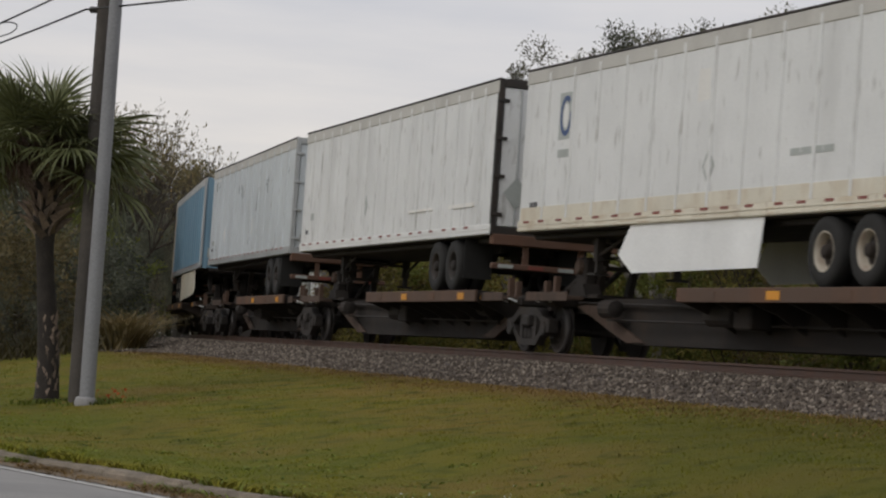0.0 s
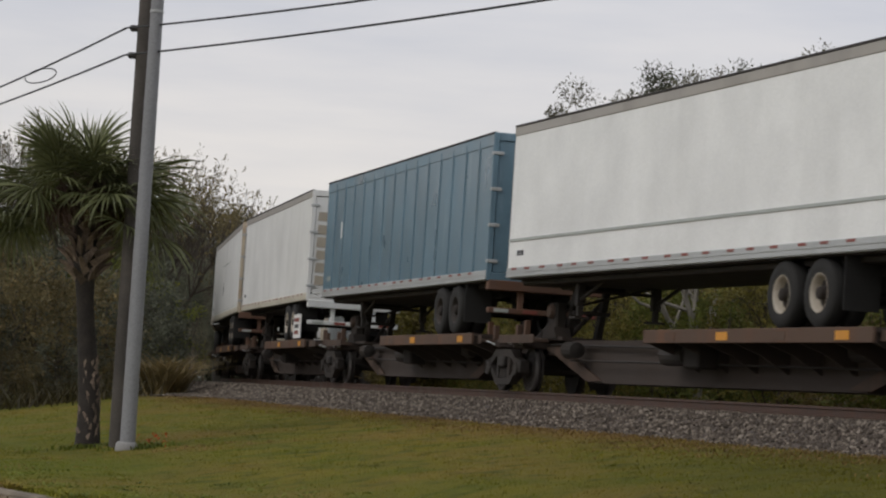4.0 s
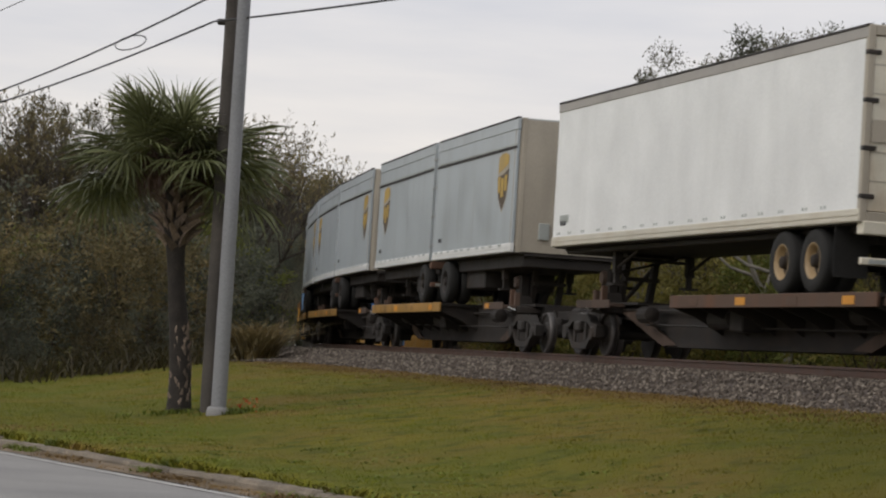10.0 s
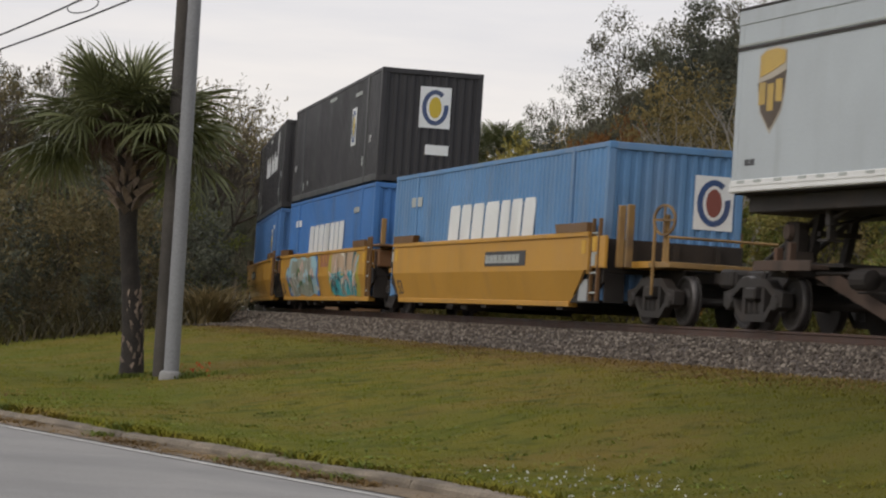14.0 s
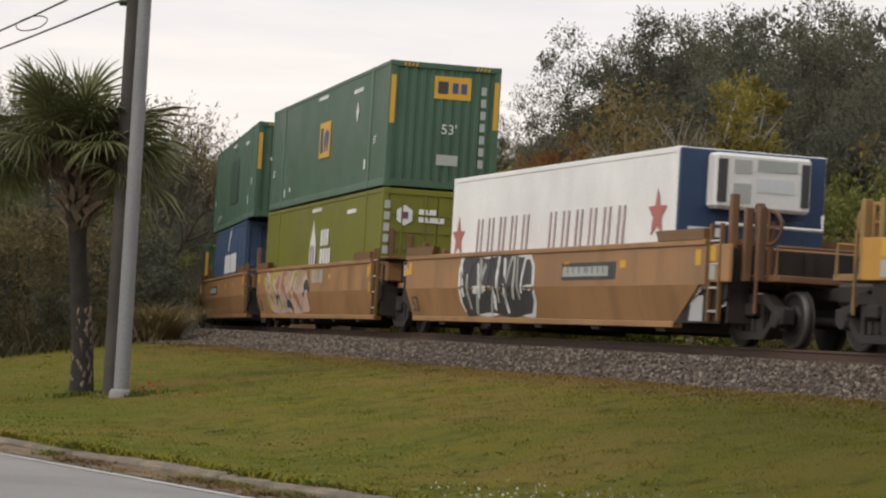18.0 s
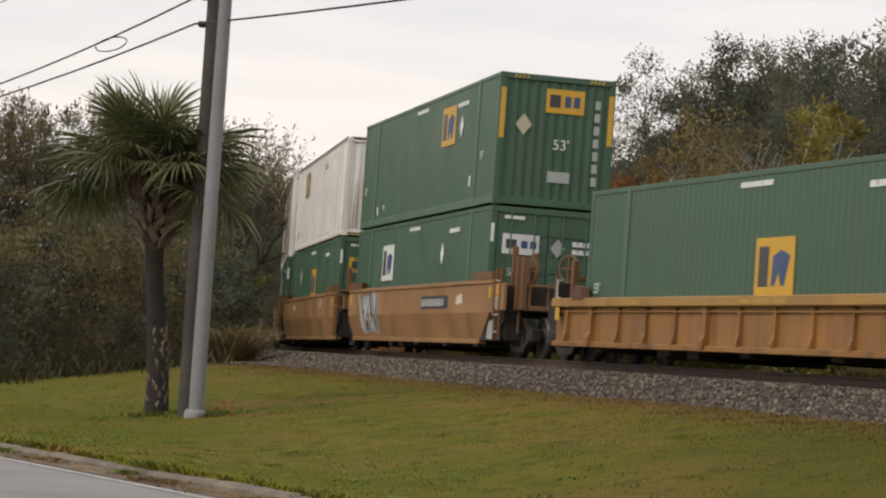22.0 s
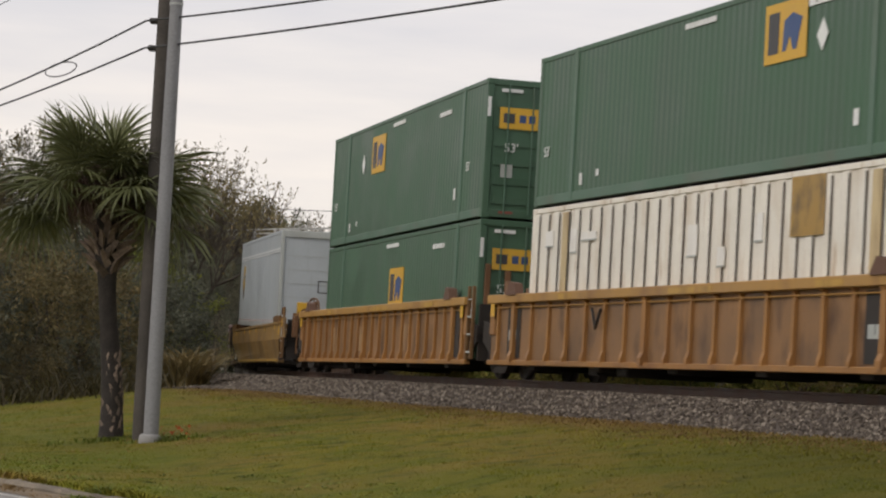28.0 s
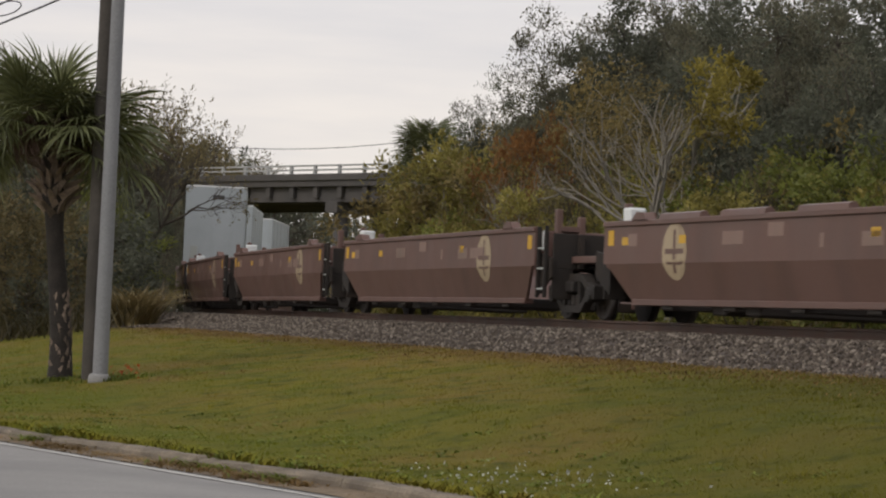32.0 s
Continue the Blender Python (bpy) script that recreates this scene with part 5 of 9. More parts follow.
def container(front, back, z0, mat, label, height=2.89, front_end="wall", pitch=0.24, depth=0.011, posts=True, rail=None, group="containers on the train", skip_size=False):
    """A freight container lying along the train; front_end: 'wall' or 'doors' towards the front."""
    L = back - front
    h, w, top = L / 2, 1.30, z0 + height
    t = thing("container", label, "container", group)
    for sgn in (-1, 1):
        f = Form()
        corrugated(f, -h + 0.08, h - 0.08, sgn * (w - 0.012), z0 + 0.15, top - 0.08, pitch, depth, sgn)
        part("side_wall", f, mat, t)
        part("bottom_rail", Form().box(-h + 0.05, h - 0.05, min(sgn * w, sgn * (w - 0.08)), max(sgn * w, sgn * (w - 0.08)), z0 + 0.03, z0 + 0.20, 0.01), rail or mat, t)
        part("top_rail", Form().box(-h + 0.05, h - 0.05, min(sgn * w, sgn * (w - 0.06)), max(sgn * w, sgn * (w - 0.06)), top - 0.10, top - 0.004, 0.01), mat, t)
        for x in (-h, h - 0.16):
            part("corner_post", Form().box(x, x + 0.16, min(sgn * (w + 0.002), sgn * (w - 0.14)), max(sgn * (w + 0.002), sgn * (w - 0.14)), z0 + 0.1, top - 0.1, 0.012), mat, t)
            for zz in (z0, top - 0.12):
                part("corner_casting", Form().box(x - 0.004, x + 0.17, min(sgn * (w + 0.005), sgn * (w - 0.16)), max(sgn * (w + 0.005), sgn * (w - 0.16)), zz, zz + 0.12, 0.012), mat, t)
        if posts and L > 15:
            for x in (-6.1, 6.1):
                part("lift_post", Form().box(x - 0.09, x + 0.09, min(sgn * (w + 0.012), sgn * (w - 0.1)), max(sgn * (w + 0.012), sgn * (w - 0.1)), z0 + 0.02, top, 0.012), rail or mat, t)
    part("roof", Form().box(-h + 0.05, h - 0.05, -w + 0.05, w - 0.05, top - 0.05, top - 0.02), mat, t)
    part("floor_pan", Form().box(-h + 0.1, h - 0.1, -w + 0.08, w - 0.08, z0 + 0.05, z0 + 0.14), "steel", t)
    for x, kind in ((h, front_end), (-h, "doors" if front_end == "wall" else "wall")):
        s = 1 if x > 0 else -1
        for za, zb in ((z0 + 0.02, z0 + 0.18), (top - 0.14, top - 0.005)):
            part("end_beam", Form().box(min(x, x - s * 0.1), max(x, x - s * 0.1), -w + 0.1, w - 0.1, za, zb, 0.01), mat, t)
        if kind == "wall":
            f = Form()
            corrugated_end(f, x - s * 0.03, -w + 0.12, w - 0.12, z0 + 0.16, top - 0.12, 11, s * 0.03)
            part("end_wall", f, mat, t)
        else:
            for y0, y1 in ((-w + 0.15, -0.01), (0.01, w - 0.15)):
                d = part("door", Form().box(min(x - s * 0.08, x - s * 0.03), max(x - s * 0.08, x - s * 0.03), y0, y1, z0 + 0.18, top - 0.14), mat, t)
                for k in range(6):
                    z = z0 + 0.30 + k * (height - 0.5) / 6
                    part("door_rib", Form().prism([(y0 + 0.05, z), (y1 - 0.05, z), (y1 - 0.09, z + 0.14), (y0 + 0.09, z + 0.14)], "x", min(x - s * 0.03, x - s * 0.005), max(x - s * 0.03, x - s * 0.005)), mat, d)
                for k in (0.27, 0.73):
                    yy = y0 + k * (y1 - y0)
                    part("lock_rod", Form().tube([(x + s * 0.01, yy, z0 + 0.1), (x + s * 0.01, yy, top - 0.1)], 0.017, 6), "railgreen" if mat == "boxgreen" else mat, d)
    if L > 15 and not skip_size:
        written(t, "53'", h - 1.55, z0 + 1.05, 0.27, -w, "mark")
        written(t, "53'", -h + 0.45, z0 + 0.95, 0.27, -w, "mark")
    rides(t, (front + back) / 2)
    return t


def code_bars(t, h, z0, mat="mark"):
    """Rows of identification writing as bars, near the ends of the road side."""
    bars(t, h - 4.2, z0 + 2.42, [0.22, 0.3, 0.3, 0.12], 0.10, -1.30, mat, gap=0.05)
    bars(t, -0.9, z0 + 2.62, [0.3, 0.16, 0.34, 0.4], 0.09, -1.30, mat, gap=0.03)
    bars(t, h - 2.55, z0 + 0.50, [0.16], 0.24, -1.30, mat)
    bars(t, -h + 2.45, z0 + 0.30, [0.14], 0.22, -1.30, mat)
    bars(t, -h + 3.3, z0 + 0.42, [0.14], 0.12, -1.30, mat)


def yellow_plate(t, x, z, y=-1.30, end=False, plate_mat="yellow", wide=1.5, tall=0.92):
    """The operator's plate: a yellow field with plain dark and blue bars."""
    if end:
        p = end_plate(t, "operator_plate", x, x + wide, z, z + tall, y, plate_mat, "yellow plate with dark bars")
        part("plate_bar", Form().box(y + 0.002, y + 0.012, x + 0.08, x + 0.32, z + 0.12, z + tall - 0.12), "dark", p)
        for k in (0.42, 0.62):
            part("plate_bar", Form().box(y + 0.002, y + 0.012, x + k, x + k + 0.14, z + 0.14, z + tall - 0.14), "logoblue", p)
    else:
        p = plate(t, "operator_plate", x, x + wide, z, z + tall, y, plate_mat, "yellow plate with dark bars")
        part("plate_bar", Form().box(x + 0.14, x + 0.52, y - 0.012, y - 0.002, z + 0.14, z + tall - 0.14), "dark", p)
        q = tall - 0.3
        part("plate_bar", Form().prism([(x + 0.66, z + 0.15), (x + 0.78, z + 0.15), (x + 0.92, z + q * 0.6), (x + 1.04, z + 0.15), (x + 1.16, z + 0.15), (x + 1.34, z + q), (x + 1.0, z + q + 0.1), (x + 0.7, z + q)], "y", y - 0.012, y - 0.002), "logoblue", p)


def nose_marks(t, h, z0, yellow=True, diamond=False, placard="tanplacard"):
    """Marks on a plain end that faces forward: operator plate, size, yellow corner stripes."""
    x = h + 0.004
    if yellow:
        yellow_plate(t, -0.25, z0 + 2.08, x - 0.03, True, wide=0.86, tall=0.52)
    written(t, "53'", -0.05, z0 + 1.28, 0.32, x - 0.03, "mark", True)
    end_plate(t, "notice", -0.12, 0.38, z0 + 0.56, z0 + 0.80, x - 0.03, "dim")
    for y in (-1.27, 1.16):
        end_plate(t, "corner_stripe", y, y + 0.11, z0 + 1.45, z0 + 2.55, x, "yellow", "yellow corner stripe")
    for k in range(7):
        end_plate(t, "writing_bar", 0.86, 0.98, z0 + 0.55 + k * 0.28, z0 + 0.74 + k * 0.28, x - 0.03, "dim")
    if diamond:
        end_shape(t, "placard", DIAMOND, -0.72, z0 + 1.78, x - 0.03, placard, size=0.92)
    f = Form()
    for y in (-1.0, 0.7):
        for k in range(4):
            f.prism([(y + k * 0.09, z0 + 2.78), (y + k * 0.09 + 0.04, z0 + 2.78), (y + k * 0.09 + 0.07, z0 + 2.85), (y + k * 0.09 + 0.03, z0 + 2.85)], "x", x - 0.004, x + 0.004)
    part("hazard_stripe", f, "yellow", t)


LOW, HIGH = 0.38, 3.30


def green_box(front, back, z0, logo_x, label, mat="boxgreen", front_end="wall", diamond_x=None, nose_diamond=False, logo=True, logo_mat="yellow", logo_z=1.3, nose=True):
    t = container(front, back, z0, mat, label, front_end=front_end, rail="railgreen", depth=0.007)
    h = (back - front) / 2
    code_bars(t, h, z0)
    if logo:
        yellow_plate(t, logo_x, z0 + logo_z, plate_mat=logo_mat)
    if diamond_x is not None:
        shape(t, "placard", DIAMOND, diamond_x, z0 + 1.95, -1.30, "mark", size=0.95)
    if front_end == "wall" and not nose:
        end_plate(t, "notice", -0.35, 0.3, z0 + 1.1, z0 + 1.6, h - 0.026, "mark")
        written(t, "53'", 0.4, z0 + 1.1, 0.3, h - 0.026, "mark", True)
    elif front_end == "wall":
        nose_marks(t, h, z0, logo, nose_diamond, "tanplacard" if logo else "mark")
    else:
        yellow_plate(t, -1.02, z0 + 1.86, h - 0.004, True, plate_mat=logo_mat, wide=0.82, tall=0.44)
        end_shape(t, "placard", DIAMOND, 0.22, z0 + 2.05, h - 0.004, "dim", size=0.8)
        bars(t, 0.55, z0 + 2.12, [0.1, 0.1, 0.12, 0.1], 0.1, h - 0.004, "mark", gap=0.03, end=True)
        bars(t, 0.55, z0 + 1.95, [0.12, 0.1, 0.1], 0.1, h - 0.004, "mark", gap=0.03, end=True)
        written(t, "53'", -0.9, z0 + 1.38, 0.26, h, "mark", True)
        bars(t, -1.0, z0 + 2.62, [0.45], 0.07, h - 0.005, "mark", end=True)
        end_plate(t, "notice", -0.95, -0.7, z0 + 0.85, z0 + 1.12, h - 0.004, "dim")
        bars(t, 0.15, z0 + 0.95, [0.6], 0.10, h - 0.004, "mark", end=True)
        f = Form()
        for y in (-0.95, -0.2, 0.4):
            f.box(h - 0.002, h + 0.006, y, y + 0.3, z0 + 0.10, z0 + 0.15)
        part("reflective_tape", f, "red", t)
        end_plate(t, "pale_strip", -1.29, -1.22, z0 + 2.1, z0 + 2.5, h + 0.004, "mark")
    return t


M["patchgreen"] = paint("darker_green_repaint", (0.026, 0.062, 0.038), rough=0.6)
M["palerib"] = paint("pale_grey_green_rib", (0.17, 0.21, 0.19))
M["tanplacard"] = paint("tan_placard", (0.50, 0.45, 0.34))
M["railgreen"] = paint("pale_green_rail", (0.085, 0.155, 0.110), stain_amount=0.4)


def block_word(t, x, z, widths, tall, y=-1.30, mat="mark", lean=0.0, tops=(), gap=0.1):
    """A brand word as a row of plain leaning blocks."""
    for i, ww in enumerate(widths):
        a, b, n = x, x + ww * 0.95, 0.1 * ww

        def at(u, v):
            return u + lean * v, z + tall * v

        low, high = 0.0, tops[i] if tops else 1.0
        out = [at(a + n, low), at(b - n, low), at(b, low + 0.1), at(b, high - 0.1), at(b - n, high), at(a + n, high), at(a, high - 0.1), at(a, low + 0.1)]
        part("brand_block", Form().prism(out, "y", y - 0.008, y + 0.004), mat, t, "plain pale block of a brand word" if i == 0 else "")
        x += ww + gap


# single blue box in the first well
t = container(-88.2, -71.6, LOW, "lightblue", "faded blue corrugated container with white brand blocks", depth=0.028, pitch=0.28)
block_word(t, -3.0, LOW + 1.2, [0.9, 0.85, 0.92, 1.1, 0.7, 0.8, 0.85], 0.82, lean=0.12)
bars(t, -6.6, LOW + 2.1, [1.0], 0.22, -1.30, "dim")
ring_logo(t, 0.75, LOW + 1.9, 8.27, 0.9, end=True, core="red")
# black over bright blue
t = container(-69.0, -52.5, LOW, "brightblue", "bright blue corrugated container with white brand blocks", depth=0.028, pitch=0.28)
block_word(t, -3.5, LOW + 1.2, [0.9, 0.85, 0.92, 1.1, 0.7, 0.8, 0.85], 0.85, lean=0.12)
bars(t, -6.7, LOW + 2.1, [0.12, 0.16, 0.2, 0.16, 0.2, 0.16], 0.2, -1.30, "mark", gap=0.04)
bars(t, 4.9, LOW + 2.2, [0.9], 0.14, -1.30, "dim")
ring_logo(t, 0.75, LOW + 1.75, 8.22, 0.9, end=True, core="red")
t = container(-69.0, -52.5, HIGH, "black", "black corrugated container with a ring emblem plate", rail="blackrail")
M_RING = dict(core="gold", ring="logoblue")
ring_logo(t, 3.95, HIGH + 1.63, -1.30, 0.92, **M_RING)
ring_logo(t, 0.1, HIGH + 1.95, 8.22, 0.95, end=True, **M_RING)
end_plate(t, "notice", -0.1, 0.5, HIGH + 0.75, HIGH + 1.0, 8.22, "mark")
code_bars(t, 8.2, HIGH, "dim")
# black over blue
t = container(-49.1, -32.9, LOW, "midblue", "blue corrugated container with a ring emblem plate", depth=0.028, pitch=0.28)
ring_logo(t, 3.65, LOW + 1.82, -1.30, 0.9, **M_RING)
bars(t, 4.3, LOW + 2.3, [0.7], 0.14, -1.30, "mark")
t = container(-49.1, -32.9, HIGH, "black", "black corrugated container with pale brand blocks", rail="blackrail")
block_word(t, -2.6, HIGH + 1.42, [0.34, 0.13, 0.3, 0.2, 0.13, 0.3, 0.28], 0.72, mat="mark", tops=(1, 1, 0.68, 0.68, 0.9, 1, 0.68), gap=0.12)
block_word(t, 0.55, HIGH + 1.42, [0.32, 0.28, 0.24, 0.2], 0.72, mat="mark", tops=(1, 0.68, 0.68, 0.85), gap=0.12)
block_word(t, 2.35, HIGH + 1.42, [0.36, 0.28, 0.28, 0.24, 0.2], 0.72, mat="mark", tops=(1, 0.68, 0.68, 0.68, 0.85), gap=0.12)
shape(t, "emblem", [(0, 0), (0.35, 0.0), (0.42, 0.45), (0.2, 0.75), (0.05, 0.4)], 4.0, HIGH + 2.0, -1.30, "mark")
end_shape(t, "placard", DIAMOND, -0.45, HIGH + 2.2, 8.08, "mark", size=1.1)
bars(t, 0.0, HIGH + 1.85, [0.22], 0.26, 8.077, "mark", end=True)
bars(t, 0.0, HIGH + 1.45, [0.22], 0.26, 8.077, "mark", end=True)
code_bars(t, 8.1, HIGH, "dim")
bars(t, 0.6, HIGH + 1.1, [0.5], 0.12, 8.07, "mark", end=True)

# refrigerated white trailer body with its cooling unit ahead
t = container(-23.7, -11.5, 0.46, "bright", "smooth white refrigerated container with a cooling unit", height=2.72, pitch=2.0, depth=0.004, posts=False, skip_size=True, group="containers on the train")
h = 6.1
part("front_cap", Form().box(h - 0.02, h + 0.05, -1.28, 1.28, 1.3, 3.16, 0.02), "reefer", t, "dark blue insulated front")
u = part("cooling_unit", Form().box(h + 0.05, h + 0.42, -0.82, 0.86, 2.2, 3.1, 0.05), "white", t, "white cooling unit with vents")
for y0, y1, z0_, z1_, mm in ((-0.78, -0.62, 2.3, 3.0, "dark"), (0.68, 0.82, 2.3, 3.0, "dark"), (-0.5, -0.2, 2.78, 3.0, "dim"), (-0.1, 0.6, 2.84, 3.02, "dim"), (-0.1, 0.55, 2.5, 2.72, "paleblue"), (-0.5, -0.2, 2.3, 2.62, "dim")):
    part("vent", Form().box(h + 0.42, h + 0.432, y0, y1, z0_, z1_), mm, u)
part("notice", Form().box(h + 0.05, h + 0.06, -1.1, -0.5, 1.75, 1.9), "mark", t)
part("hatch", Form().box(h + 0.05, h + 0.09, -0.4, 0.9, 1.4, 2.1, 0.02), "reefer", t)
part("guard_bar", Form().tube([(h + 0.5, -0.8, 1.95), (h + 0.5, 1.05, 1.95), (h + 0.5, 1.05, 2.2)], 0.03, 6), "mark", u)
for x0, count in ((-4.4, 5), (-0.05, 6)):
    for k in range(count):
        for off, lean in ((0.0, 0.06), (0.26, 0.06)):
            x = x0 + 0.70 * k + off
            shape(t, "brand_stroke", [(0, 0), (0.075, 0), (0.075 + lean, 0.70), (lean, 0.70)], x, 1.60, -1.30, "brandrose")

STAR = [(0.42 * (1 if i % 2 == 0 else 0.42) * math.sin(math.pi * i / 5), 0.42 * (1 if i % 2 == 0 else 0.42) * math.cos(math.pi * i / 5)) for i in range(10)]
shape(t, "star", STAR, -5.6, 1.95, -1.30, "redstar")
shape(t, "star", STAR, 5.3, 2.1, -1.30, "redstar")

# green over lime, green over navy
t = container(-5.7, 10.5, LOW, "lime", "lime green container with a white tower emblem", front_end="doors")
h = 8.1
shape(t, "tower_emblem", [(-0.5, 0), (0.5, 0), (0.5, 1.0), (0.32, 1.25), (0.1, 1.55), (0.0, 1.75), (-0.1, 1.55), (-0.32, 1.25), (-0.5, 1.0)], -0.6, LOW + 1.0, -1.30, "mark", size=0.8)
shape(t, "tower_bar", [(-0.3, 0.1), (-0.1, 0.1), (-0.1, 0.95), (-0.3, 0.95)], -0.6, LOW + 1.0, -1.306, "purple", size=0.8)
shape(t, "tower_bar", [(0.1, 0.1), (0.3, 0.1), (0.3, 0.95), (0.1, 0.95)], -0.6, LOW + 1.0, -1.306, "purple", size=0.8)
block_word(t, 0.5, LOW + 1.72, [0.3, 0.26, 0.28], 0.42)
block_word(t, 0.5, LOW + 1.25, [0.3, 0.24, 0.3, 0.26], 0.40)
code_bars(t, h, LOW)
end_shape(t, "emblem", [(0.21 * math.sin(a), 0.24 * math.cos(a)) for a in np.linspace(0, 2 * math.pi, 6, endpoint=False)], -0.78, LOW + 2.28, h - 0.004, "mark")
end_plate(t, "emblem_bar", -0.86, -0.70, LOW + 2.2, LOW + 2.36, h + 0.004, "purple")
bars(t, -0.45, LOW + 2.32, [0.2, 0.16], 0.12, h - 0.004, "mark", end=True)
bars(t, -0.45, LOW + 2.14, [0.22, 0.2, 0.1], 0.12, h - 0.004, "mark", end=True)
f = Form()
for k in range(8):
    f.box(h - 0.002, h + 0.006, -1.26, -1.13, LOW + 0.6 + k * 0.26, LOW + 0.78 + k * 0.26)
    f.box(h - 0.002, h + 0.006, 1.14, 1.26, LOW + 0.9 + k * 0.2, LOW + 1.02 + k * 0.2)
part("writing_bar", f, "dim", t)
green_box(-5.7, 10.5, HIGH, -0.5, "dark green container with a yellow operator plate", diamond_x=4.45, logo_z=1.08)
t = container(16.2, 28.3, LOW, "darknavy", "dark navy corrugated container with white brand blocks", posts=False, front_end="doors")
block_word(t, -1.6, LOW + 1.35, [0.6, 0.75, 0.6], 0.62)
block_word(t, 0.75, LOW + 1.35, [0.6, 0.6, 0.75], 0.62)
shape(t, "emblem", [(-0.5, 0), (-0.3, 0.35), (0.1, 0.6), (0.6, 0.75), (0.5, 0.5), (0.0, 0.35), (-0.3, 0.0)], 0.0, LOW + 2.1, -1.30, "mark")
t = green_box(14.0, 30.2, HIGH, 0, "dark green container with a patched dark panel", logo=False, nose_diamond=True)
plate(t, "repainted_panel", -1.2, 1.8, HIGH + 0.72, HIGH + 2.15, -1.30, "patchgreen", "darker repainted panel", out=0.004)
end_plate(t, "notice", 0.2, 0.8, HIGH + 0.52, HIGH + 0.86, 8.08, "mark")
green_box(38.2, 54.4, 0.33, -0.1, "green container alone in a ribbed well car", diamond_x=4.77, nose_diamond=True, logo_z=0.86)
# green pair, then white boxes over green
green_box(61.5, 77.7, LOW, -4.3, "green container with doors ahead and a white plate", front_end="doors", diamond_x=3.2, logo_mat="mark", logo_z=1.44)
green_box(61.5, 77.7, HIGH, 2.25, "dark green container with a yellow plate on top", diamond_x=4.4, nose_diamond=True, logo_z=1.6)


def white_box(front, back, z0, plate_x, label, plate_z=1.75):
    t = container(front, back, z0, "aged", label, pitch=0.46, depth=0.03, posts=False, rail="aged", skip_size=True)
    h = (back - front) / 2
    plate(t, "worn_plate", plate_x, plate_x + 1.4, z0 + plate_z, z0 + plate_z + 0.82, -1.30, "wornplate", "worn brown and yellow operator plate")
    bars(t, plate_x + 0.25, z0 + plate_z + 0.1, [0.22, 0.3], 0.55, -1.304, "tan", gap=0.2)
    end_plate(t, "worn_plate", 0.5, 1.1, z0 + 1.95, z0 + 2.4, h - 0.02, "wornplate")
    end_plate(t, "red_mark", 0.15, 0.4, z0 + 1.2, z0 + 1.32, h - 0.02, "red")
    r = random.Random(int(front))
    for k in range(7):
        w, low, high = r.uniform(0.006, 0.016), r.uniform(-1.3, -0.9), r.uniform(-0.6, 0.4)
        yc = r.choice((-1.22, -0.95, -0.6, -0.1, 0.5, 1.0)) + r.uniform(-0.12, 0.12)
        out = [(-w, low), (w, low - 0.06), (w * 0.8, (low + high) / 2), (w * 0.2, high), (-w * 0.6, high - 0.15)]
        end_shape(t, "rust_streak", out, yc, z0 + 1.5, h + 0.001 if abs(yc) > 1.12 else h - 0.022, "ruststain", out=0.003)
    seam = Form()
    for k in range(int((2 * h - 0.6) / 0.46)):
        x = -h + 0.32 + k * 0.46
        seam.box(x, x + r.uniform(0.010, 0.022), -1.297, -1.289, z0 + 0.2, z0 + 2.78)
    part("panel_seam", seam, "tan", t, "dirt-filled vertical panel seams")
    part("roof_edge", Form().box(-h + 0.06, h - 0.06, -1.306, -1.25, z0 + 2.82, z0 + 2.90), "edgebrown", t, "rusty brown roof edge")
    part("roof_edge", Form().box(h - 0.05, h + 0.006, -1.2, 1.2, z0 + 2.82, z0 + 2.90), "edgebrown", t)
    part("rusty_beam", Form().box(h - 0.01, h + 0.006, -1.18, 1.18, z0 + 0.03, z0 + 0.11), "ruststain", t, "rusty bottom beam of the end wall")
    for yc, w, high in ((-0.60, 0.035, 0.1), (-0.54, 0.05, 0.55), (-0.47, 0.03, 0.25), (-0.40, 0.022, -0.3), (-0.68, 0.02, -0.5), (-0.30, 0.02, -0.8), (-1.0, 0.03, -0.6)):
        end_shape(t, "rust_streak", [(-w, -1.3), (w, -1.3), (w * 0.9, -0.7), (w * 0.3, high), (-w * 0.2, high), (-w * 0.8, -0.8)], yc, z0 + 1.5, h - 0.004, "rustfaint" if yc < -0.6 or yc > -0.46 else "ruststain", out=0.003)
    shape(t, "rust_run", [(0, 0), (0.14, 0), (0.13, 1.3), (0.07, 2.3), (0.03, 2.2), (0.02, 1.0)], h - 2.1, z0 + 0.2, -1.304, "rustfaint", out=0.003)
    part("rusty_sill", Form().box(-h + 0.2, h - 0.2, -1.303, -1.29, z0 + 0.02, z0 + 0.06), "ruststain", t)
    for k in range(6):
        x, w, high = r.uniform(-h + 0.3, h - 0.3), r.uniform(0.08, 0.3), r.uniform(0.03, 0.09)
        shape(t, "rust_patch", [(-w, 0), (w, 0), (w * 0.7, high * 0.5), (w * 0.1, high), (-w * 0.5, high * 0.6)], x, z0 + 0.2, -1.298, "ruststain", out=0.003)
    for x in (-h + 0.02, h - 0.10):
        shape(t, "rust_run", [(0, 0), (0.09, 0), (0.08, 1.1), (0.03, 1.7), (0.0, 0.9)], x, z0 + 0.15, -1.304, "ruststain", out=0.003)
    bars(t, 1.5, z0 + 2.35, [0.12, 0.12, 0.12, 0.16, 0.12], 0.14, -1.30, "dim", gap=0.06)
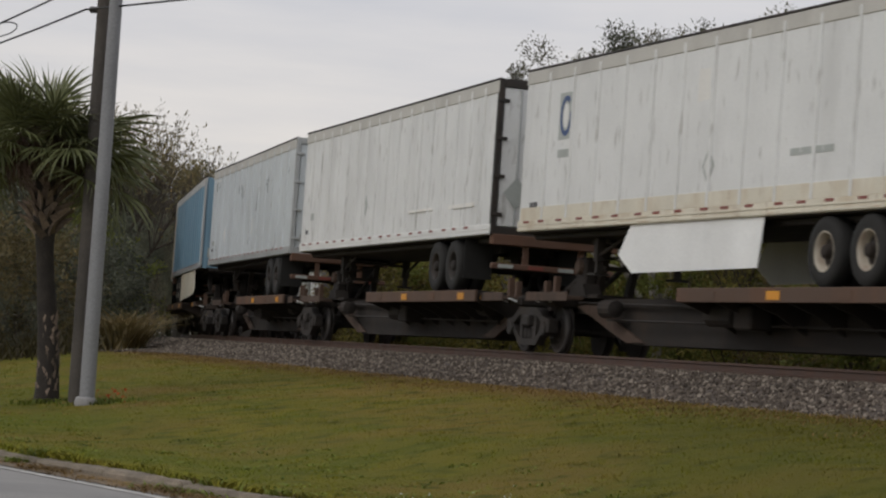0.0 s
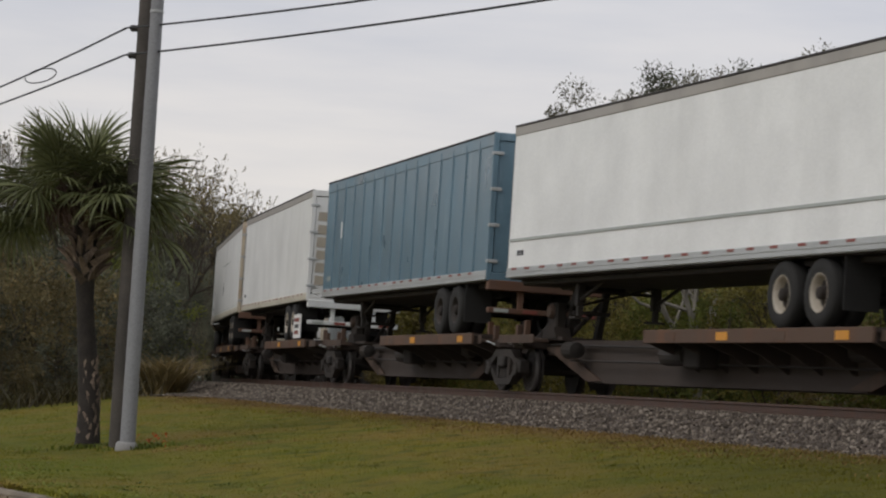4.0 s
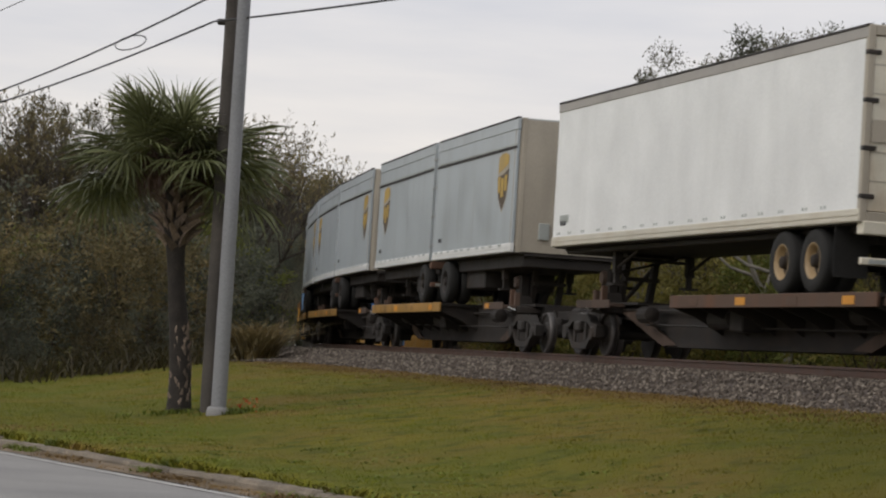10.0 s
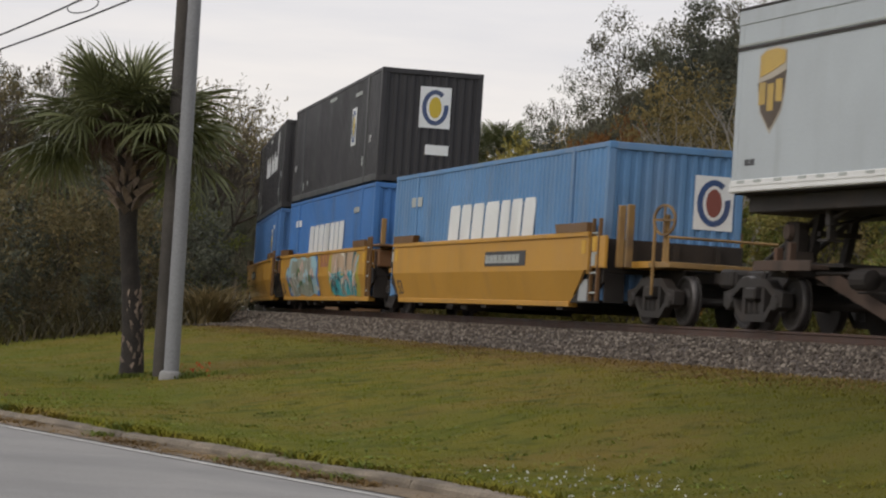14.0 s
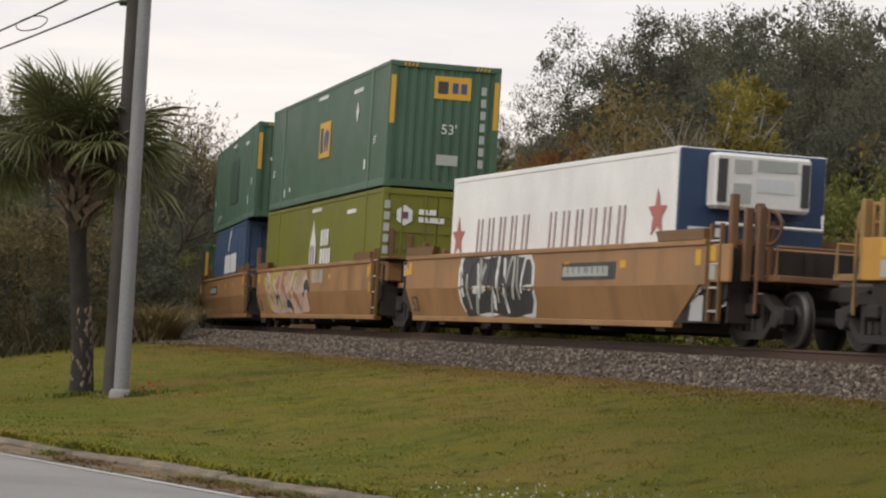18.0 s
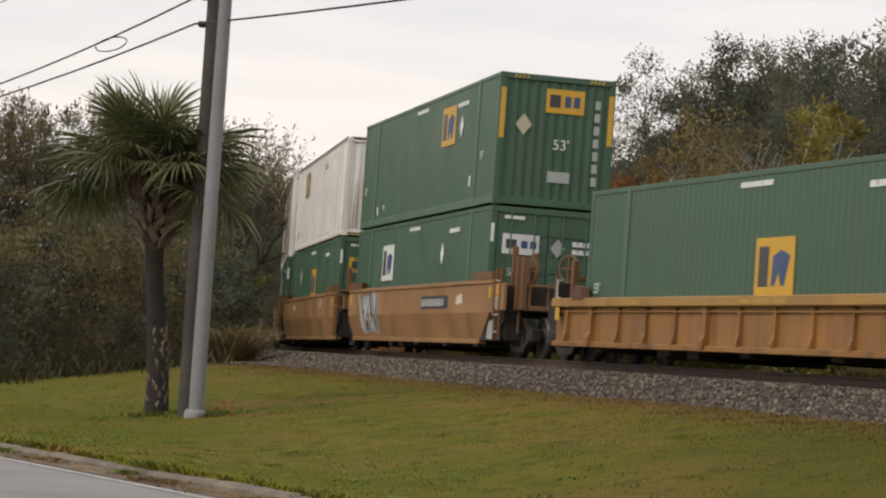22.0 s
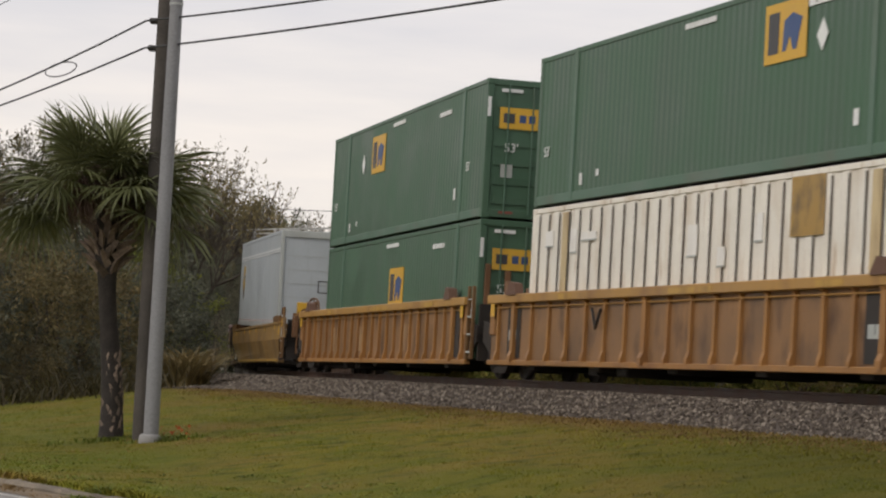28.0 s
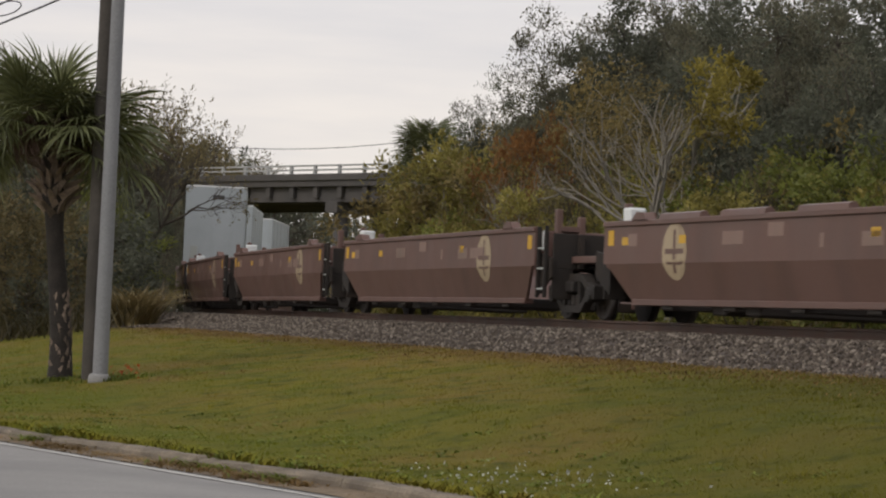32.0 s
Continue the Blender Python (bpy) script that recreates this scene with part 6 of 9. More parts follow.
    bars(t, -h + 1.5, z0 + 0.42, [0.12], 0.26, -1.30, "dark")
    return t


green_box(81.3, 97.5, LOW, -0.4, "green container with doors ahead, diamond placard", front_end="doors", diamond_x=-4.2, logo_z=1.2)
white_box(81.3, 97.5, HIGH, -4.75, "rust-stained white ribbed container on top")
green_box(100.9, 117.1, LOW, -3.4, "green container with doors ahead and yellow plate", front_end="doors", diamond_x=-4.2, logo_z=1.54)
white_box(100.9, 117.1, HIGH, -4.75, "rust-stained white ribbed container with a worn plate")
t = green_box(124.8, 141.0, LOW, 0, "faded green container with paler ribs", mat="oldgreen", logo=False, diamond_x=None, nose=False)
plate(t, "notice", 8.0, 8.06, LOW + 1.2, LOW + 1.7, -1.30, "mark")
for k in range(6):
    plate(t, "pale_rib", -3.4 + k * 0.42, -3.2 + k * 0.42, LOW + 1.05, LOW + 2.1, -1.30, "palerib", out=0.01)
green_box(124.8, 141.0, HIGH, -3.0, "dark green container with doors ahead on top", front_end="doors", diamond_x=-4.0, logo_z=1.64)
t = container(144.6, 160.8, LOW, "grimywhite", "white ribbed container with a worn yellow plate", pitch=0.55, depth=0.022, posts=False, front_end="doors", rail="rustwhite", skip_size=True)
plate(t, "worn_plate", 3.6, 4.75, LOW + 1.9, LOW + 2.8, -1.30, "wornplate", "worn brown and yellow operator plate")
seam = Form()
for k in range(28):
    seam.box(-7.74 + k * 0.55, -7.69 + k * 0.55, -1.297, -1.287, LOW + 0.2, LOW + 2.75)
part("panel_seam", seam, "darkseam", t, "dark vertical panel seams")
for xx in (-6.4, 6.25):
    plate(t, "cream_post", xx, xx + 0.3, LOW + 0.15, LOW + 2.75, -1.30, "creampost", "cream post with rust stains", out=0.006)
for xx, zz, ww, hh in ((-7.3, 2.15, 0.42, 0.28), (-5.95, 2.0, 0.34, 0.42), (-5.4, 2.2, 0.8, 0.14), (-0.35, 1.75, 0.4, 0.5), (-0.35, 0.7, 0.4, 0.5), (0.9, 1.55, 0.3, 0.3), (2.3, 1.9, 0.3, 0.42)):
    plate(t, "repair_patch", xx, xx + ww, LOW + zz, LOW + zz + hh, -1.30, "aged", out=0.006)
    plate(t, "patch_edge", xx, xx + ww, LOW + zz - 0.03, LOW + zz, -1.30, "dim", out=0.008)
shape(t, "rust_stain", [(0, 0), (0.3, 0.05), (0.34, 0.35), (0.2, 0.5), (0.05, 0.42), (-0.04, 0.2)], -1.0, LOW + 0.2, -1.30, "creampost", out=0.008)
shape(t, "rust_stain", [(0, 0), (0.22, 0.0), (0.24, 0.6), (0.16, 1.5), (0.06, 1.1), (0.02, 0.5)], 7.75, LOW + 0.2, -1.30, "rustwhite", out=0.008)
part("end_cover", Form().box(8.085, 8.105, -1.2, -0.1, LOW + 0.3, LOW + 2.7), "cream", t)
green_box(144.6, 160.8, HIGH, 2.35, "dark green container with a side diamond placard", diamond_x=4.4, nose_diamond=True, logo_z=1.68)
green_box(164.3, 180.5, LOW, -0.4, "green container with doors ahead and low plate", front_end="doors", logo_z=1.2)
green_box(164.3, 180.5, HIGH, -3.2, "dark green container, doors ahead, yellow plate", front_end="doors", diamond_x=-4.2, logo_z=1.63)


# ---- well cars ----
TOP_W, BOT_W, WY = 1.62, 0.30, 1.47          # heights over the rail, half width


def ladder(parent, x, z0, z1, y=-WY - 0.03, mat="flapbrown", rung="dim"):
    f = Form().box(x - 0.23, x - 0.17, y - 0.02, y + 0.05, z0, z1, 0.008).box(x + 0.17, x + 0.23, y - 0.02, y + 0.05, z0, z1, 0.008)
    lad = part("ladder", f, mat, parent, "brown step ladder with round rungs")
    n = int((z1 - z0) / 0.36)
    for i in range(n):
        part("rung", Form().tube([(x - 0.2, y, z0 + 0.15 + i * 0.36), (x + 0.2, y, z0 + 0.15 + i * 0.36)], 0.02, 5), rung, lad)


def skin(z):
    """Where the bent side sheet lies at a height."""
    return -WY if z >= 0.92 else -(WY - 0.17 * (0.92 - z) / 0.62)


def painted(parent, name, columns, mat, layer, label=""):
    """Paint on the side sheet: columns of (x, low, high), drawn over the bend."""
    f, n = Form(), 7
    vs = []
    for x, lo, hi, lean in columns:
        for k in range(n):
            z = lo + (hi - lo) * k / (n - 1)
            vs.append((x + lean * (z - lo), skin(z) - 0.003 - 0.0012 * layer, z))
    f.add(vs, [(i * n + k, (i + 1) * n + k, (i + 1) * n + k + 1, i * n + k + 1) for i in range(len(columns) - 1) for k in range(n - 1)])
    return part(name, f, mat, parent, label)


def wild_fill(parent, x0, x1, z0, z1, mat, seed, layer, label=""):
    """A sprayed field with a wavy outline."""
    r = random.Random(seed)
    n = max(8, int((x1 - x0) / 0.22))
    p, q = r.uniform(0, 6), r.uniform(0, 6)
    cols = []
    for i in range(n + 1):
        u = i / n
        edge = min(1.0, 9 * min(u, 1 - u) + 0.6)
        mid = (z0 + z1) / 2
        hi = mid + (z1 - mid) * edge * (0.93 + 0.07 * math.sin(9 * u * (x1 - x0) / 3 + p))
        lo = mid - (mid - z0) * edge * (0.93 + 0.07 * math.sin(7 * u * (x1 - x0) / 3 + q))
        cols.append((x0 + (x1 - x0) * u, lo, min(hi, TOP_W - 0.1), 0.0))
    return painted(parent, "graffiti", cols, mat, layer, label)


def wild_stroke(parent, x, z, reach, width, mat, seed, layer, curl=1.0):
    """One curved stroke of spray paint."""
    r = random.Random(seed)
    a = r.uniform(1.1, 2.1)
    turn = r.choice((-1, 1)) * r.uniform(0.25, 0.5) * curl
    pts = [(x, z)]
    for k in range(8):
        a += turn * (1 if k < 4 else r.choice((-0.6, 1.0)))
        px, pz = pts[-1]
        pts.append((px + reach / 8 * math.cos(a), min(max(pz + reach / 8 * math.sin(a), 0.38), TOP_W - 0.14)))
    f, vs = Form(), []
    for k, (px, pz) in enumerate(pts):
        qx, qz = pts[min(k + 1, 8)]
        ox, oz = pts[max(k - 1, 0)]
        d = math.hypot(qx - ox, qz - oz) or 1
        w = width * (0.55 + 0.45 * math.sin(math.pi * k / 8) if curl > 0.5 else 1.0)
        for s in (-0.5, 0.5):
            zz = min(max(pz + s * w * (qx - ox) / d, 0.36), TOP_W - 0.1)
            vs.append((px - s * w * (qz - oz) / d, skin(zz) - 0.003 - 0.0012 * layer, zz))
    f.add(vs, [(2 * k, 2 * k + 1, 2 * k + 3, 2 * k + 2) for k in range(8)])
    return part("graffiti_stroke", f, mat, parent)


def mural(parent, x0, x1, z0, z1, fills, strokes, count, seed, wide=0.16, curl=1.0, edge=""):
    """Spray paint: wavy fields, then many curved strokes over them, with an edge of another colour if one is named."""
    r = random.Random(seed)
    base = None
    x0, x1 = x0 - WELL["shift"], x1 - WELL["shift"]
    for k, (a, b, lo, hi, mat) in enumerate(fills):
        ob = wild_fill(parent, x0 + (x1 - x0) * a, x0 + (x1 - x0) * b, z0 + (z1 - z0) * lo, z0 + (z1 - z0) * hi, mat, seed + k, 1 + k, "overlapping fields of spray paint" if k == 0 else "")
        base = base or ob
    for k in range(count):
        u = (k + r.random()) / count
        at = (x0 + (x1 - x0) * (0.05 + 0.86 * u), z0 + (z1 - z0) * r.uniform(0.02, 0.45), r.uniform(0.7, 1.25))
        w = wide * r.uniform(0.6, 1.3)
        if edge:
            wild_stroke(base, *at, w + 0.09, edge, seed * 50 + k, 2 + len(fills) + 2 * (k % 3), curl)
        wild_stroke(base, *at, w, strokes[k % len(strokes)], seed * 50 + k, 3 + len(fills) + 2 * (k % 3), curl)


def well_side(parent, half, front_cut, back_cut, mat, y=-1):
    """Bent sheet side: upright above, leaning in below; the lower corners are cut back over the trucks."""
    bend, low_y = 0.92, WY - 0.17
    s = y
    up = Form().box(-half, half, min(s * WY, s * (WY - 0.05)), max(s * WY, s * (WY - 0.05)), bend, TOP_W - 0.02)
    part("side_panel", up, mat, parent)
    a, b = -half + back_cut, half - front_cut
    x0, x1 = -half + back_cut * 0.15, half - front_cut * 0.15
    f = Form()
    f.add([(x0, s * WY, bend), (x1, s * WY, bend), (b, s * low_y, BOT_W), (a, s * low_y, BOT_W), (x0, s * (WY - 0.05), bend), (x1, s * (WY - 0.05), bend), (b, s * (low_y - 0.05), BOT_W), (a, s * (low_y - 0.05), BOT_W)],
          [(0, 1, 2, 3), (4, 5, 6, 7), (0, 1, 5, 4), (1, 2, 6, 5), (2, 3, 7, 6), (3, 0, 4, 7)])
    part("lower_panel", f, mat, parent)
    part("bottom_chord", Form().box(a, b, min(s * (low_y + 0.03), s * (low_y - 0.15)), max(s * (low_y + 0.03), s * (low_y - 0.15)), BOT_W - 0.05, BOT_W + 0.05, 0.01), mat, parent)
    part("top_chord", Form().box(-half, half, min(s * (WY + 0.035), s * (WY - 0.09)), max(s * (WY + 0.035), s * (WY - 0.09)), TOP_W - 0.09, TOP_W, 0.012), mat, parent)


def ribbed_side(parent, half, mat, y=-1, ribs=15, cut=0.0):
    s = y
    # recessed web: rust, with shade between the orange ribs in its colour
    part("web_sheet", Form().box(-half, half, min(s * (WY - 0.10), s * (WY - 0.13)), max(s * (WY - 0.10), s * (WY - 0.13)), BOT_W, TOP_W - 0.1), "webrust" if mat in ("wellorange", "wellrust") else mat, parent)
    part("top_chord", Form().box(-half, half, min(s * (WY + 0.03), s * (WY - 0.16)), max(s * (WY + 0.03), s * (WY - 0.16)), TOP_W - 0.15, TOP_W + 0.02, 0.015), "chord" if mat in ("wellorange", "wellorange2") else mat, parent)
    part("bottom_chord", Form().box(-half, half, min(s * (WY - 0.02), s * (WY - 0.16)), max(s * (WY - 0.02), s * (WY - 0.16)), BOT_W - 0.04, BOT_W + 0.06, 0.012), mat, parent)
    rib = shared(Form().prism([(0, TOP_W - 0.14), (0, BOT_W + 0.05), (s * 0.10, BOT_W + 0.05), (s * 0.10, BOT_W + 0.12), (s * 0.055, BOT_W + 0.25), (s * 0.055, TOP_W - 0.2), (s * 0.11, TOP_W - 0.14)], "x", -0.05, 0.05), "rib", mat)
    wide = shared(Form().prism([(0, TOP_W - 0.14), (0, BOT_W + 0.02), (s * 0.13, BOT_W + 0.02), (s * 0.13, BOT_W + 0.14), (s * 0.085, BOT_W + 0.24), (s * 0.085, TOP_W - 0.2), (s * 0.12, TOP_W - 0.14)], "x", -0.085, 0.085), "rib", mat)
    for i in range(ribs):
        part("rib", wide if i in (1, ribs // 2 - 1, ribs - 2) else rib, None, parent, at=pose(-half + (i + 0.5) * 2 * half / ribs, s * (WY - 0.10), 0))
    if s < 0:
        part("hand_rod", Form().tube([(-half + 0.2, -WY + 0.055, TOP_W - 0.235), (half - 0.2, -WY + 0.055, TOP_W - 0.235)], 0.014, 5), "chord", parent)
        for u, ln in ((-0.55, 0.7), (0.02, 1.1), (0.16, 0.5), (0.62, 0.9)):
            plate(parent, "yellow_patch", half * u, half * u + ln, TOP_W - 0.125, TOP_W - 0.03, -WY - 0.03, "patchyellow")


WELL = {"shift": 0.0}          # how far the middle of the newest well lies behind the middle of its paint


def well_unit(front, back, trucks, mat, label, style="smooth", fc=0.3, bc=0.45, ends=(False, False), plates=(), squares=(), guides="flap", ribs=15, number53=False, low_ends=False):
    """One well between two trucks. front and back: the ends of its side sheets along the train; ends: whether a coupler follows there."""
    middle = (front + back) / 2
    front -= 0.1 if ends[0] else 0.35 if style == "brown" else 0.95
    back -= 0.0 if ends[1] or style == "ribbed" else 0.9 if style == "brown" else 1.5
    c = (front + back) / 2
    WELL["shift"] = 0.0 if style == "ribbed" else middle - c
    d = WELL["shift"]
    plates = [(x - d, w) for x, w in plates]
    squares = [x - d for x in squares]
    half = (back - front) / 2
    t = thing("well_car", label, "well car", "well cars of the train")
    rough_end = mat if style == "brown" else "wellmix" if mat == "wellyellow" else "endmix"
    for s in (-1, 1):
        if style == "ribbed":
            ribbed_side(t, half, mat, s, ribs)
        else:
            well_side(t, half, fc if ends[0] or style == "brown" else 0.06, bc if ends[1] or style == "brown" else 0.14, mat, s)
    for i in range(5):
        x = -half + 2.2 + i * (2 * half - 4.4) / 4
        part("cross_beam", Form().box(x - 0.2, x + 0.2, -WY + 0.18, WY - 0.18, 0.18, 0.36, 0.02), "steel", t)
    part("drain_bracket", Form().box(-half * 0.45, -half * 0.45 + 0.5, -1.2, 1.2, 0.12, 0.28, 0.03).box(-half * 0.35 + 0.5, -half * 0.35 + 1.0, -1.2, 1.2, 0.12, 0.28, 0.03), "steel", t)
    for k, (end, truck, coupled) in enumerate(((1, trucks[0], ends[0]), (-1, trucks[1], ends[1]))):
        x = end * half
        tx = c - truck
        reach = tx - end * 0.05
        lo, hi = min(x, reach), max(x, reach)
        e = part("end_platform", Form().box(lo, hi, -0.95, 0.95, 0.98, 1.10, 0.01).box(min(x, x - end * 0.3), max(x, x - end * 0.3), -WY + 0.05, WY - 0.05, 0.85, TOP_W - 0.06, 0.02), mat, t)
        part("draft_sill", Form().box(min(x - end * 0.4, tx), max(x - end * 0.4, tx), -0.32, 0.32, 0.66, 0.99, 0.03), "steel", e)
        for y in (-1.05, -0.62):
            part("guide_post", Form().box(x + end * 0.02 - 0.07, x + end * 0.02 + 0.07, y - 0.06, y + 0.06, 1.0, (1.7 if low_ends else 1.95 if style == "brown" or end < 0 else 2.35) - (0 if y < -1 else 0.12), 0.015), rough_end, e)
        part("guide_cap", Form().box(x + end * 0.02 - 0.06, x + end * 0.02 + 0.06, -1.05, -0.62, 1.55, 1.65, 0.01), rough_end, e)
        # dark panel added to give the shaded look over the truck
        gx = sorted((x - end * 0.02, x + end * 0.6))
        part("end_gusset", Form().prism([(gx[0], 0.72 if end < 0 else 0.42), (gx[1], 0.42 if end < 0 else 0.72), (gx[1], 1.05), (gx[0], 1.15)], "y", -1.35, -1.31), "shadesteel", e, "dark panel added over the truck for the shade there")
        if guides == "flap":
            a, b = sorted((x - end * 0.05, x - end * 1.95))
            out = [(a, TOP_W), (b, TOP_W), (b + 0.12 * (1 if end < 0 else 0), TOP_W + 0.17), (a - 0.12 * (1 if end > 0 else 0), TOP_W + 0.17)]
            part("guide_flap", Form().prism(out, "y", -WY - 0.04, -WY + 0.10), "flapbrown", t, "sloped container guide on the rim")
            part("guide_flap", Form().prism(out, "y", WY - 0.10, WY + 0.04), "flapbrown", t)
        else:
            xx = x - end * 1.5
            up = 0.13 if style == "brown" else 0.26
            part("guide_lug", Form().prism([(xx - 0.3, TOP_W), (xx + 0.3, TOP_W), (xx + 0.18, TOP_W + up * 0.85), (xx - 0.1, TOP_W + up)], "y", -WY - 0.06, -WY + 0.12), "spine" if style == "ribbed" else mat, t)
            part("guide_lug", Form().prism([(xx - 0.3, TOP_W), (xx + 0.3, TOP_W), (xx + 0.18, TOP_W + up * 0.85), (xx - 0.1, TOP_W + up)], "y", WY - 0.12, WY + 0.06), mat, t)
        if end > 0:
            ladder(e, x + 0.24, 0.36, 1.86 if style != "brown" else 1.62, -WY + 0.05, *(("shadesteel", "dim") if style == "brown" else ()))
        part("grab_iron", Form().tube([(x + end * 0.12, -1.28, 1.2), (x + end * 0.12, -1.36, 1.2), (x + end * 0.12, -1.36, 1.55), (x + end * 0.12, -1.28, 1.55)], 0.015, 5), "mark", e)
        part("brake_hose", Form().tube([(x + end * 0.3, -0.5, 0.9), (x + end * 0.7, -0.55, 0.62), (x + end * 1.1, -0.5, 0.85)], 0.03, 6), "rubber", e)
        part("yellow_tag", Form().box(x - end * 0.30 - 0.11, x - end * 0.30 + 0.11, -WY - 0.008, -WY + 0.004, TOP_W - 0.40, TOP_W - 0.15), "yellow", t)
        near = half + (0.48 if end > 0 else 0.30)
        lo, hi = sorted((end * near, end * (near + 0.06)))
        # dark sheets and bars added where only shade fills the car's end
        shade_back = part("end_bulkhead", Form().box(lo, hi, -1.30, 1.30, 0.88, 1.5, 0.01), "shadesteel", t, "dark sheet standing in for the shade at the well's end")
        for yy in (-1.11, 1.11):
            part("lower_bulkhead", Form().box(lo, hi, yy - 0.19, yy + 0.19, 0.34, 0.88, 0.01), "shadesteel", shade_back)
        if style == "smooth" and not coupled:
            if end < 0:
                box = part("end_box", Form().box(x - 0.62, x - 0.02, -1.38, -1.02, 1.06, 1.52, 0.02), "shadesteel", e, "dark box over the truck with a pale plate")
                part("pale_plate", Form().box(x - 0.50, x - 0.22, -1.392, -1.38, 1.2, 1.44), "galv", box)
                part("yellow_tag", Form().box(x - 0.16, x - 0.02, -1.392, -1.38, 1.1, 1.5), "yellow", box)
                part("step_bracket", Form().box(x - 0.30, x - 0.03, -1.34, -1.28, 0.62, 1.06, 0.01), "steel", e)
            else:
                part("end_beam", Form().box(x + 0.03, x + 0.75, -1.26, -0.9, 1.12, 1.56, 0.03), "wellrust", e, "rusty end beam over the truck")
                part("cross_shelf", Form().box(x + 0.02, x + 1.1, -1.32, -0.7, 1.62, 1.68, 0.01), "flapbrown", e)
                for zz in (0.86, 1.3):
                    part("yellow_tag", Form().box(x - 0.13, x - 0.02, -WY - 0.008, -WY + 0.004, zz, zz + 0.24), "yellow", t)
        for yy in (-0.8, 0.0, 0.8):
            part("stiffener", Form().box(min(end * (near + 0.06), end * (near + 0.14)), max(end * (near + 0.06), end * (near + 0.14)), yy - 0.05, yy + 0.05, 0.90, 1.46), "shadesteel", shade_back)
        if coupled and style == "smooth":
            a, b = sorted((x + end * 0.03, x + end * 0.8))
            ep = part("end_panel", Form().box(a, b, -1.42, -1.36, 0.96, 1.54, 0.01), mat, e, "end panel over the truck")
            part("yellow_tag", Form().box(x + end * 0.16 - 0.12, x + end * 0.16 + 0.12, -1.432, -1.42, 1.28, 1.52), "yellow", ep)
            part("grey_plate", Form().box(x + end * 0.16 - 0.12, x + end * 0.16 + 0.12, -1.432, -1.42, 1.0, 1.24), "dim", ep)
            for k in (0.75, 1.25):
                part("guide_post", Form().box(x + end * k - 0.06, x + end * k + 0.06, -1.18, -1.06, 0.98, 1.6 if low_ends else 2.1, 0.012), rough_end, e)
            a, b = sorted((x - end * 0.85, x - end * 0.3))
            part("pale_step_plate", Form().prism([(a, 0.36), (b, 0.36), (b, 0.76), (a + 0.1, 0.76)], "y", -1.36, -1.35), "galv", e, "pale plate under the cut corner")
            cut = fc if end > 0 else bc
            # dark panel closing the view behind the cut corner
            f = Form().prism([(x - end * (cut - 0.12), 0.33), (x + end * 0.35, 0.33), (x + end * 0.35, 0.95), (x - end * cut * 0.1, 0.95)], "y", -1.345, -1.32)
            part("inner_web", f, "shadesteel", e, "dark panel behind the cut corner")
        if coupled:
            part("coupler", Form().box(min(tx, tx + end * 2.0), max(tx, tx + end * 2.0), -0.12, 0.12, 0.74, 0.94, 0.02).box(min(tx + end * 1.4, tx + end * 1.95), max(tx + end * 1.4, tx + end * 1.95), -0.2, 0.2, 0.68, 1.0, 0.05), "steel", e)
            part("step_frame", Form().box(min(tx, tx + end * 1.1), max(tx, tx + end * 1.1), -1.0, 1.0, 0.98, 1.08, 0.01).tube([(tx + end * 1.0, -1.0, 1.05), (tx + end * 1.0, -1.0, 1.5), (tx + end * 1.0, 1.0, 1.5), (tx + end * 1.0, 1.0, 1.05)], 0.03, 6).tube([(tx + end * 0.4, -1.05, 0.5), (tx + end * 0.4, -1.05, 1.7)], 0.03, 6), rough_end, e)
            bw = part("brake_wheel", Form().turned([(-0.02, 0.24), (-0.02, 0.28), (0.02, 0.28), (0.02, 0.24), (-0.02, 0.24)], sides=18, cap=False).box(-0.25, 0.25, -0.012, 0.012, -0.02, 0.02).box(-0.02, 0.02, -0.012, 0.012, -0.25, 0.25), rough_end, e, at=pose(tx + end * 0.3, -0.85, 1.55 if low_ends else 1.82, 0, 0, 25))
            part("post", Form().box(-0.04, 0.04, 0.03, 0.1, -0.8, 0.1), rough_end, bw)
    for px, pw in plates:
        p = plate(t, "number_panel", px, px + pw, 1.03, 1.33, -WY, "dark", "dark panel with pale bars")
        bars(p, px + 0.06, 1.09, [pw * 0.09] * 4 + [pw * 0.02] + [pw * 0.08] * 4, 0.17, -WY - 0.006, "dim", gap=0.05)
    for sx in squares:
        plate(t, "yellow_square", sx, sx + 0.26, 1.22, 1.35, -WY, "yellow")
    if number53:
        vs, fs, _ = letters("53")
        f = Form()
        f.add([(-half + 0.28 + p[0] * 0.5, skin(0.44 + p[1] * 0.46) - 0.004 - p[2], 0.44 + p[1] * 0.46) for p in vs], fs)
        part("lettering", f, "dark", t)
    rides(t, c)
    return t


M.update(palecyan=paint("pale_cyan_spray_paint", (0.34, 0.52, 0.56)), sagegrey=paint("grey_green_spray_paint", (0.30, 0.31, 0.24), vary=0.3), palegrey=paint("pale_grey_spray_paint", (0.50, 0.49, 0.44)),
         sagegreen=paint("dull_green_spray_paint", (0.11, 0.19, 0.08)), yellowgreen=paint("yellow_green_spray_paint", (0.42, 0.36, 0.06)), spraytan=paint("tan_spray_paint", (0.46, 0.33, 0.22), vary=0.2),
         tealdark=paint("dark_teal_spray_paint", (0.02, 0.11, 0.13)), sprayred=paint("faded_red_spray_paint", (0.42, 0.17, 0.10)), spraygrey=paint("grey_spray_paint", (0.34, 0.33, 0.31), vary=0.2))
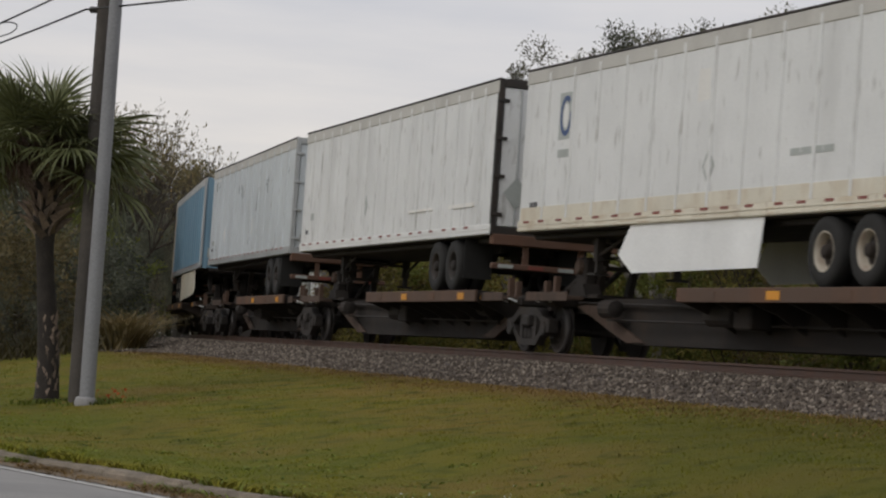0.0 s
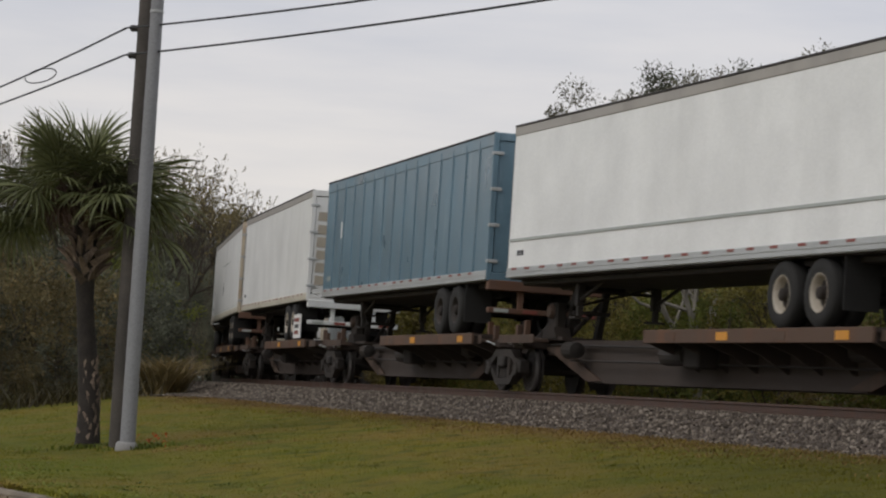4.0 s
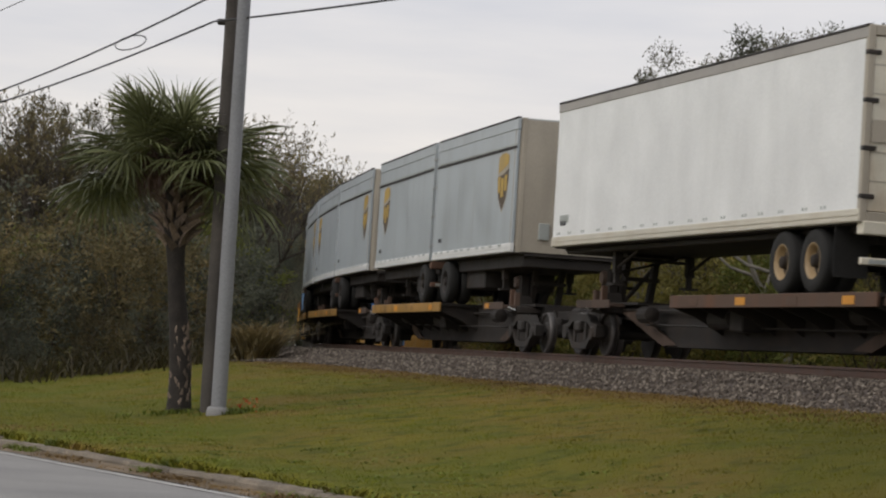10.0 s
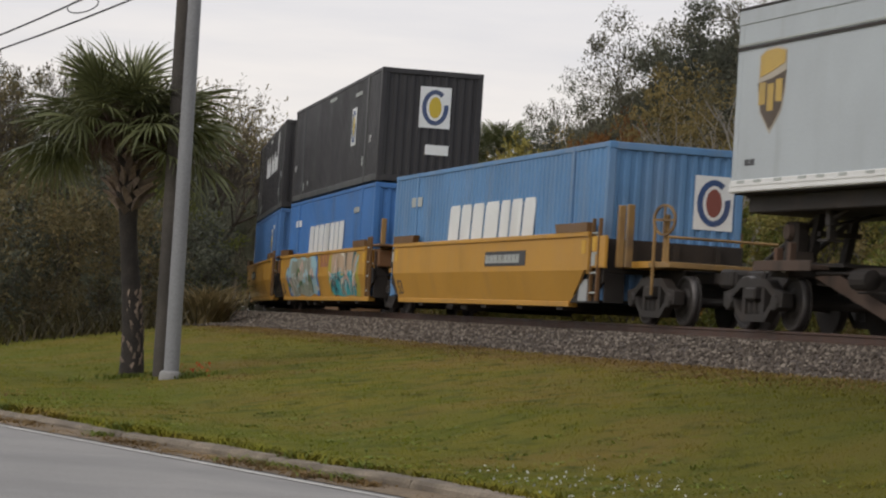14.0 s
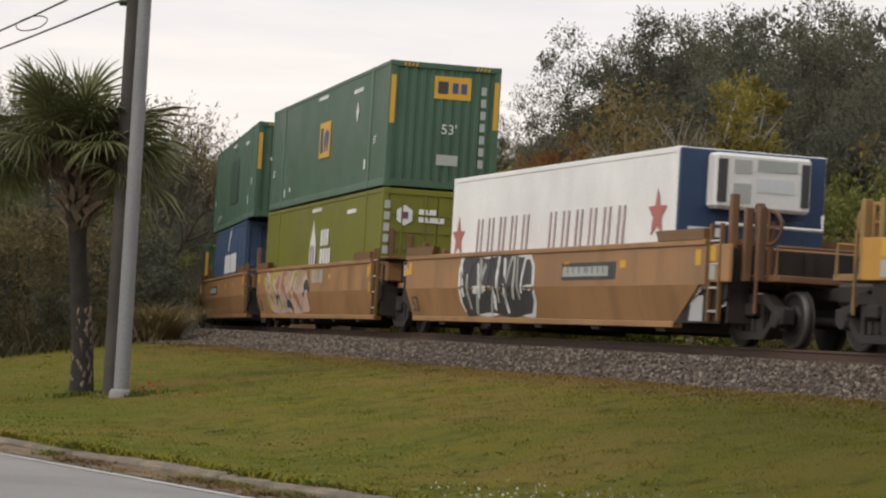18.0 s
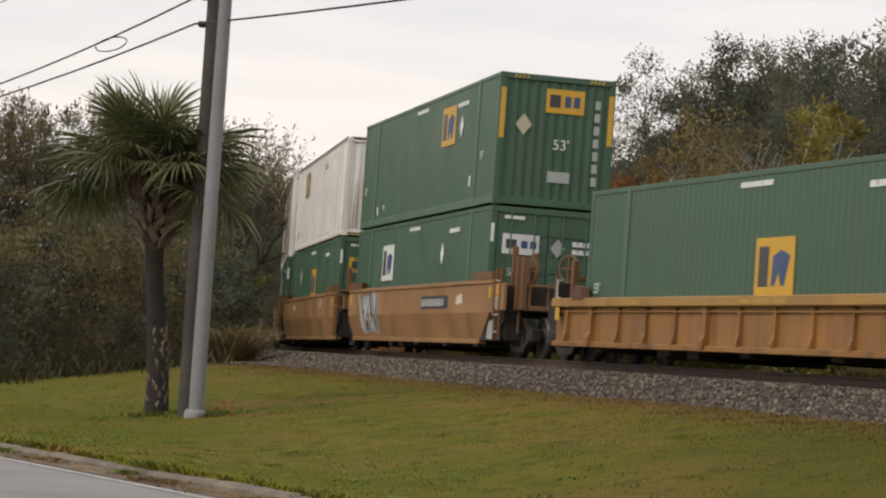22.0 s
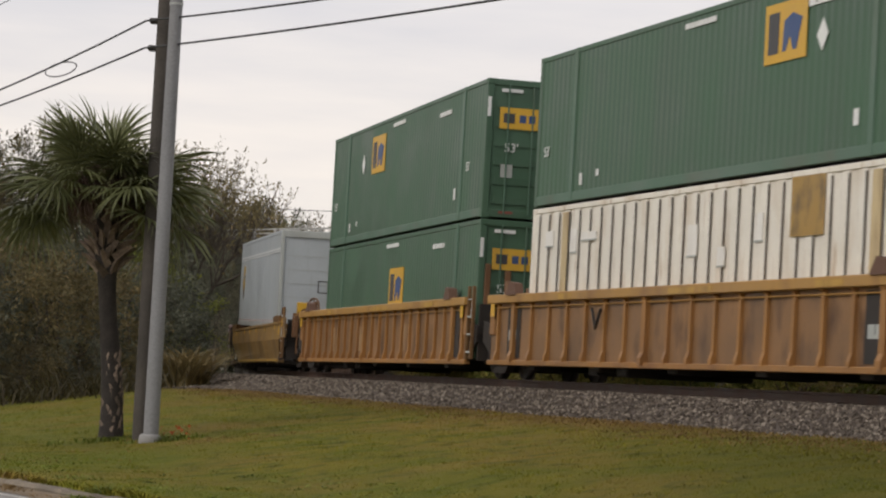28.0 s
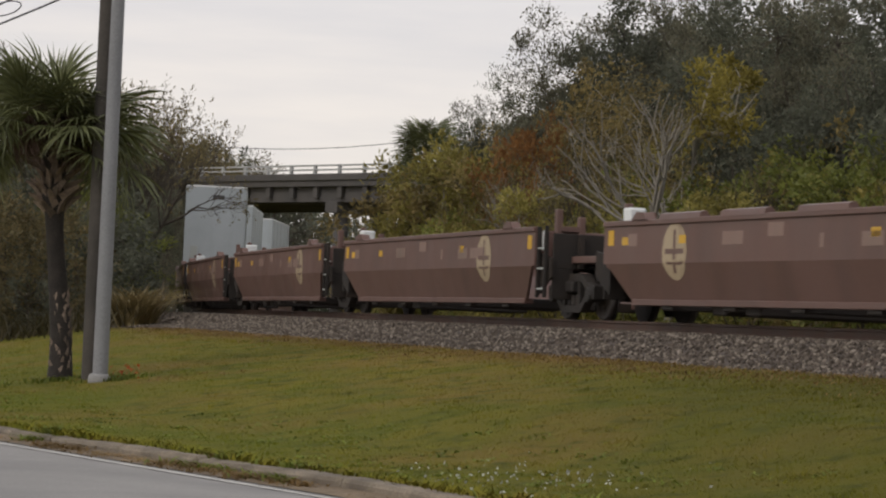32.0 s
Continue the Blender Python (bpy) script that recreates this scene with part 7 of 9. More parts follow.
M["flapbrown"] = paint("dark_brown_worn_paint", (0.17, 0.09, 0.035), stain=RUST, stain_amount=0.5)
M["fadedletter"] = paint("faded_cream_letter", (0.36, 0.23, 0.12), stain=RUST, stain_amount=0.7, stain_scale=4)
# rusted web colour, darkened also for the recess shade
M["webrust"] = paint("brown_rusted_shaded_web", (0.225, 0.120, 0.053), stain=(0.075, 0.036, 0.018), stain_amount=0.9, stain_scale=2.2, streak=2.0, vary=0.3)
M["patchyellow"] = paint("dull_yellow_touch_up_paint", (0.46, 0.27, 0.055), stain=RUST, stain_amount=0.45, stain_scale=4)
M["chord"] = paint("yellow_orange_top_chord", (0.40, 0.22, 0.06), stain=RUST, stain_amount=0.5)
M["wellmix"] = paint("dirty_brown_yellow_paint", (0.30, 0.18, 0.065), stain=(0.11, 0.075, 0.05), stain_amount=0.8, stain_scale=1.8, streak=1.5, vary=0.2)
M["wellrust"] = paint("rusty_brown_orange_paint", (0.20, 0.10, 0.042), stain=RUST, stain_amount=0.6)

YL = "yellow-orange smooth-sided articulated well car"
t = well_unit(-87.7, -71.0, (-89.8, -69.95), "wellyellow", YL + " with a step ladder", ends=(True, False), fc=1.5, plates=((1.4, 3.0),), number53=True)
t = well_unit(-68.2, -50.7, (-69.95, -50.35), "wellyellow", YL + " covered with spray paint", number53=True)
mural(t, -5.6, 1.2, 0.36, 1.54, [(0, 0.22, 0, 0.75, "brightblue"), (0.78, 1, 0, 1, "brightblue"), (0.06, 0.96, 0, 1, "palecyan"), (0.14, 0.8, 0, 0.95, "sagegrey")], ["palegrey", "palecyan", "sagegreen", "pink", "sagegrey", "palegrey"], 26, 4)
mural(t, 3.3, 8.7, 0.36, 1.56, [(0, 1, 0, 1, "yellowgreen"), (0.1, 0.95, 0.4, 1, "spraytan"), (0.06, 0.86, 0, 0.55, "teal")], ["spraytan", "tealdark", "pink", "palecyan", "tealdark", "cream"], 28, 9, 0.12)
bars(t, 0.5, 1.18, [0.36, 0.36, 0.36], 0.34, -WY, "sprayred", gap=0.24)
t = well_unit(-47.8, -31.2, (-50.35, -30.0), "wellyellow", YL + " with a dark number panel", ends=(False, True), bc=1.5, plates=((-4.4, 3.0),), squares=(-7.2, -4.6, -1.8, 1.0, 4.2), number53=True)

TN = "faded tan smooth-sided articulated well car"
t = well_unit(-25.4, -7.4, (-26.1, -6.55), "welltan", TN + " with dark spray paint", ends=(True, False), fc=1.6, plates=((2.5, 2.7),), squares=(-7.6, 2.6, 5.4), number53=True)
mural(t, -3.7, 1.0, 0.36, 1.56, [(0, 1, 0, 1, "mark"), (0.03, 0.97, 0, 1, "dark")], ["mark", "dark", "palegrey", "dark", "dim"], 22, 21, 0.12, 0.25)
t = well_unit(-4.7, 12.3, (-6.55, 12.75), "welltan", TN + " with pale coloured spray paint", squares=(-6.8, -2.2, 0.6, 4.2), number53=True)
mural(t, -5.2, 1.3, 0.36, 1.56, [(0, 0.5, 0, 1, "yellowgreen"), (0.2, 1, 0.1, 1, "spraytan"), (0.06, 1, 0, 0.55, "pink")], ["yellowgreen", "pink", "sprayred", "yellowgreen", "pink", "sprayred", "spraytan", "pink", "dark"], 27, 33, 0.26, 0.75, "palegrey")
bars(t, 0.6, 1.15, [0.5, 0.4, 0.5], 0.32, -WY, "tan", gap=0.1)
t = well_unit(14.6, 32.6, (12.75, 33.3), "welltan", TN + " with a row of yellow squares", ends=(False, True), bc=1.4, plates=((-3.9, 3.2),), squares=(-6.6, -3.0, -0.4, 2.6, 5.8))

TOP_W = 1.16                       # a low well
well_unit(37.6, 55.8, (36.9, 56.5), "wellorange2", "orange ribbed well car standing alone between couplers", style="ribbed", ends=(True, True), ribs=13, guides="lug")

TOP_W = 1.62
t = well_unit(60.3, 79.0, (59.9, 79.95), "welltan", TN + " with grey spray paint", ends=(True, False), fc=1.7, plates=((2.0, 3.0),))
mural(t, -6.1, -3.5, 0.40, 1.50, [(0, 1, 0, 1, "spraygrey")], ["mark", "dark", "palegrey", "dim", "dark"], 16, 41, 0.11, 0.3)
shape(t, "scuff", [(0, 0), (0.7, 0.05), (0.6, 0.25), (0.1, 0.2)], 5.0, 1.1, -WY, "cream", out=0.004)
t = well_unit(81.6, 99.4, (79.95, 99.7), "welltan", TN + " with scuffed sides")
shape(t, "scuff", [(0, 0), (0.8, 0.02), (0.7, 0.14), (0.1, 0.12)], -4.6, 1.22, -WY, "cream", out=0.004)
shape(t, "scuff", [(0, 0), (0.5, 0.1), (0.8, 0.3), (0.2, 0.28)], 4.4, 1.15, -WY, "pink", out=0.004)
t = well_unit(101.9, 119.6, (99.7, 121.0), "welltan", TN + " with a pale number panel", ends=(False, True), bc=1.5, plates=((-4.2, 3.0),))

RB = "rusty orange ribbed articulated well car"
well_unit(124.4, 142.3, (124.5, 143.1), "wellrust", RB + " with heavy rust", style="ribbed", ends=(True, False), ribs=15, guides="lug")
t = well_unit(145.1, 162.8, (143.1, 163.6), "wellorange", RB + " with dark end panels", style="ribbed", ribs=19, guides="lug")
for xx in (-8.3, 7.2):
    plate(t, "dark_panel", xx, xx + 0.75, BOT_W + 0.1, TOP_W - 0.2, -WY + 0.10, "steel", out=0.015)
    bars(t, xx + 0.1, 0.75, [0.2, 0.2], 0.2, -WY + 0.085, "dim")
part("lever", Form().tube([(-3.4, -WY - 0.01, 1.3), (-3.15, -WY - 0.02, 0.95), (-2.95, -WY - 0.01, 1.3)], 0.03, 6), "steel", t)
t = well_unit(165.3, 183.7, (163.6, 184.7), "wellorange", RB + " with faint pale letters", style="ribbed", ends=(False, True), ribs=23, guides="lug")
plate(t, "dark_panel", 8.2, 8.9, BOT_W + 0.1, TOP_W - 0.2, -WY + 0.10, "steel", out=0.015)
for i, xx in enumerate((-5.1, -2.8, -1.6, 3.5)):
    plate(t, "pale_letter", xx, xx + 0.3, 0.55, 1.15, -WY + 0.10, "fadedletter", out=0.012)

TOP_W = 1.44                       # this car is built lower
t = well_unit(187.9, 206.3, (187.2, 206.9), "wellmix", "dirty yellow-brown smooth well car with chequered squares", ends=(True, True), fc=1.6, bc=1.3, squares=(-7.6, -4.0, -1.8, 0.8, 4.0, 7.4), low_ends=True)
part("yellow_edge", Form().box(-7.8, 7.5, -WY + 0.12, -WY + 0.135, BOT_W - 0.02, BOT_W + 0.04), "patchyellow", t)
board = part("yellow_board", Form().box(9.2, 9.55, -1.0, -0.72, 1.62, 2.02, 0.01), "yellow", t, "small yellow board on the end of the car")
part("board_post", Form().box(9.34, 9.40, -0.89, -0.83, 1.0, 1.62), "endmix", board)

M["fadedred"] = paint("faded_red_tape", (0.36, 0.16, 0.13))
# grey trailer body sitting in that well
t = thing("container", "long silver-grey trailer body with a golden shield emblem", "container", "containers on the train")
TOP_W = 1.62
h, w, z0, z1 = 8.35, 1.295, 1.47, 4.44
for s in (-1, 1):
    part("side_wall", Form().box(-h, h, min(s * w, s * (w - 0.05)), max(s * w, s * (w - 0.05)), z0 + 0.12, z1 - 0.08), "silvergrey", t)
    part("bottom_rail", Form().box(-h, h, min(s * (w + 0.015), s * (w - 0.05)), max(s * (w + 0.015), s * (w - 0.05)), z0, z0 + 0.16, 0.01), "galv", t)
    part("top_rail", Form().box(-h, h, min(s * (w + 0.012), s * (w - 0.05)), max(s * (w + 0.012), s * (w - 0.05)), z1 - 0.10, z1, 0.01), "silvergrey", t)
    part("mould_line", Form().box(-h, h, min(s * (w + 0.016), s * w), max(s * (w + 0.016), s * w), z1 - 0.58, z1 - 0.54).box(-h, h, min(s * (w + 0.016), s * w), max(s * (w + 0.016), s * w), z1 - 0.66, z1 - 0.63), "mark", t)
part("roof", Form().box(-h + 0.02, h - 0.02, -w + 0.02, w - 0.02, z1 - 0.05, z1 + 0.01), "silvergrey", t)
part("floor_pan", Form().box(-h + 0.02, h - 0.02, -w + 0.05, w - 0.05, z0 - 0.02, z0 + 0.12), "steel", t)
part("back_wall", Form().box(-h - 0.01, -h + 0.05, -w, w, z0, z1 - 0.02), "silvergrey", t)
fr = part("door_frame", Form().box(h - 0.08, h + 0.03, -w - 0.01, -w + 0.10, z0, z1, 0.01).box(h - 0.08, h + 0.03, w - 0.10, w + 0.01, z0, z1, 0.01).box(h - 0.08, h + 0.03, -w + 0.1, w - 0.1, z1 - 0.20, z1, 0.01).box(h - 0.08, h + 0.03, -w + 0.1, w - 0.1, z0, z0 + 0.1, 0.01), "dim", t)
dr = part("roll_door", Form().box(h - 0.06, h - 0.02, -w + 0.1, w - 0.1, z0 + 0.1, z1 - 0.2), "silvergrey", t, "grey roll-up door")
for i in range(1, 6):
    part("door_joint", Form().box(h - 0.022, h - 0.012, -w + 0.12, w - 0.12, z0 + 0.1 + i * 0.42, z0 + 0.112 + i * 0.42), "dim", dr)
part("door_square", Form().box(h - 0.02, h - 0.008, -0.12, 0.2, 2.58, 2.61).box(h - 0.02, h - 0.008, -0.12, 0.2, 2.93, 2.96).box(h - 0.02, h - 0.008, -0.12, -0.09, 2.58, 2.96).box(h - 0.02, h - 0.008, 0.17, 0.2, 2.58, 2.96), "steel", dr)
for i in range(26):
    for k, mat_ in ((0.0, "mark"), (0.31, "fadedred")):
        part("reflective_tape", Form().box(-h + 0.3 + i * 0.62 + k, -h + 0.60 + i * 0.62 + k, -w - 0.022, -w - 0.012, z0 + 0.17, z0 + 0.225), mat_, t)
shield_logo(t, -6.5, 3.0, 0.84)
part("rest_block", Form().box(-4.4, -2.6, -1.05, 1.05, 0.4, 1.52).box(1.5, 3.2, -1.05, 1.05, 0.4, 1.52), "steel", t)
for me in {ob.data for ob in t.children_recursive if ob.type == "MESH"}:      # the body lies with its nose low
    for v in me.vertices:
        v.co.z -= 0.0204 * v.co.x
rides(t, 198.65)

M["ovalpaint"] = paint("worn_cream_emblem", (0.42, 0.33, 0.22), stain=(0.17, 0.09, 0.06), stain_amount=0.7, stain_scale=5)
BR = "mineral-brown smooth-sided empty well car with oval emblem"
for i, (a, b, ta, tb) in enumerate(((211.3, 225.4, 210.7, 227.1), (228.1, 242.5, 227.1, 243.5), (244.3, 258.7, 243.5, 259.8), (260.8, 275.2, 259.8, 276.1), (277.0, 291.2, 276.1, 292.2),
                                    (296.4, 310.8, 295.6, 311.8), (312.6, 327.0, 311.8, 328.0), (328.8, 343.2, 328.0, 344.2))):
    t = well_unit(a, b, (ta, tb), "wellbrown", BR, style="brown", ends=(i in (0, 5), i in (4, 7)), fc=1.5 if i == 0 else 0.9, bc=0.9, squares=(-5.6 if i else -5.4, -3.2, 2.9), guides="lug")
    half = (b - a) / 2
    ox = (-3.35 if i == 0 else 4.5) - WELL["shift"]
    o = painted(t, "oval_emblem", [(ox + 0.46 * u, 1.10 - 0.45 * math.sqrt(1 - u * u), 1.10 + 0.45 * math.sqrt(1 - u * u), 0.0) for u in np.linspace(-1, 1, 23)], "ovalpaint", 2, "pale worn oval emblem with a cross")
    for xa, xb, lo, hi in ((-0.045, 0.045, 0.76, 1.44), (-0.34, -0.045, 1.06, 1.14), (0.045, 0.34, 1.06, 1.14)):
        painted(o, "emblem_cross", [(ox + xa, lo, hi, 0.0), (ox + xb, lo, hi, 0.0)], "wellbrown", 4)
    for xx, ww, zz in ((-half + 1.9, 0.35, 1.2), (half - 4.4, 0.6, 1.1), (half - 3.6, 0.9, 1.1), (half - 5.6, 0.12, 1.1), (half - 7.2, 0.5, 1.28), (-half + 5.4, 0.7, 1.18)):
        xx -= WELL["shift"]
        plate(t, "faded_notice", xx, xx + ww, zz, zz + 0.2, -WY, "faded")
    if i == 0:
        for xx in (-4.4, -2.2, 0.3, 2.8):
            f = Form().prism([(-WY - 0.04, TOP_W - 0.02), (-WY - 0.02, TOP_W + 0.07), (-WY + 0.08, TOP_W + 0.10), (-WY + 0.14, TOP_W + 0.02)], "x", xx, xx + (1.5 if xx < 2 else 0.8))
            part("rim_guard", f, "wellbrown", t, "rounded rim guard")
    part("white_lamp_box", Form().box(-half + 0.5, -half + 0.8, -1.2, -0.9, TOP_W, TOP_W + 0.25, 0.03), "mark", t)


# grey trailer bodies on the last cars
for a, b in ((293.8, 303.5), (311.2, 320.5), (327.0, 336.5)):
    t = thing("container", "pale grey box trailer body far down the train", "container", "containers on the train")
    h = (b - a) / 2
    z0, z1 = 1.75, 5.35
    for s in (-1, 1):
        part("side_wall", Form().box(-h, h, min(s * 1.295, s * 1.25), max(s * 1.295, s * 1.25), z0, z1 - 0.06), "silvergrey", t)
        for k in range(5):
            part("side_post", Form().box(-h + 1 + k * (2 * h - 2) / 4 - 0.03, -h + 1 + k * (2 * h - 2) / 4 + 0.03, min(s * 1.31, s * 1.29), max(s * 1.31, s * 1.29), z0, z1 - 0.1), "dim", t)
    part("roof", Form().box(-h - 0.01, h + 0.01, -1.31, 1.31, z1 - 0.08, z1, 0.02), "mark", t)
    part("front_wall", Form().box(h - 0.05, h, -1.26, 1.26, z0, z1 - 0.06), "silvergrey", t)
    part("back_wall", Form().box(-h, -h + 0.05, -1.26, 1.26, z0, z1 - 0.06), "silvergrey", t)
    bars(t, -0.15, z1 - 0.55, [0.5], 0.16, h, "dark", end=True)
    part("gladhand_box", Form().box(h, h + 0.04, -1.0, -0.7, z0 + 0.5, z0 + 1.0, 0.01), "dim", t)
    part("rest_block", Form().box(-h + 1, -h + 2, -1.0, 1.0, 0.4, z0).box(h - 2, h - 1, -1.0, 1.0, 0.4, z0), "steel", t)
    rides(t, (a + b) / 2)


# ---- plants, poles and bridge ----
def leaf_material(name, dark, light, tint, rough=0.6, glow=0.35, spread=0.5):
    """Leaf colour that differs from leaf to leaf and from plant to plant, with light passing through."""
    dark = tuple(0.6 * a + 0.4 * c for a, c in zip(dark, light))
    tint = tuple(0.35 * a + 0.65 * c for a, c in zip(tint, light))
    m = bpy.data.materials.new(name)
    m.use_nodes = True
    nt = m.node_tree
    b = nt.nodes["Principled BSDF"]
    b.inputs["Roughness"].default_value = rough
    b.inputs["Specular IOR Level"].default_value = 0.25
    isl = nt.nodes.new("ShaderNodeNewGeometry")
    info = nt.nodes.new("ShaderNodeObjectInfo")
    ramp = nt.nodes.new("ShaderNodeValToRGB")
    ramp.color_ramp.elements[0].color, ramp.color_ramp.elements[1].color = (*dark, 1), (*tint, 1)
    mid = ramp.color_ramp.elements.new(0.82)
    mid.color = (*light, 1)
    nt.links.new(isl.outputs["Random Per Island"], ramp.inputs[0])
    tex = nt.nodes.new("ShaderNodeTexNoise")
    tex.inputs["Scale"].default_value, tex.inputs["Detail"].default_value = 0.85, 3.0
    nt.links.new(isl.outputs["Position"], tex.inputs["Vector"])

    def span(src, lo, hi, a, c):
        r = nt.nodes.new("ShaderNodeMapRange")
        r.inputs["From Min"].default_value, r.inputs["From Max"].default_value = lo, hi
        r.inputs["To Min"].default_value, r.inputs["To Max"].default_value = a, c
        nt.links.new(src, r.inputs["Value"])
        return r.outputs[0]

    both = nt.nodes.new("ShaderNodeMath")
    both.operation = "MULTIPLY"
    nt.links.new(span(tex.outputs[0], 0.3, 0.7, 1 - spread, 1 + spread), both.inputs[0])
    nt.links.new(span(info.outputs["Random"], 0, 1, 0.78, 1.22), both.inputs[1])
    mul = nt.nodes.new("ShaderNodeMixRGB")
    mul.blend_type = "MULTIPLY"
    mul.inputs[0].default_value = 1.0
    nt.links.new(ramp.outputs[0], mul.inputs[1])
    nt.links.new(both.outputs[0], mul.inputs[2])
    nt.links.new(mul.outputs[0], b.inputs["Base Color"])
    thin = nt.nodes.new("ShaderNodeBsdfTranslucent")
    nt.links.new(mul.outputs[0], thin.inputs["Color"])
    mx = nt.nodes.new("ShaderNodeMixShader")
    mx.inputs[0].default_value = glow
    nt.links.new(b.outputs[0], mx.inputs[1])
    nt.links.new(thin.outputs[0], mx.inputs[2])
    nt.links.new(mx.outputs[0], nt.nodes["Material Output"].inputs["Surface"])
    return m


# dark foliage colours are raised to stand in for haze
M.update(
    oakleaf=leaf_material("dark_oak_leaves", (0.069, 0.074, 0.053), (0.130, 0.136, 0.097), (0.18, 0.165, 0.105)),
    paleoak=leaf_material("grey_green_oak_leaves", (0.095, 0.089, 0.060), (0.16, 0.150, 0.102), (0.22, 0.205, 0.145)),
    brownleaf=leaf_material("brownish_shrub_leaves", (0.088, 0.081, 0.042), (0.18, 0.145, 0.068), (0.31, 0.19, 0.08)),
    greenleaf=leaf_material("mid_green_shrub_leaves", (0.10, 0.118, 0.030), (0.19, 0.205, 0.048), (0.32, 0.28, 0.075)),
    autumn=leaf_material("yellow_green_autumn_leaves", (0.16, 0.15, 0.045), (0.30, 0.255, 0.07), (0.42, 0.31, 0.09)),
    olive=leaf_material("olive_brown_autumn_leaves", (0.135, 0.108, 0.046), (0.26, 0.20, 0.08), (0.38, 0.25, 0.09)),
    yellowleaf=leaf_material("yellow_leaves", (0.14, 0.12, 0.03), (0.24, 0.195, 0.045), (0.34, 0.27, 0.07)),
    orangeleaf=leaf_material("orange_leaves", (0.16, 0.08, 0.03), (0.30, 0.14, 0.045), (0.36, 0.20, 0.07)),
    palmleaf=leaf_material("palm_leaf_green", (0.062, 0.072, 0.032), (0.145, 0.155, 0.068), (0.32, 0.30, 0.16), rough=0.36, glow=0.15, spread=0.3),
    palmdead=leaf_material("dead_palm_leaf", (0.055, 0.037, 0.030), (0.10, 0.063, 0.05), (0.16, 0.105, 0.075)),
    fern=leaf_material("dry_fern", (0.15, 0.115, 0.055), (0.25, 0.19, 0.085), (0.36, 0.27, 0.13)),
    bramble=leaf_material("brown_bramble_canes", (0.055, 0.050, 0.027), (0.09, 0.075, 0.038), (0.16, 0.11, 0.052)),
    weed=leaf_material("weed_leaves", (0.085, 0.115, 0.02), (0.15, 0.18, 0.03), (0.21, 0.22, 0.06)),
    straw=leaf_material("dry_grass", (0.15, 0.095, 0.035), (0.23, 0.145, 0.055), (0.30, 0.21, 0.09)),
    flower=leaf_material("white_clover_flowers", (0.5, 0.5, 0.45), (0.62, 0.62, 0.56), (0.7, 0.7, 0.66)),
    redflower=leaf_material("red_flowers", (0.30, 0.05, 0.02), (0.45, 0.09, 0.03), (0.5, 0.14, 0.05)),
    bark=material("grey_brown_bark", (0.078, 0.062, 0.048), rough=0.95, vary=0.3, scale=4, fine=0.3, bump=0.6),
    palebark=material("pale_grey_bark", (0.25, 0.225, 0.19), rough=0.9, vary=0.2, scale=3, fine=0.2, bump=0.3),
    silverbark=material("silvery_pale_bark", (0.37, 0.335, 0.28), rough=0.9, vary=0.2, scale=3, fine=0.2, bump=0.3),
    twig=material("grey_twigs", (0.20, 0.175, 0.145), rough=0.9, vary=0.2, scale=3, fine=0.2, bump=0.0),
    palmbark=material("dark_palm_trunk", (0.034, 0.028, 0.024), rough=0.95, vary=0.35, scale=6, fine=0.3, bump=0.7),
    boot=material("palm_leaf_base", (0.20, 0.15, 0.118), rough=0.9, vary=0.3, scale=9, fine=0.25, bump=0.3, random=0.45),
)


def quick_mesh(name, verts, faces, mat):
    """A mesh straight from arrays; faces all have the same number of corners."""
    verts, faces = np.asarray(verts, np.float32).reshape(-1, 3), np.asarray(faces, np.int32)
    me = bpy.data.meshes.new(name)
    n, k = faces.shape
    me.vertices.add(len(verts))
    me.vertices.foreach_set("co", verts.ravel())
    me.loops.add(n * k)
    me.loops.foreach_set("vertex_index", faces.ravel())
    me.polygons.add(n)
    me.polygons.foreach_set("loop_start", np.arange(0, n * k, k, dtype=np.int32))
    me.update(calc_edges=True)
    me.materials.append(M[mat])
    return me


def unit(v):
    return v / np.maximum(np.linalg.norm(v, axis=-1, keepdims=True), 1e-6)


def leaf_quads(rng, at, along, length, width):
    """Pointed leaves: at the given places, along the given directions."""
    n = len(at)
    along = unit(along)
    side = unit(np.cross(along, rng.normal(size=(n, 3))))
    length, width = np.asarray(length).reshape(-1, 1), np.asarray(width).reshape(-1, 1)
    bow = np.cross(along, side) * length * 0.12
    v = np.stack([at, at + along * length * 0.45 + side * width + bow, at + along * length, at + along * length * 0.45 - side * width + bow], 1)
    return v.reshape(-1, 3), np.arange(4 * n).reshape(n, 4)


def sprays(rng, clumps, radii, twigs, per_twig, leaf, up=0.35, flat=0.75, centre=None):
    """Leaves set along short twigs that leave each clump, the outer ones pointing outwards."""
    c = np.repeat(clumps, twigs, 0)
    r = np.repeat(radii, twigs)[:, None]
    d = rng.normal(size=c.shape)
    d[:, 2] = d[:, 2] * flat + up
    if centre is not None:
        d = d + 0.7 * unit(c - centre)
    d = unit(d)
    tw_c = np.repeat(c, per_twig, 0)
    tw_d = np.repeat(d, per_twig, 0)
    tw_r = np.repeat(r, per_twig, 0)
    u = rng.uniform(0.2, 1.0, (len(tw_c), 1)) ** 0.8
    at = tw_c + tw_d * tw_r * u + rng.normal(size=tw_c.shape) * 0.07 * tw_r
    along = tw_d * 0.8 + rng.normal(size=at.shape) * 0.7
    size = leaf * rng.uniform(0.6, 1.35, len(at))
    return leaf_quads(rng, at, along, size, size * 0.2)


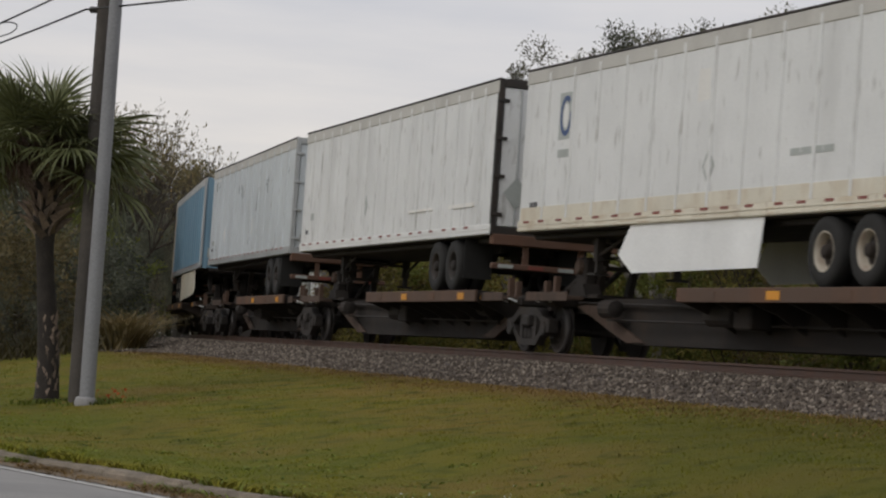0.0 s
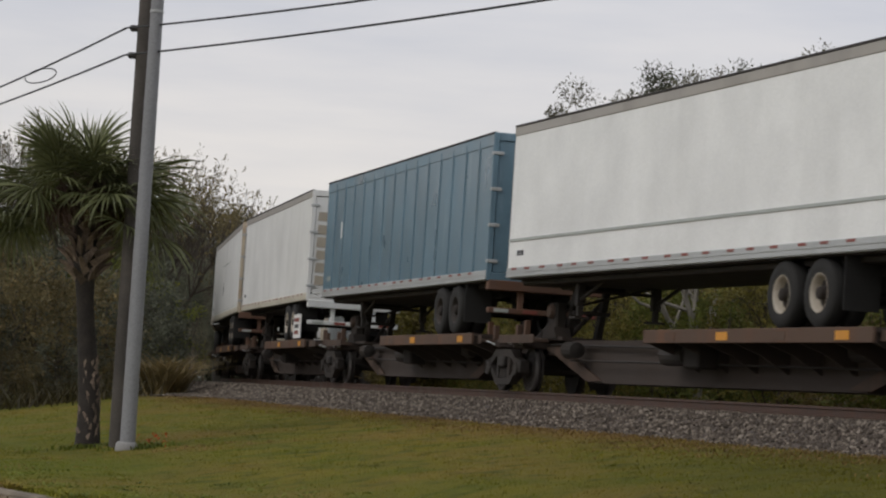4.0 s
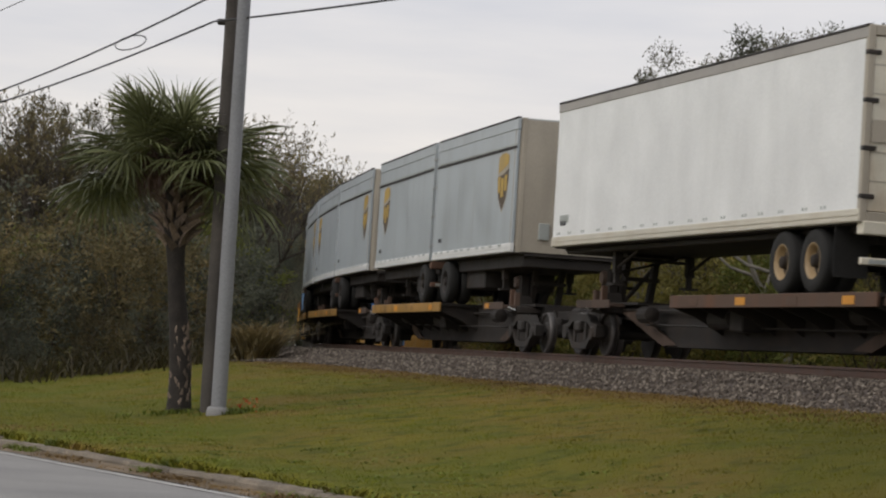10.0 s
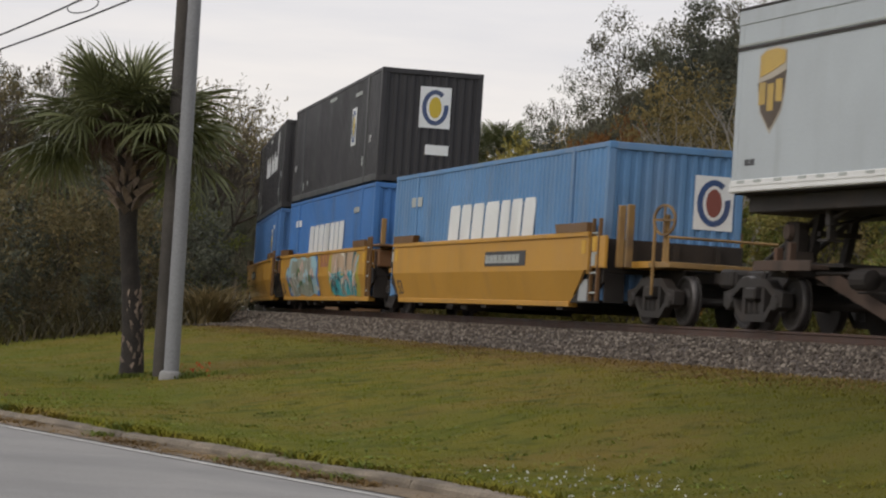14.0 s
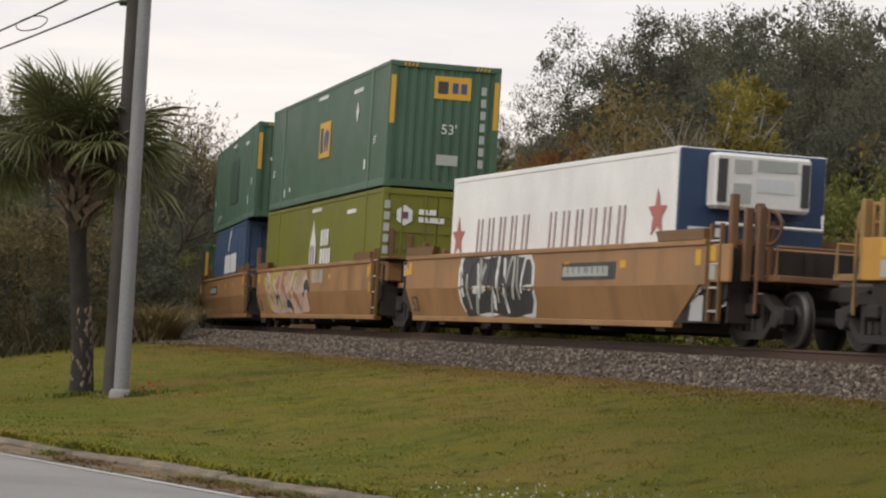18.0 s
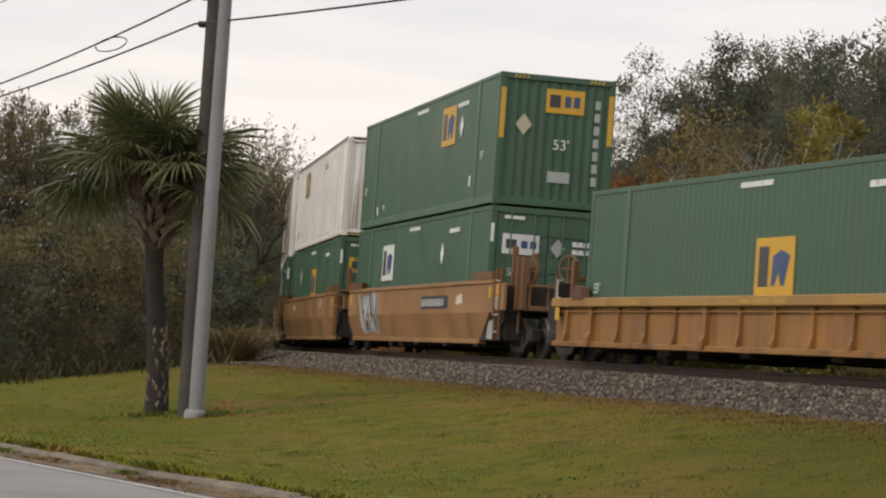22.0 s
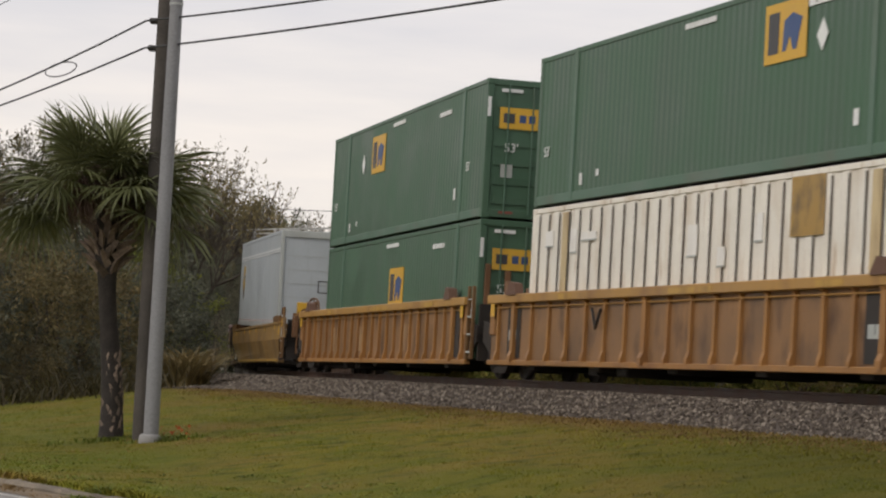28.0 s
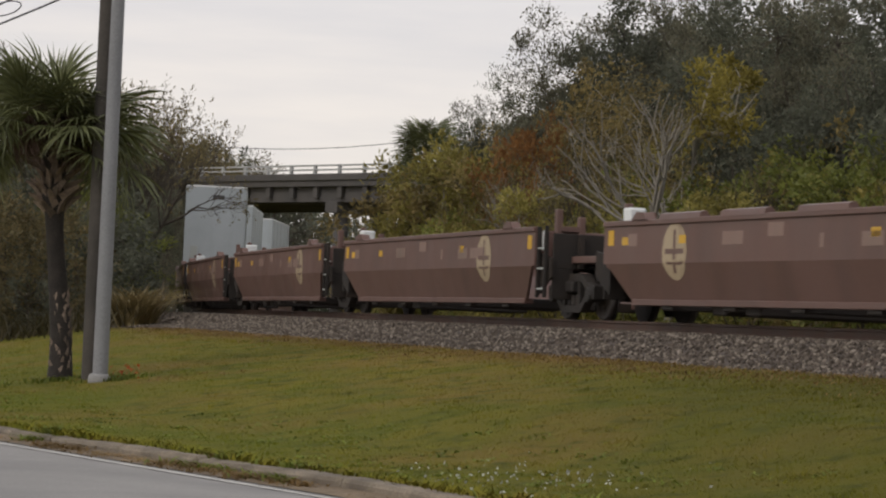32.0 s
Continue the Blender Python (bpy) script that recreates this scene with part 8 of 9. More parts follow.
def tree_forms(seed, height, spread, clumps, leaf, twigs, per_twig, clear=0.3, radius=0.17, sparse=0.0, lean=0.0, clump_r=1.0, up=0.35):
    """Trunk with limbs that reach every clump, and the crown's leaves. Returns (wood, (verts, faces))."""
    rng = np.random.default_rng(seed)
    wood = Form()
    fork = np.array([lean * height * 0.3, 0, height * clear])
    top = np.array([lean * height, rng.uniform(-0.3, 0.3), height * 0.9])
    mid = (fork + top) / 2 + rng.normal(size=3) * 0.25
    wood.tube([(0, 0, -0.25), (0.02, 0, 0.25), tuple(fork * 0.6 + np.array([rng.uniform(-0.1, 0.1), 0, 0])), tuple(fork), tuple(mid), tuple(top)],
              [radius * 1.35, radius, radius * 0.85, radius * 0.75, radius * 0.45, radius * 0.12], 7)
    centre = np.array([lean * height * 0.7, 0, height * (0.5 + clear / 2)])
    half = np.array([spread, spread, height * (1 - clear) * 0.52])
    d = unit(rng.normal(size=(clumps, 3)))
    shell = rng.uniform(0.35, 1.0, (clumps, 1)) ** 0.6
    bumps = 1 + 0.22 * np.sin(3 * np.arctan2(d[:, 1:2], d[:, 0:1]) + seed) + 0.12 * rng.normal(size=(clumps, 1))
    cl = centre + d * half * shell * bumps
    cl[:, 2] = np.clip(cl[:, 2], height * clear * 0.6, height * 1.0)
    limbs = []
    for i in range(7):
        a = 2 * math.pi * i / 7 + rng.uniform(-0.4, 0.4)
        start = fork + (top - fork) * rng.uniform(0.0, 0.55)
        end = centre + np.array([math.cos(a) * spread * 0.6, math.sin(a) * spread * 0.6, rng.uniform(-0.1, 0.35) * height * (1 - clear)])
        knee = start * 0.5 + end * 0.5 + np.array([0, 0, -0.06 * height]) + rng.normal(size=3) * 0.2
        wood.tube([tuple(start), tuple(knee), tuple(end)], [radius * 0.5, radius * 0.36, radius * 0.13], 5)
        limbs += [knee, (knee + end) / 2, end]
    limbs = np.array(limbs + [mid, top])
    for c in cl:
        p = limbs[np.argmin(((limbs - c) ** 2).sum(1))]
        k = (p + c) / 2 + rng.normal(size=3) * 0.15
        tip = c + unit(c - centre) * clump_r * 0.7
        wood.tube([tuple(p), tuple(k), tuple(c), tuple(tip)], [radius * 0.17, radius * 0.12, radius * 0.08, radius * 0.03], 3, cap=False)
    keep = cl[rng.random(clumps) >= sparse]
    return wood, sprays(rng, keep, rng.uniform(0.65, 1.25, len(keep)) * clump_r, twigs, per_twig, leaf, up=up, centre=centre)


def plant_kind(name, label, category, wood, leaves, leaf_mat, wood_mat="bark", group=""):
    """One plant with trunk and crown; its copies share the meshes."""
    t = thing(name, label, category, group)
    part("trunk", wood, wood_mat, t, smooth=True)
    part("crown", quick_mesh("crown", leaves[0], leaves[1], leaf_mat), None, t)
    return t


def polar(az, d):
    a = radians(az)
    return d * math.sin(a), d * math.cos(a)


def set_plant(ob, x, y, size=1.0, turn=0.0, first=None, wide=1.0):
    m = pose(x, y, ground_at(x, y) - 0.05, 0, 0, turn) @ Matrix.Diagonal((size * wide, size * wide, size, 1))
    if first is not None and not first:
        first.append(1)
        ob.matrix_world = m
        return ob
    return copy_thing(ob, m @ Matrix.Diagonal((*(1 / k for k in ob.scale), 1)))


class Stand:
    """A kind of plant: the first call places the original, later ones copies."""

    def __init__(self, ob):
        self.ob, self.used = ob, []
        self.top = max(c[2] for part_ in ob.children for c in part_.bound_box)

    def at(self, x, y, size=1.0, turn=0.0, wide=1.0):
        return set_plant(self.ob, x, y, size, turn, self.used, wide)


# kinds, each ten metres (trees) or four metres (shrubs) high
oaks = []
for seed, mat, lab in ((1, "oakleaf", "dark green live oak with an uneven open crown"), (2, "oakleaf", "tall dark live oak behind the railway"), (3, "paleoak", "grey-green oak with feathery outer twigs")):
    w, lv = tree_forms(seed, 10.0, 3.1, 66, 0.125, 34, 12, clear=0.22, clump_r=1.1, up=0.65)
    oaks.append(Stand(plant_kind("oak_tree", lab, "tree", w, lv, mat, group="trees along the railway")))
w, lv = tree_forms(7, 8.0, 2.6, 56, 0.17, 25, 12, clear=0.1, clump_r=1.1, up=0.5)
round_tree = Stand(plant_kind("broadleaf_tree", "dark rounded broadleaf tree behind the road bridge", "tree", w, lv, "oakleaf", group="trees along the railway"))


def bare_forms(seed, height, radius, depth=5):
    """A leafless tree of forking limbs, with a few leaves left at the ends."""
    rb = random.Random(seed)
    f, tips = Form(), []

    def grow(p, d, length, r, level):
        q = p + d * length * 0.5 + Vector((rb.uniform(-1, 1), rb.uniform(-1, 1), rb.uniform(-1, 1))) * length * 0.07
        e = p + d * length + Vector((0, 0, 0.04 * length))
        f.tube([tuple(p), tuple(q), tuple(e)], [r, r * 0.85, r * 0.66], 6 if level < 2 else 3, cap=False)
        if level >= depth:
            tips.append(tuple(e))
            return
        for i in range(3 if level != 1 else 4):
            turn = Vector((rb.gauss(0, 1), rb.gauss(0, 1), rb.gauss(0.25, 0.7))).normalized()
            n = (d + turn * rb.uniform(0.45, 0.85)).normalized()
            grow(p + (e - p) * rb.uniform(0.6, 1.0), n, length * rb.uniform(0.62, 0.86), r * rb.uniform(0.5, 0.68), level + 1)

    grow(Vector((0, 0, -0.2)), Vector((0.05, 0, 1)).normalized(), height * 0.3, radius, 0)
    rng = np.random.default_rng(seed)
    return f, sprays(rng, np.array(tips), np.full(len(tips), 0.4), 3, 3, 0.15)


bare = []
for seed in (61, 62):
    w, lv = bare_forms(seed, 10.0, 0.17 if seed == 61 else 0.18, 5 if seed == 61 else 4)
    bare.append(Stand(plant_kind("bare_tree", "pale nearly bare tree with a few brown leaves", "tree", w, lv, "brownleaf", "palebark" if seed == 62 else "bark", "trees along the railway")))
shrubs = {}
for seed, mat, lab in ((21, "brownleaf", "dense dark brownish-green shrub beside the lawn"), (22, "greenleaf", "mid-green shrub turning yellow beside the railway"), (23, "autumn", "yellow-green autumn shrub behind the railway"),
                       (24, "olive", "olive-brown autumn shrub with bare twigs"), (25, "orangeleaf", "small tree with orange autumn leaves"), (26, "oakleaf", "dense dark green shrub among the trees"),
                       (27, "autumn", "yellowing autumn shrub with thin stems")):
    dense = seed in (21, 26)
    w, lv = tree_forms(seed, 4.0, 1.7, 34 if dense else 44, 0.135, 20 if dense else 16, 7, clear=0.5 if mat == "orangeleaf" else 0.06, radius=0.05, clump_r=0.68 if dense else 0.62,
                       sparse=0.25 if mat in ("olive", "orangeleaf") else 0.0, up=-0.25 if dense else 0.35)
    shrubs[seed] = Stand(plant_kind("shrub" if seed != 25 else "autumn_tree", lab, "shrub" if seed != 25 else "tree", w, lv, mat, "twig" if seed in (24, 25) else "bark", "shrubs along the railway"))
w, lv = tree_forms(31, 6.5, 0.85, 20, 0.14, 14, 9, clear=0.74, radius=0.11, lean=0.30, clump_r=0.5, sparse=0.1)
yellow_tree = Stand(plant_kind("yellow_leaved_tree", "leaning pale-barked tree with yellow leaves", "tree", w, lv, "yellowleaf", "silverbark", "trees along the railway"))

rnd = random.Random(17)
# behind the track, towards the near end; trees past 11 degrees are unseen, added to close in the light
for i, (az, d, rise) in enumerate([(0.55, 98, 0.094), (1.35, 95, 0.104), (2.75, 90, 0.130), (3.2, 92, 0.118), (3.85, 86, 0.136), (5.0, 84, 0.140), (6.0, 78, 0.141), (6.9, 74, 0.144), (8.2, 70, 0.147),
                                   (9.6, 64, 0.152), (11.5, 60, 0.155), (13.5, 55, 0.16), (16, 50, 0.17), (19, 46, 0.18), (23, 42, 0.19), (28, 38, 0.2)]):
    x, y = polar(az, d)
    kind = oaks[(i + (2 if i < 2 else 0)) % 3]
    kind.at(x, y, (rise * d + 0.5) / kind.top, rnd.uniform(0, 360), 0.78 if i < 3 else 0.85)
for az, d, rise in [(2.6, 116, 0.098), (3.5, 112, 0.118), (4.4, 108, 0.128), (5.3, 104, 0.132), (6.2, 100, 0.135), (7.1, 97, 0.138), (8.0, 94, 0.140), (9.0, 90, 0.143), (10.2, 88, 0.145), (12, 84, 0.15), (14.5, 78, 0.155), (18, 72, 0.16)]:
    x, y = polar(az, d)
    round_tree.at(x, y, (rise * d + 0.5) / round_tree.top, rnd.uniform(0, 360), 0.95)
for az, d, rise, turn in ((0.75, 103, 0.074, 40), (1.55, 102, 0.088, 160), (2.25, 100, 0.098, 280)):
    x, y = polar(az, d)
    round_tree.at(x, y, (rise * d + 0.5) / round_tree.top, turn, 0.9)
# shrubs along the track's far side
s = 2.0
while s < 70:
    for q, kinds, hs in ((-6.3, (22, 23, 22, 27, 24), (0.7, 1.12)), (-8.6, (22, 23, 22, 24, 27), (1.0, 1.32)), (-11.8, (24, 26, 26, 24), (1.2, 1.6))):
        x, y, _ = beside(s + rnd.uniform(-0.8, 0.8), q + rnd.uniform(-0.6, 0.6))
        shrubs[rnd.choice(kinds)].at(x, y, rnd.uniform(*hs), rnd.uniform(0, 360))
    s += 2.7
for s in np.arange(-30, 0, 3.0):
    x, y, _ = beside(s, -8.0 + rnd.uniform(-1, 1))
    shrubs[rnd.choice((22, 24, 26))].at(x, y, rnd.uniform(0.8, 1.4), rnd.uniform(0, 360))
w, lv = tree_forms(41, 9.0, 2.3, 62, 0.16, 15, 8, clear=0.1, radius=0.09, clump_r=0.85, sparse=0.12, up=0.6)
olive_tree = Stand(plant_kind("small_tree", "olive-brown small tree thinning towards winter", "tree", w, lv, "olive", "silverbark", "trees along the railway"))
for az, d, rise in ((3.2, 80, 0.108), (2.5, 79, 0.09), (0.95, 84, 0.078), (3.9, 76, 0.10), (0.2, 88, 0.068), (5.0, 72, 0.085)):
    x, y = polar(az, d)
    olive_tree.at(x, y, (rise * d + 0.7) / olive_tree.top, rnd.uniform(0, 360), 0.95)
for az, d, rise in ((7.4, 66, 0.10), (8.6, 62, 0.10), (9.8, 58, 0.10), (6.5, 70, 0.10), (5.7, 74, 0.095)):
    x, y = polar(az, d)
    round_tree.at(x, y, (rise * d + 0.5) / round_tree.top, rnd.uniform(0, 360), 0.85)
x, y = polar(4.75, 61.5)
yellow_tree.at(x, y, 7.5 / yellow_tree.top, -20, 0.92)
x, y = polar(4.9, 60.3)
bare[1].at(x, y, 6.4 / bare[1].top, 130, 0.85)
x, y = polar(3.0, 67)
bare[0].at(x, y, 5.6 / bare[0].top, 40, 0.7)
x, y = polar(1.9, 73)
bare[1].at(x, y, 5.4 / bare[1].top, 220, 0.7)
x, y = polar(6.6, 57.5)
bare[0].at(x, y, 4.6 / bare[0].top, 300, 0.8)
x, y = polar(1.65, 74)
shrubs[25].at(x, y, 7.2 / shrubs[25].top, 60, 0.52)

# road side of the far curve
for az, d, size, k in ((-16, 72, 1.2, 21), (-14.8, 75, 1.15, 26), (-13.6, 77, 1.05, 21), (-12.4, 78, 1.1, 21), (-11.4, 77, 0.95, 26), (-10.5, 78, 1.05, 21), (-9.6, 79, 1.05, 21), (-8.8, 81, 1.0, 21), (-8.0, 84, 1.05, 26),
                       (-7.5, 87, 1.0, 26), (-15.2, 84, 1.45, 26), (-13.8, 84, 1.5, 22), (-12.6, 86, 1.45, 26), (-11.2, 86, 1.45, 21), (-9.9, 88, 1.5, 26), (-8.9, 90, 1.45, 26), (-8.2, 94, 1.35, 22), (-7.6, 96, 1.1, 26), (-7.25, 97, 0.9, 22),
                       (-12.0, 73, 0.5, 26), (-13.2, 71, 0.45, 26), (-14.3, 70, 0.5, 21), (-10.2, 75, 0.45, 21), (-9.1, 77, 0.5, 26)):
    x, y = polar(az, d)
    shrubs[k].at(x, y, size, rnd.uniform(0, 360), 1.1)
for az, d, rise, k in ((-16.5, 95, 0.10, 1), (-15, 95, 0.10, 0), (-13.6, 97, 0.104, 2), (-12.4, 100, 0.098, 0), (-11.3, 96, 0.102, 2), (-10.4, 98, 0.096, 1), (-9.5, 100, 0.088, 0), (-8.7, 102, 0.080, 2), (-8.0, 104, 0.072, 0), (-7.55, 103, 0.062, 2), (-7.35, 106, 0.052, 0)):
    x, y = polar(az, d)
    oaks[k].at(x, y, (rise * d + 0.5) / oaks[k].top, rnd.uniform(0, 360), 0.75)
for az, d, rise, k in ((-7.1, 122, 0.066, 0), (-6.75, 130, 0.064, 1), (-6.35, 140, 0.062, 2), (-6.0, 150, 0.060, 0), (-6.9, 112, 0.050, 2), (-7.6, 118, 0.07, 1)):
    x, y = polar(az, d)
    oaks[k].at(x, y, (rise * d + 0.5) / oaks[k].top, rnd.uniform(0, 360), 0.6)
for az, d, rise in (((-7.35, 103, 0.092), (-6.95, 106, 0.090), (-6.75, 122, 0.088), (-6.25, 180, 0.085), (-5.45, 190, 0.082), (-4.95, 196, 0.076), (-7.9, 101, 0.092), (-11.9, 92, 0.106), (-10.7, 94, 0.107), (-8.6, 96, 0.095), (-12.8, 93, 0.106))):
    x, y = polar(az, d)
    bare[0].at(x, y, (rise * d + 0.5) / bare[0].top, rnd.uniform(0, 360), 0.75)
for az, d, rise in ((-5.9, 205, 0.072), (-5.35, 205, 0.076), (-4.95, 208, 0.071), (-4.65, 214, 0.066), (-4.3, 222, 0.062), (-3.8, 230, 0.059), (-6.4, 200, 0.066), (-7.2, 200, 0.07), (-8.2, 200, 0.07), (-1.9, 226, 0.042), (-1.3, 215, 0.046), (-0.6, 205, 0.052), (-2.5, 236, 0.036)):
    x, y = polar(az, d)
    round_tree.at(x, y, (rise * d + 0.5) / round_tree.top, rnd.uniform(0, 360), 0.75)


def far_woods():
    """A low dark belt of leaves behind the rows of trees."""
    rng = np.random.default_rng(4)
    n = 900
    s = rng.uniform(-40, 150, n)
    pts = np.array([beside(a, -14.0 - b * 14, 0) for a, b in zip(s, rng.random(n))])
    pts[:, 2] = 1.0 + rng.random(n) * 6.5
    az = rng.uniform(-20, 12, 700)
    d = rng.uniform(225, 300, 700)
    p2 = np.stack([d * np.sin(np.radians(az)), d * np.cos(np.radians(az)), 0.5 + rng.random(700) * 11], 1)
    az = rng.uniform(-20, -9.0, 320)
    d = rng.uniform(92, 112, 320)
    p3 = np.stack([d * np.sin(np.radians(az)), d * np.cos(np.radians(az)), 0.5 + rng.random(320) * 5], 1)
    v, f = sprays(rng, np.concatenate([pts, p3]), np.full(n + 320, 1.5), 9, 5, 0.34)
    tagged(new("undergrowth", quick_mesh("undergrowth", v, f, "oakleaf")), "dark undergrowth behind the trees", "undergrowth", kind="stuff")
    v, f = sprays(rng, p2, np.full(700, 3.0), 12, 5, 0.9)
    tagged(new("far_woods", quick_mesh("far_woods", v, f, "oakleaf")), "dark woods in the distance", "woods", kind="stuff")


far_woods()


# ---- palms ----
def frond_forms(seed, stem, fan, droop, fold, segments=30):
    """A fan leaf along +x: the stalk and the blade of narrow split segments."""
    rng = np.random.default_rng(seed)
    stalk = Form().tube([(0, 0, 0), (stem * 0.5, 0, 0.03), (stem, 0, -0.02 - droop * 0.06)], [0.022, 0.016, 0.010], 5)
    V, F = [], []
    for i in range(segments):
        w = -1 + 2 * i / (segments - 1)
        a = w * radians(128)
        ln = fan * (0.72 + 0.28 * math.cos(a * 0.7)) * rng.uniform(0.86, 1.08)
        root = stem + 0.22 * fan * max(0, math.cos(a)) * rng.uniform(0.6, 1)
        lean = rng.uniform(-0.03, 0.03)
        split = rng.uniform(0.4, 0.7)
        sag = droop * rng.uniform(0.6, 1.5)
        base = len(V)
        for j in range(6):
            u = j / 5
            r = 0.03 + ln * u
            out = r * (1 - 0.25 * sag * u * u)
            x, y = root + out * math.cos(a + lean * u), out * math.sin(a + lean * u)
            z = -droop * 0.06 - fold * abs(math.sin(a)) * r * 0.5 - sag * ln * 0.75 * u ** 2.2 - max(0, u - split) * sag * ln * 0.5
            half = 0.5 * fan * 0.042 * min(1, 0.3 + 2.2 * u) * (1 - max(0, (u - 0.55) / 0.45)) + 0.002
            nx, ny = -math.sin(a), math.cos(a)
            up = half * 0.55 * (1 if i % 2 else -1)
            V += [(x + nx * half, y + ny * half, z + up), (x - nx * half, y - ny * half, z - up)]
        F += [(base + 2 * j, base + 2 * j + 1, base + 2 * j + 3, base + 2 * j + 2) for j in range(5)]
    return stalk, V, F


FRONDS = []
for k, (stem, fan, droop, fold) in enumerate(((0.85, 0.80, 0.06, 0.35), (1.0, 0.80, 0.20, 0.4), (1.05, 0.80, 0.34, 0.5), (0.95, 0.80, 0.52, 0.6), (0.5, 0.55, 1.0, 1.2))):
    stalk, V, F = frond_forms(40 + k, stem, fan, droop, fold)
    sm = stalk.mesh("stalk", True)
    sm.materials.append(M["palmleaf"] if k < 4 else M["palmdead"])
    FRONDS.append((sm, quick_mesh("blade", V, F, "palmleaf" if k < 4 else "palmdead")))


def frond(parent, kind, centre, az, el, roll=0.0, size=1.0):
    m = Matrix.Translation(centre) @ Matrix.Rotation(radians(az), 4, "Z") @ Matrix.Rotation(radians(-el), 4, "Y") @ Matrix.Rotation(radians(roll), 4, "X") @ Matrix.Scale(size, 4)
    st = part("frond", FRONDS[kind][1], None, parent, at=m)
    part("stalk", FRONDS[kind][0], None, st)


def palm():
    p = thing("sabal_palm", "sabal palm with drooping fan leaves and a rough dark trunk", "palm tree")
    x, y = -6.5, 44.0
    p.matrix_world = pose(x, y, ground_at(x, y))
    g = ground_at(x, y)
    spine = lambda h: (lambda z: (-0.35 * (max(z, 0) / 4.0) ** 1.2 + (0.02 * math.sin(2 * z)), 0.03 * math.sin(z), z))(h - g)
    zs = [g + v for v in (-0.2, 0.0, 0.25, 0.7, 1.2, 1.6, 2.0, 2.5, 2.8, 3.1, 3.5, 3.9)]
    rs = [0.24, 0.225, 0.20, 0.185, 0.175, 0.165, 0.15, 0.15, 0.165, 0.20, 0.21, 0.16]
    part("trunk", Form().tube([spine(z) for z in zs], rs, 14), "palmbark", p, smooth=True)
    boot = Form()
    boot.add([(-0.045, 0, 0), (0.045, 0, 0), (0.03, -0.05, 0.13), (-0.03, -0.05, 0.13), (-0.035, 0.03, 0.0), (0.035, 0.03, 0.0), (0.016, -0.105, 0.22), (-0.016, -0.105, 0.22), (0.022, -0.03, 0.16), (-0.022, -0.03, 0.16)],
             [(0, 1, 2, 3), (3, 2, 6, 7), (7, 6, 8, 9), (9, 8, 5, 4), (0, 3, 9, 4), (3, 7, 9), (1, 5, 8, 2), (2, 8, 6), (0, 4, 5, 1)])
    bm_ = boot.mesh("leaf_base")
    bm_.materials.append(M["boot"])
    rb = random.Random(8)
    for lo, hi, n, out in ((g + 0.1, g + 1.4, 80, 0.95), (g + 2.75, g + 3.75, 52, 1.8)):
        for i in range(n):
            z = lo + (hi - lo) * (i + 0.5) / n
            a = i * 137.5 + rb.uniform(-8, 8)
            r = float(np.interp(z, zs, rs)) - 0.012
            c = spine(z)
            d = radians(a)
            m = Matrix.Translation((c[0] + r * math.sin(d), c[1] - r * math.cos(d), c[2])) @ Matrix.Rotation(d, 4, "Z") @ Matrix.Rotation(radians(rb.choice((-1, 1)) * rb.uniform(15, 50) if out > 1 else rb.uniform(-32, 32)), 4, "Y")
            m = m @ Matrix.Rotation(radians(12 if out > 1 else -4), 4, "X") @ Matrix.Diagonal((out * 0.9, out * (1 if out > 1 else 0.22), out * rb.uniform(0.7, 1.0), 1))
            part("leaf_base", bm_, None, p, at=m)
    c = Vector(spine(4.35)) + Vector((0, 0, 0.05))
    for i in range(14):
        heart = Form()
        a, z = i * 2.4, -0.05 + 0.044 * i
        heart.tube([(c.x + 0.10 * math.cos(a), c.y + 0.10 * math.sin(a), c.z + z - 0.25), (c.x + 0.28 * math.cos(a), c.y + 0.28 * math.sin(a), c.z + z), (c.x + 0.36 * math.cos(a), c.y + 0.36 * math.sin(a), c.z + z + 0.15)], [0.06, 0.055, 0.02], 5)
        part("dead_stalk", heart, "palmdead", p, smooth=True)
    top = c + Vector((-0.08, 0, 0.36))
    # upright fans on top, spreading ones round the sides, hanging ones below
    for n, lo, hi, kinds, big, low in ((28, 22, 74, (0, 1, 0, 1), 0.92, 0.16), (18, -2, 30, (1, 2, 2), 1.08, 0.20), (16, -24, 8, (2, 3, 2), 1.10, 0.18)):
        for i in range(n):
            el = lo + (hi - lo) * ((i * 0.618) % 1.0) + rb.uniform(-8, 8)
            az = i * 137.5 + lo + rb.uniform(-22, 22)
            ahead = (az + 270) % 360 - 180
            if lo < 0 and abs(ahead) < (50 if lo < -10 else 22):
                az += 75 if ahead > 0 else -75
            frond(p, kinds[i % len(kinds)], top + Vector((0, 0, -0.10 - low)), az, el, rb.uniform(-40, 40), rb.uniform(0.86, 1.10) * big)
    for i in range(9):                        # shorter fans that hang forward over the dead ones
        frond(p, (1, 2, 3)[i % 3], top + Vector((0, 0, -0.28)), -150 + 13.5 * i + rb.uniform(-8, 8), 2 + 34 * ((i * 0.618) % 1.0), rb.uniform(-25, 25), rb.uniform(0.72, 0.88))
    for i in range(28):
        frond(p, 4, c + Vector((0, 0, 0.22)), i * 83 + rb.uniform(-15, 15), rb.uniform(-20, 50), rb.uniform(-80, 80), rb.uniform(0.6, 0.95))


palm()


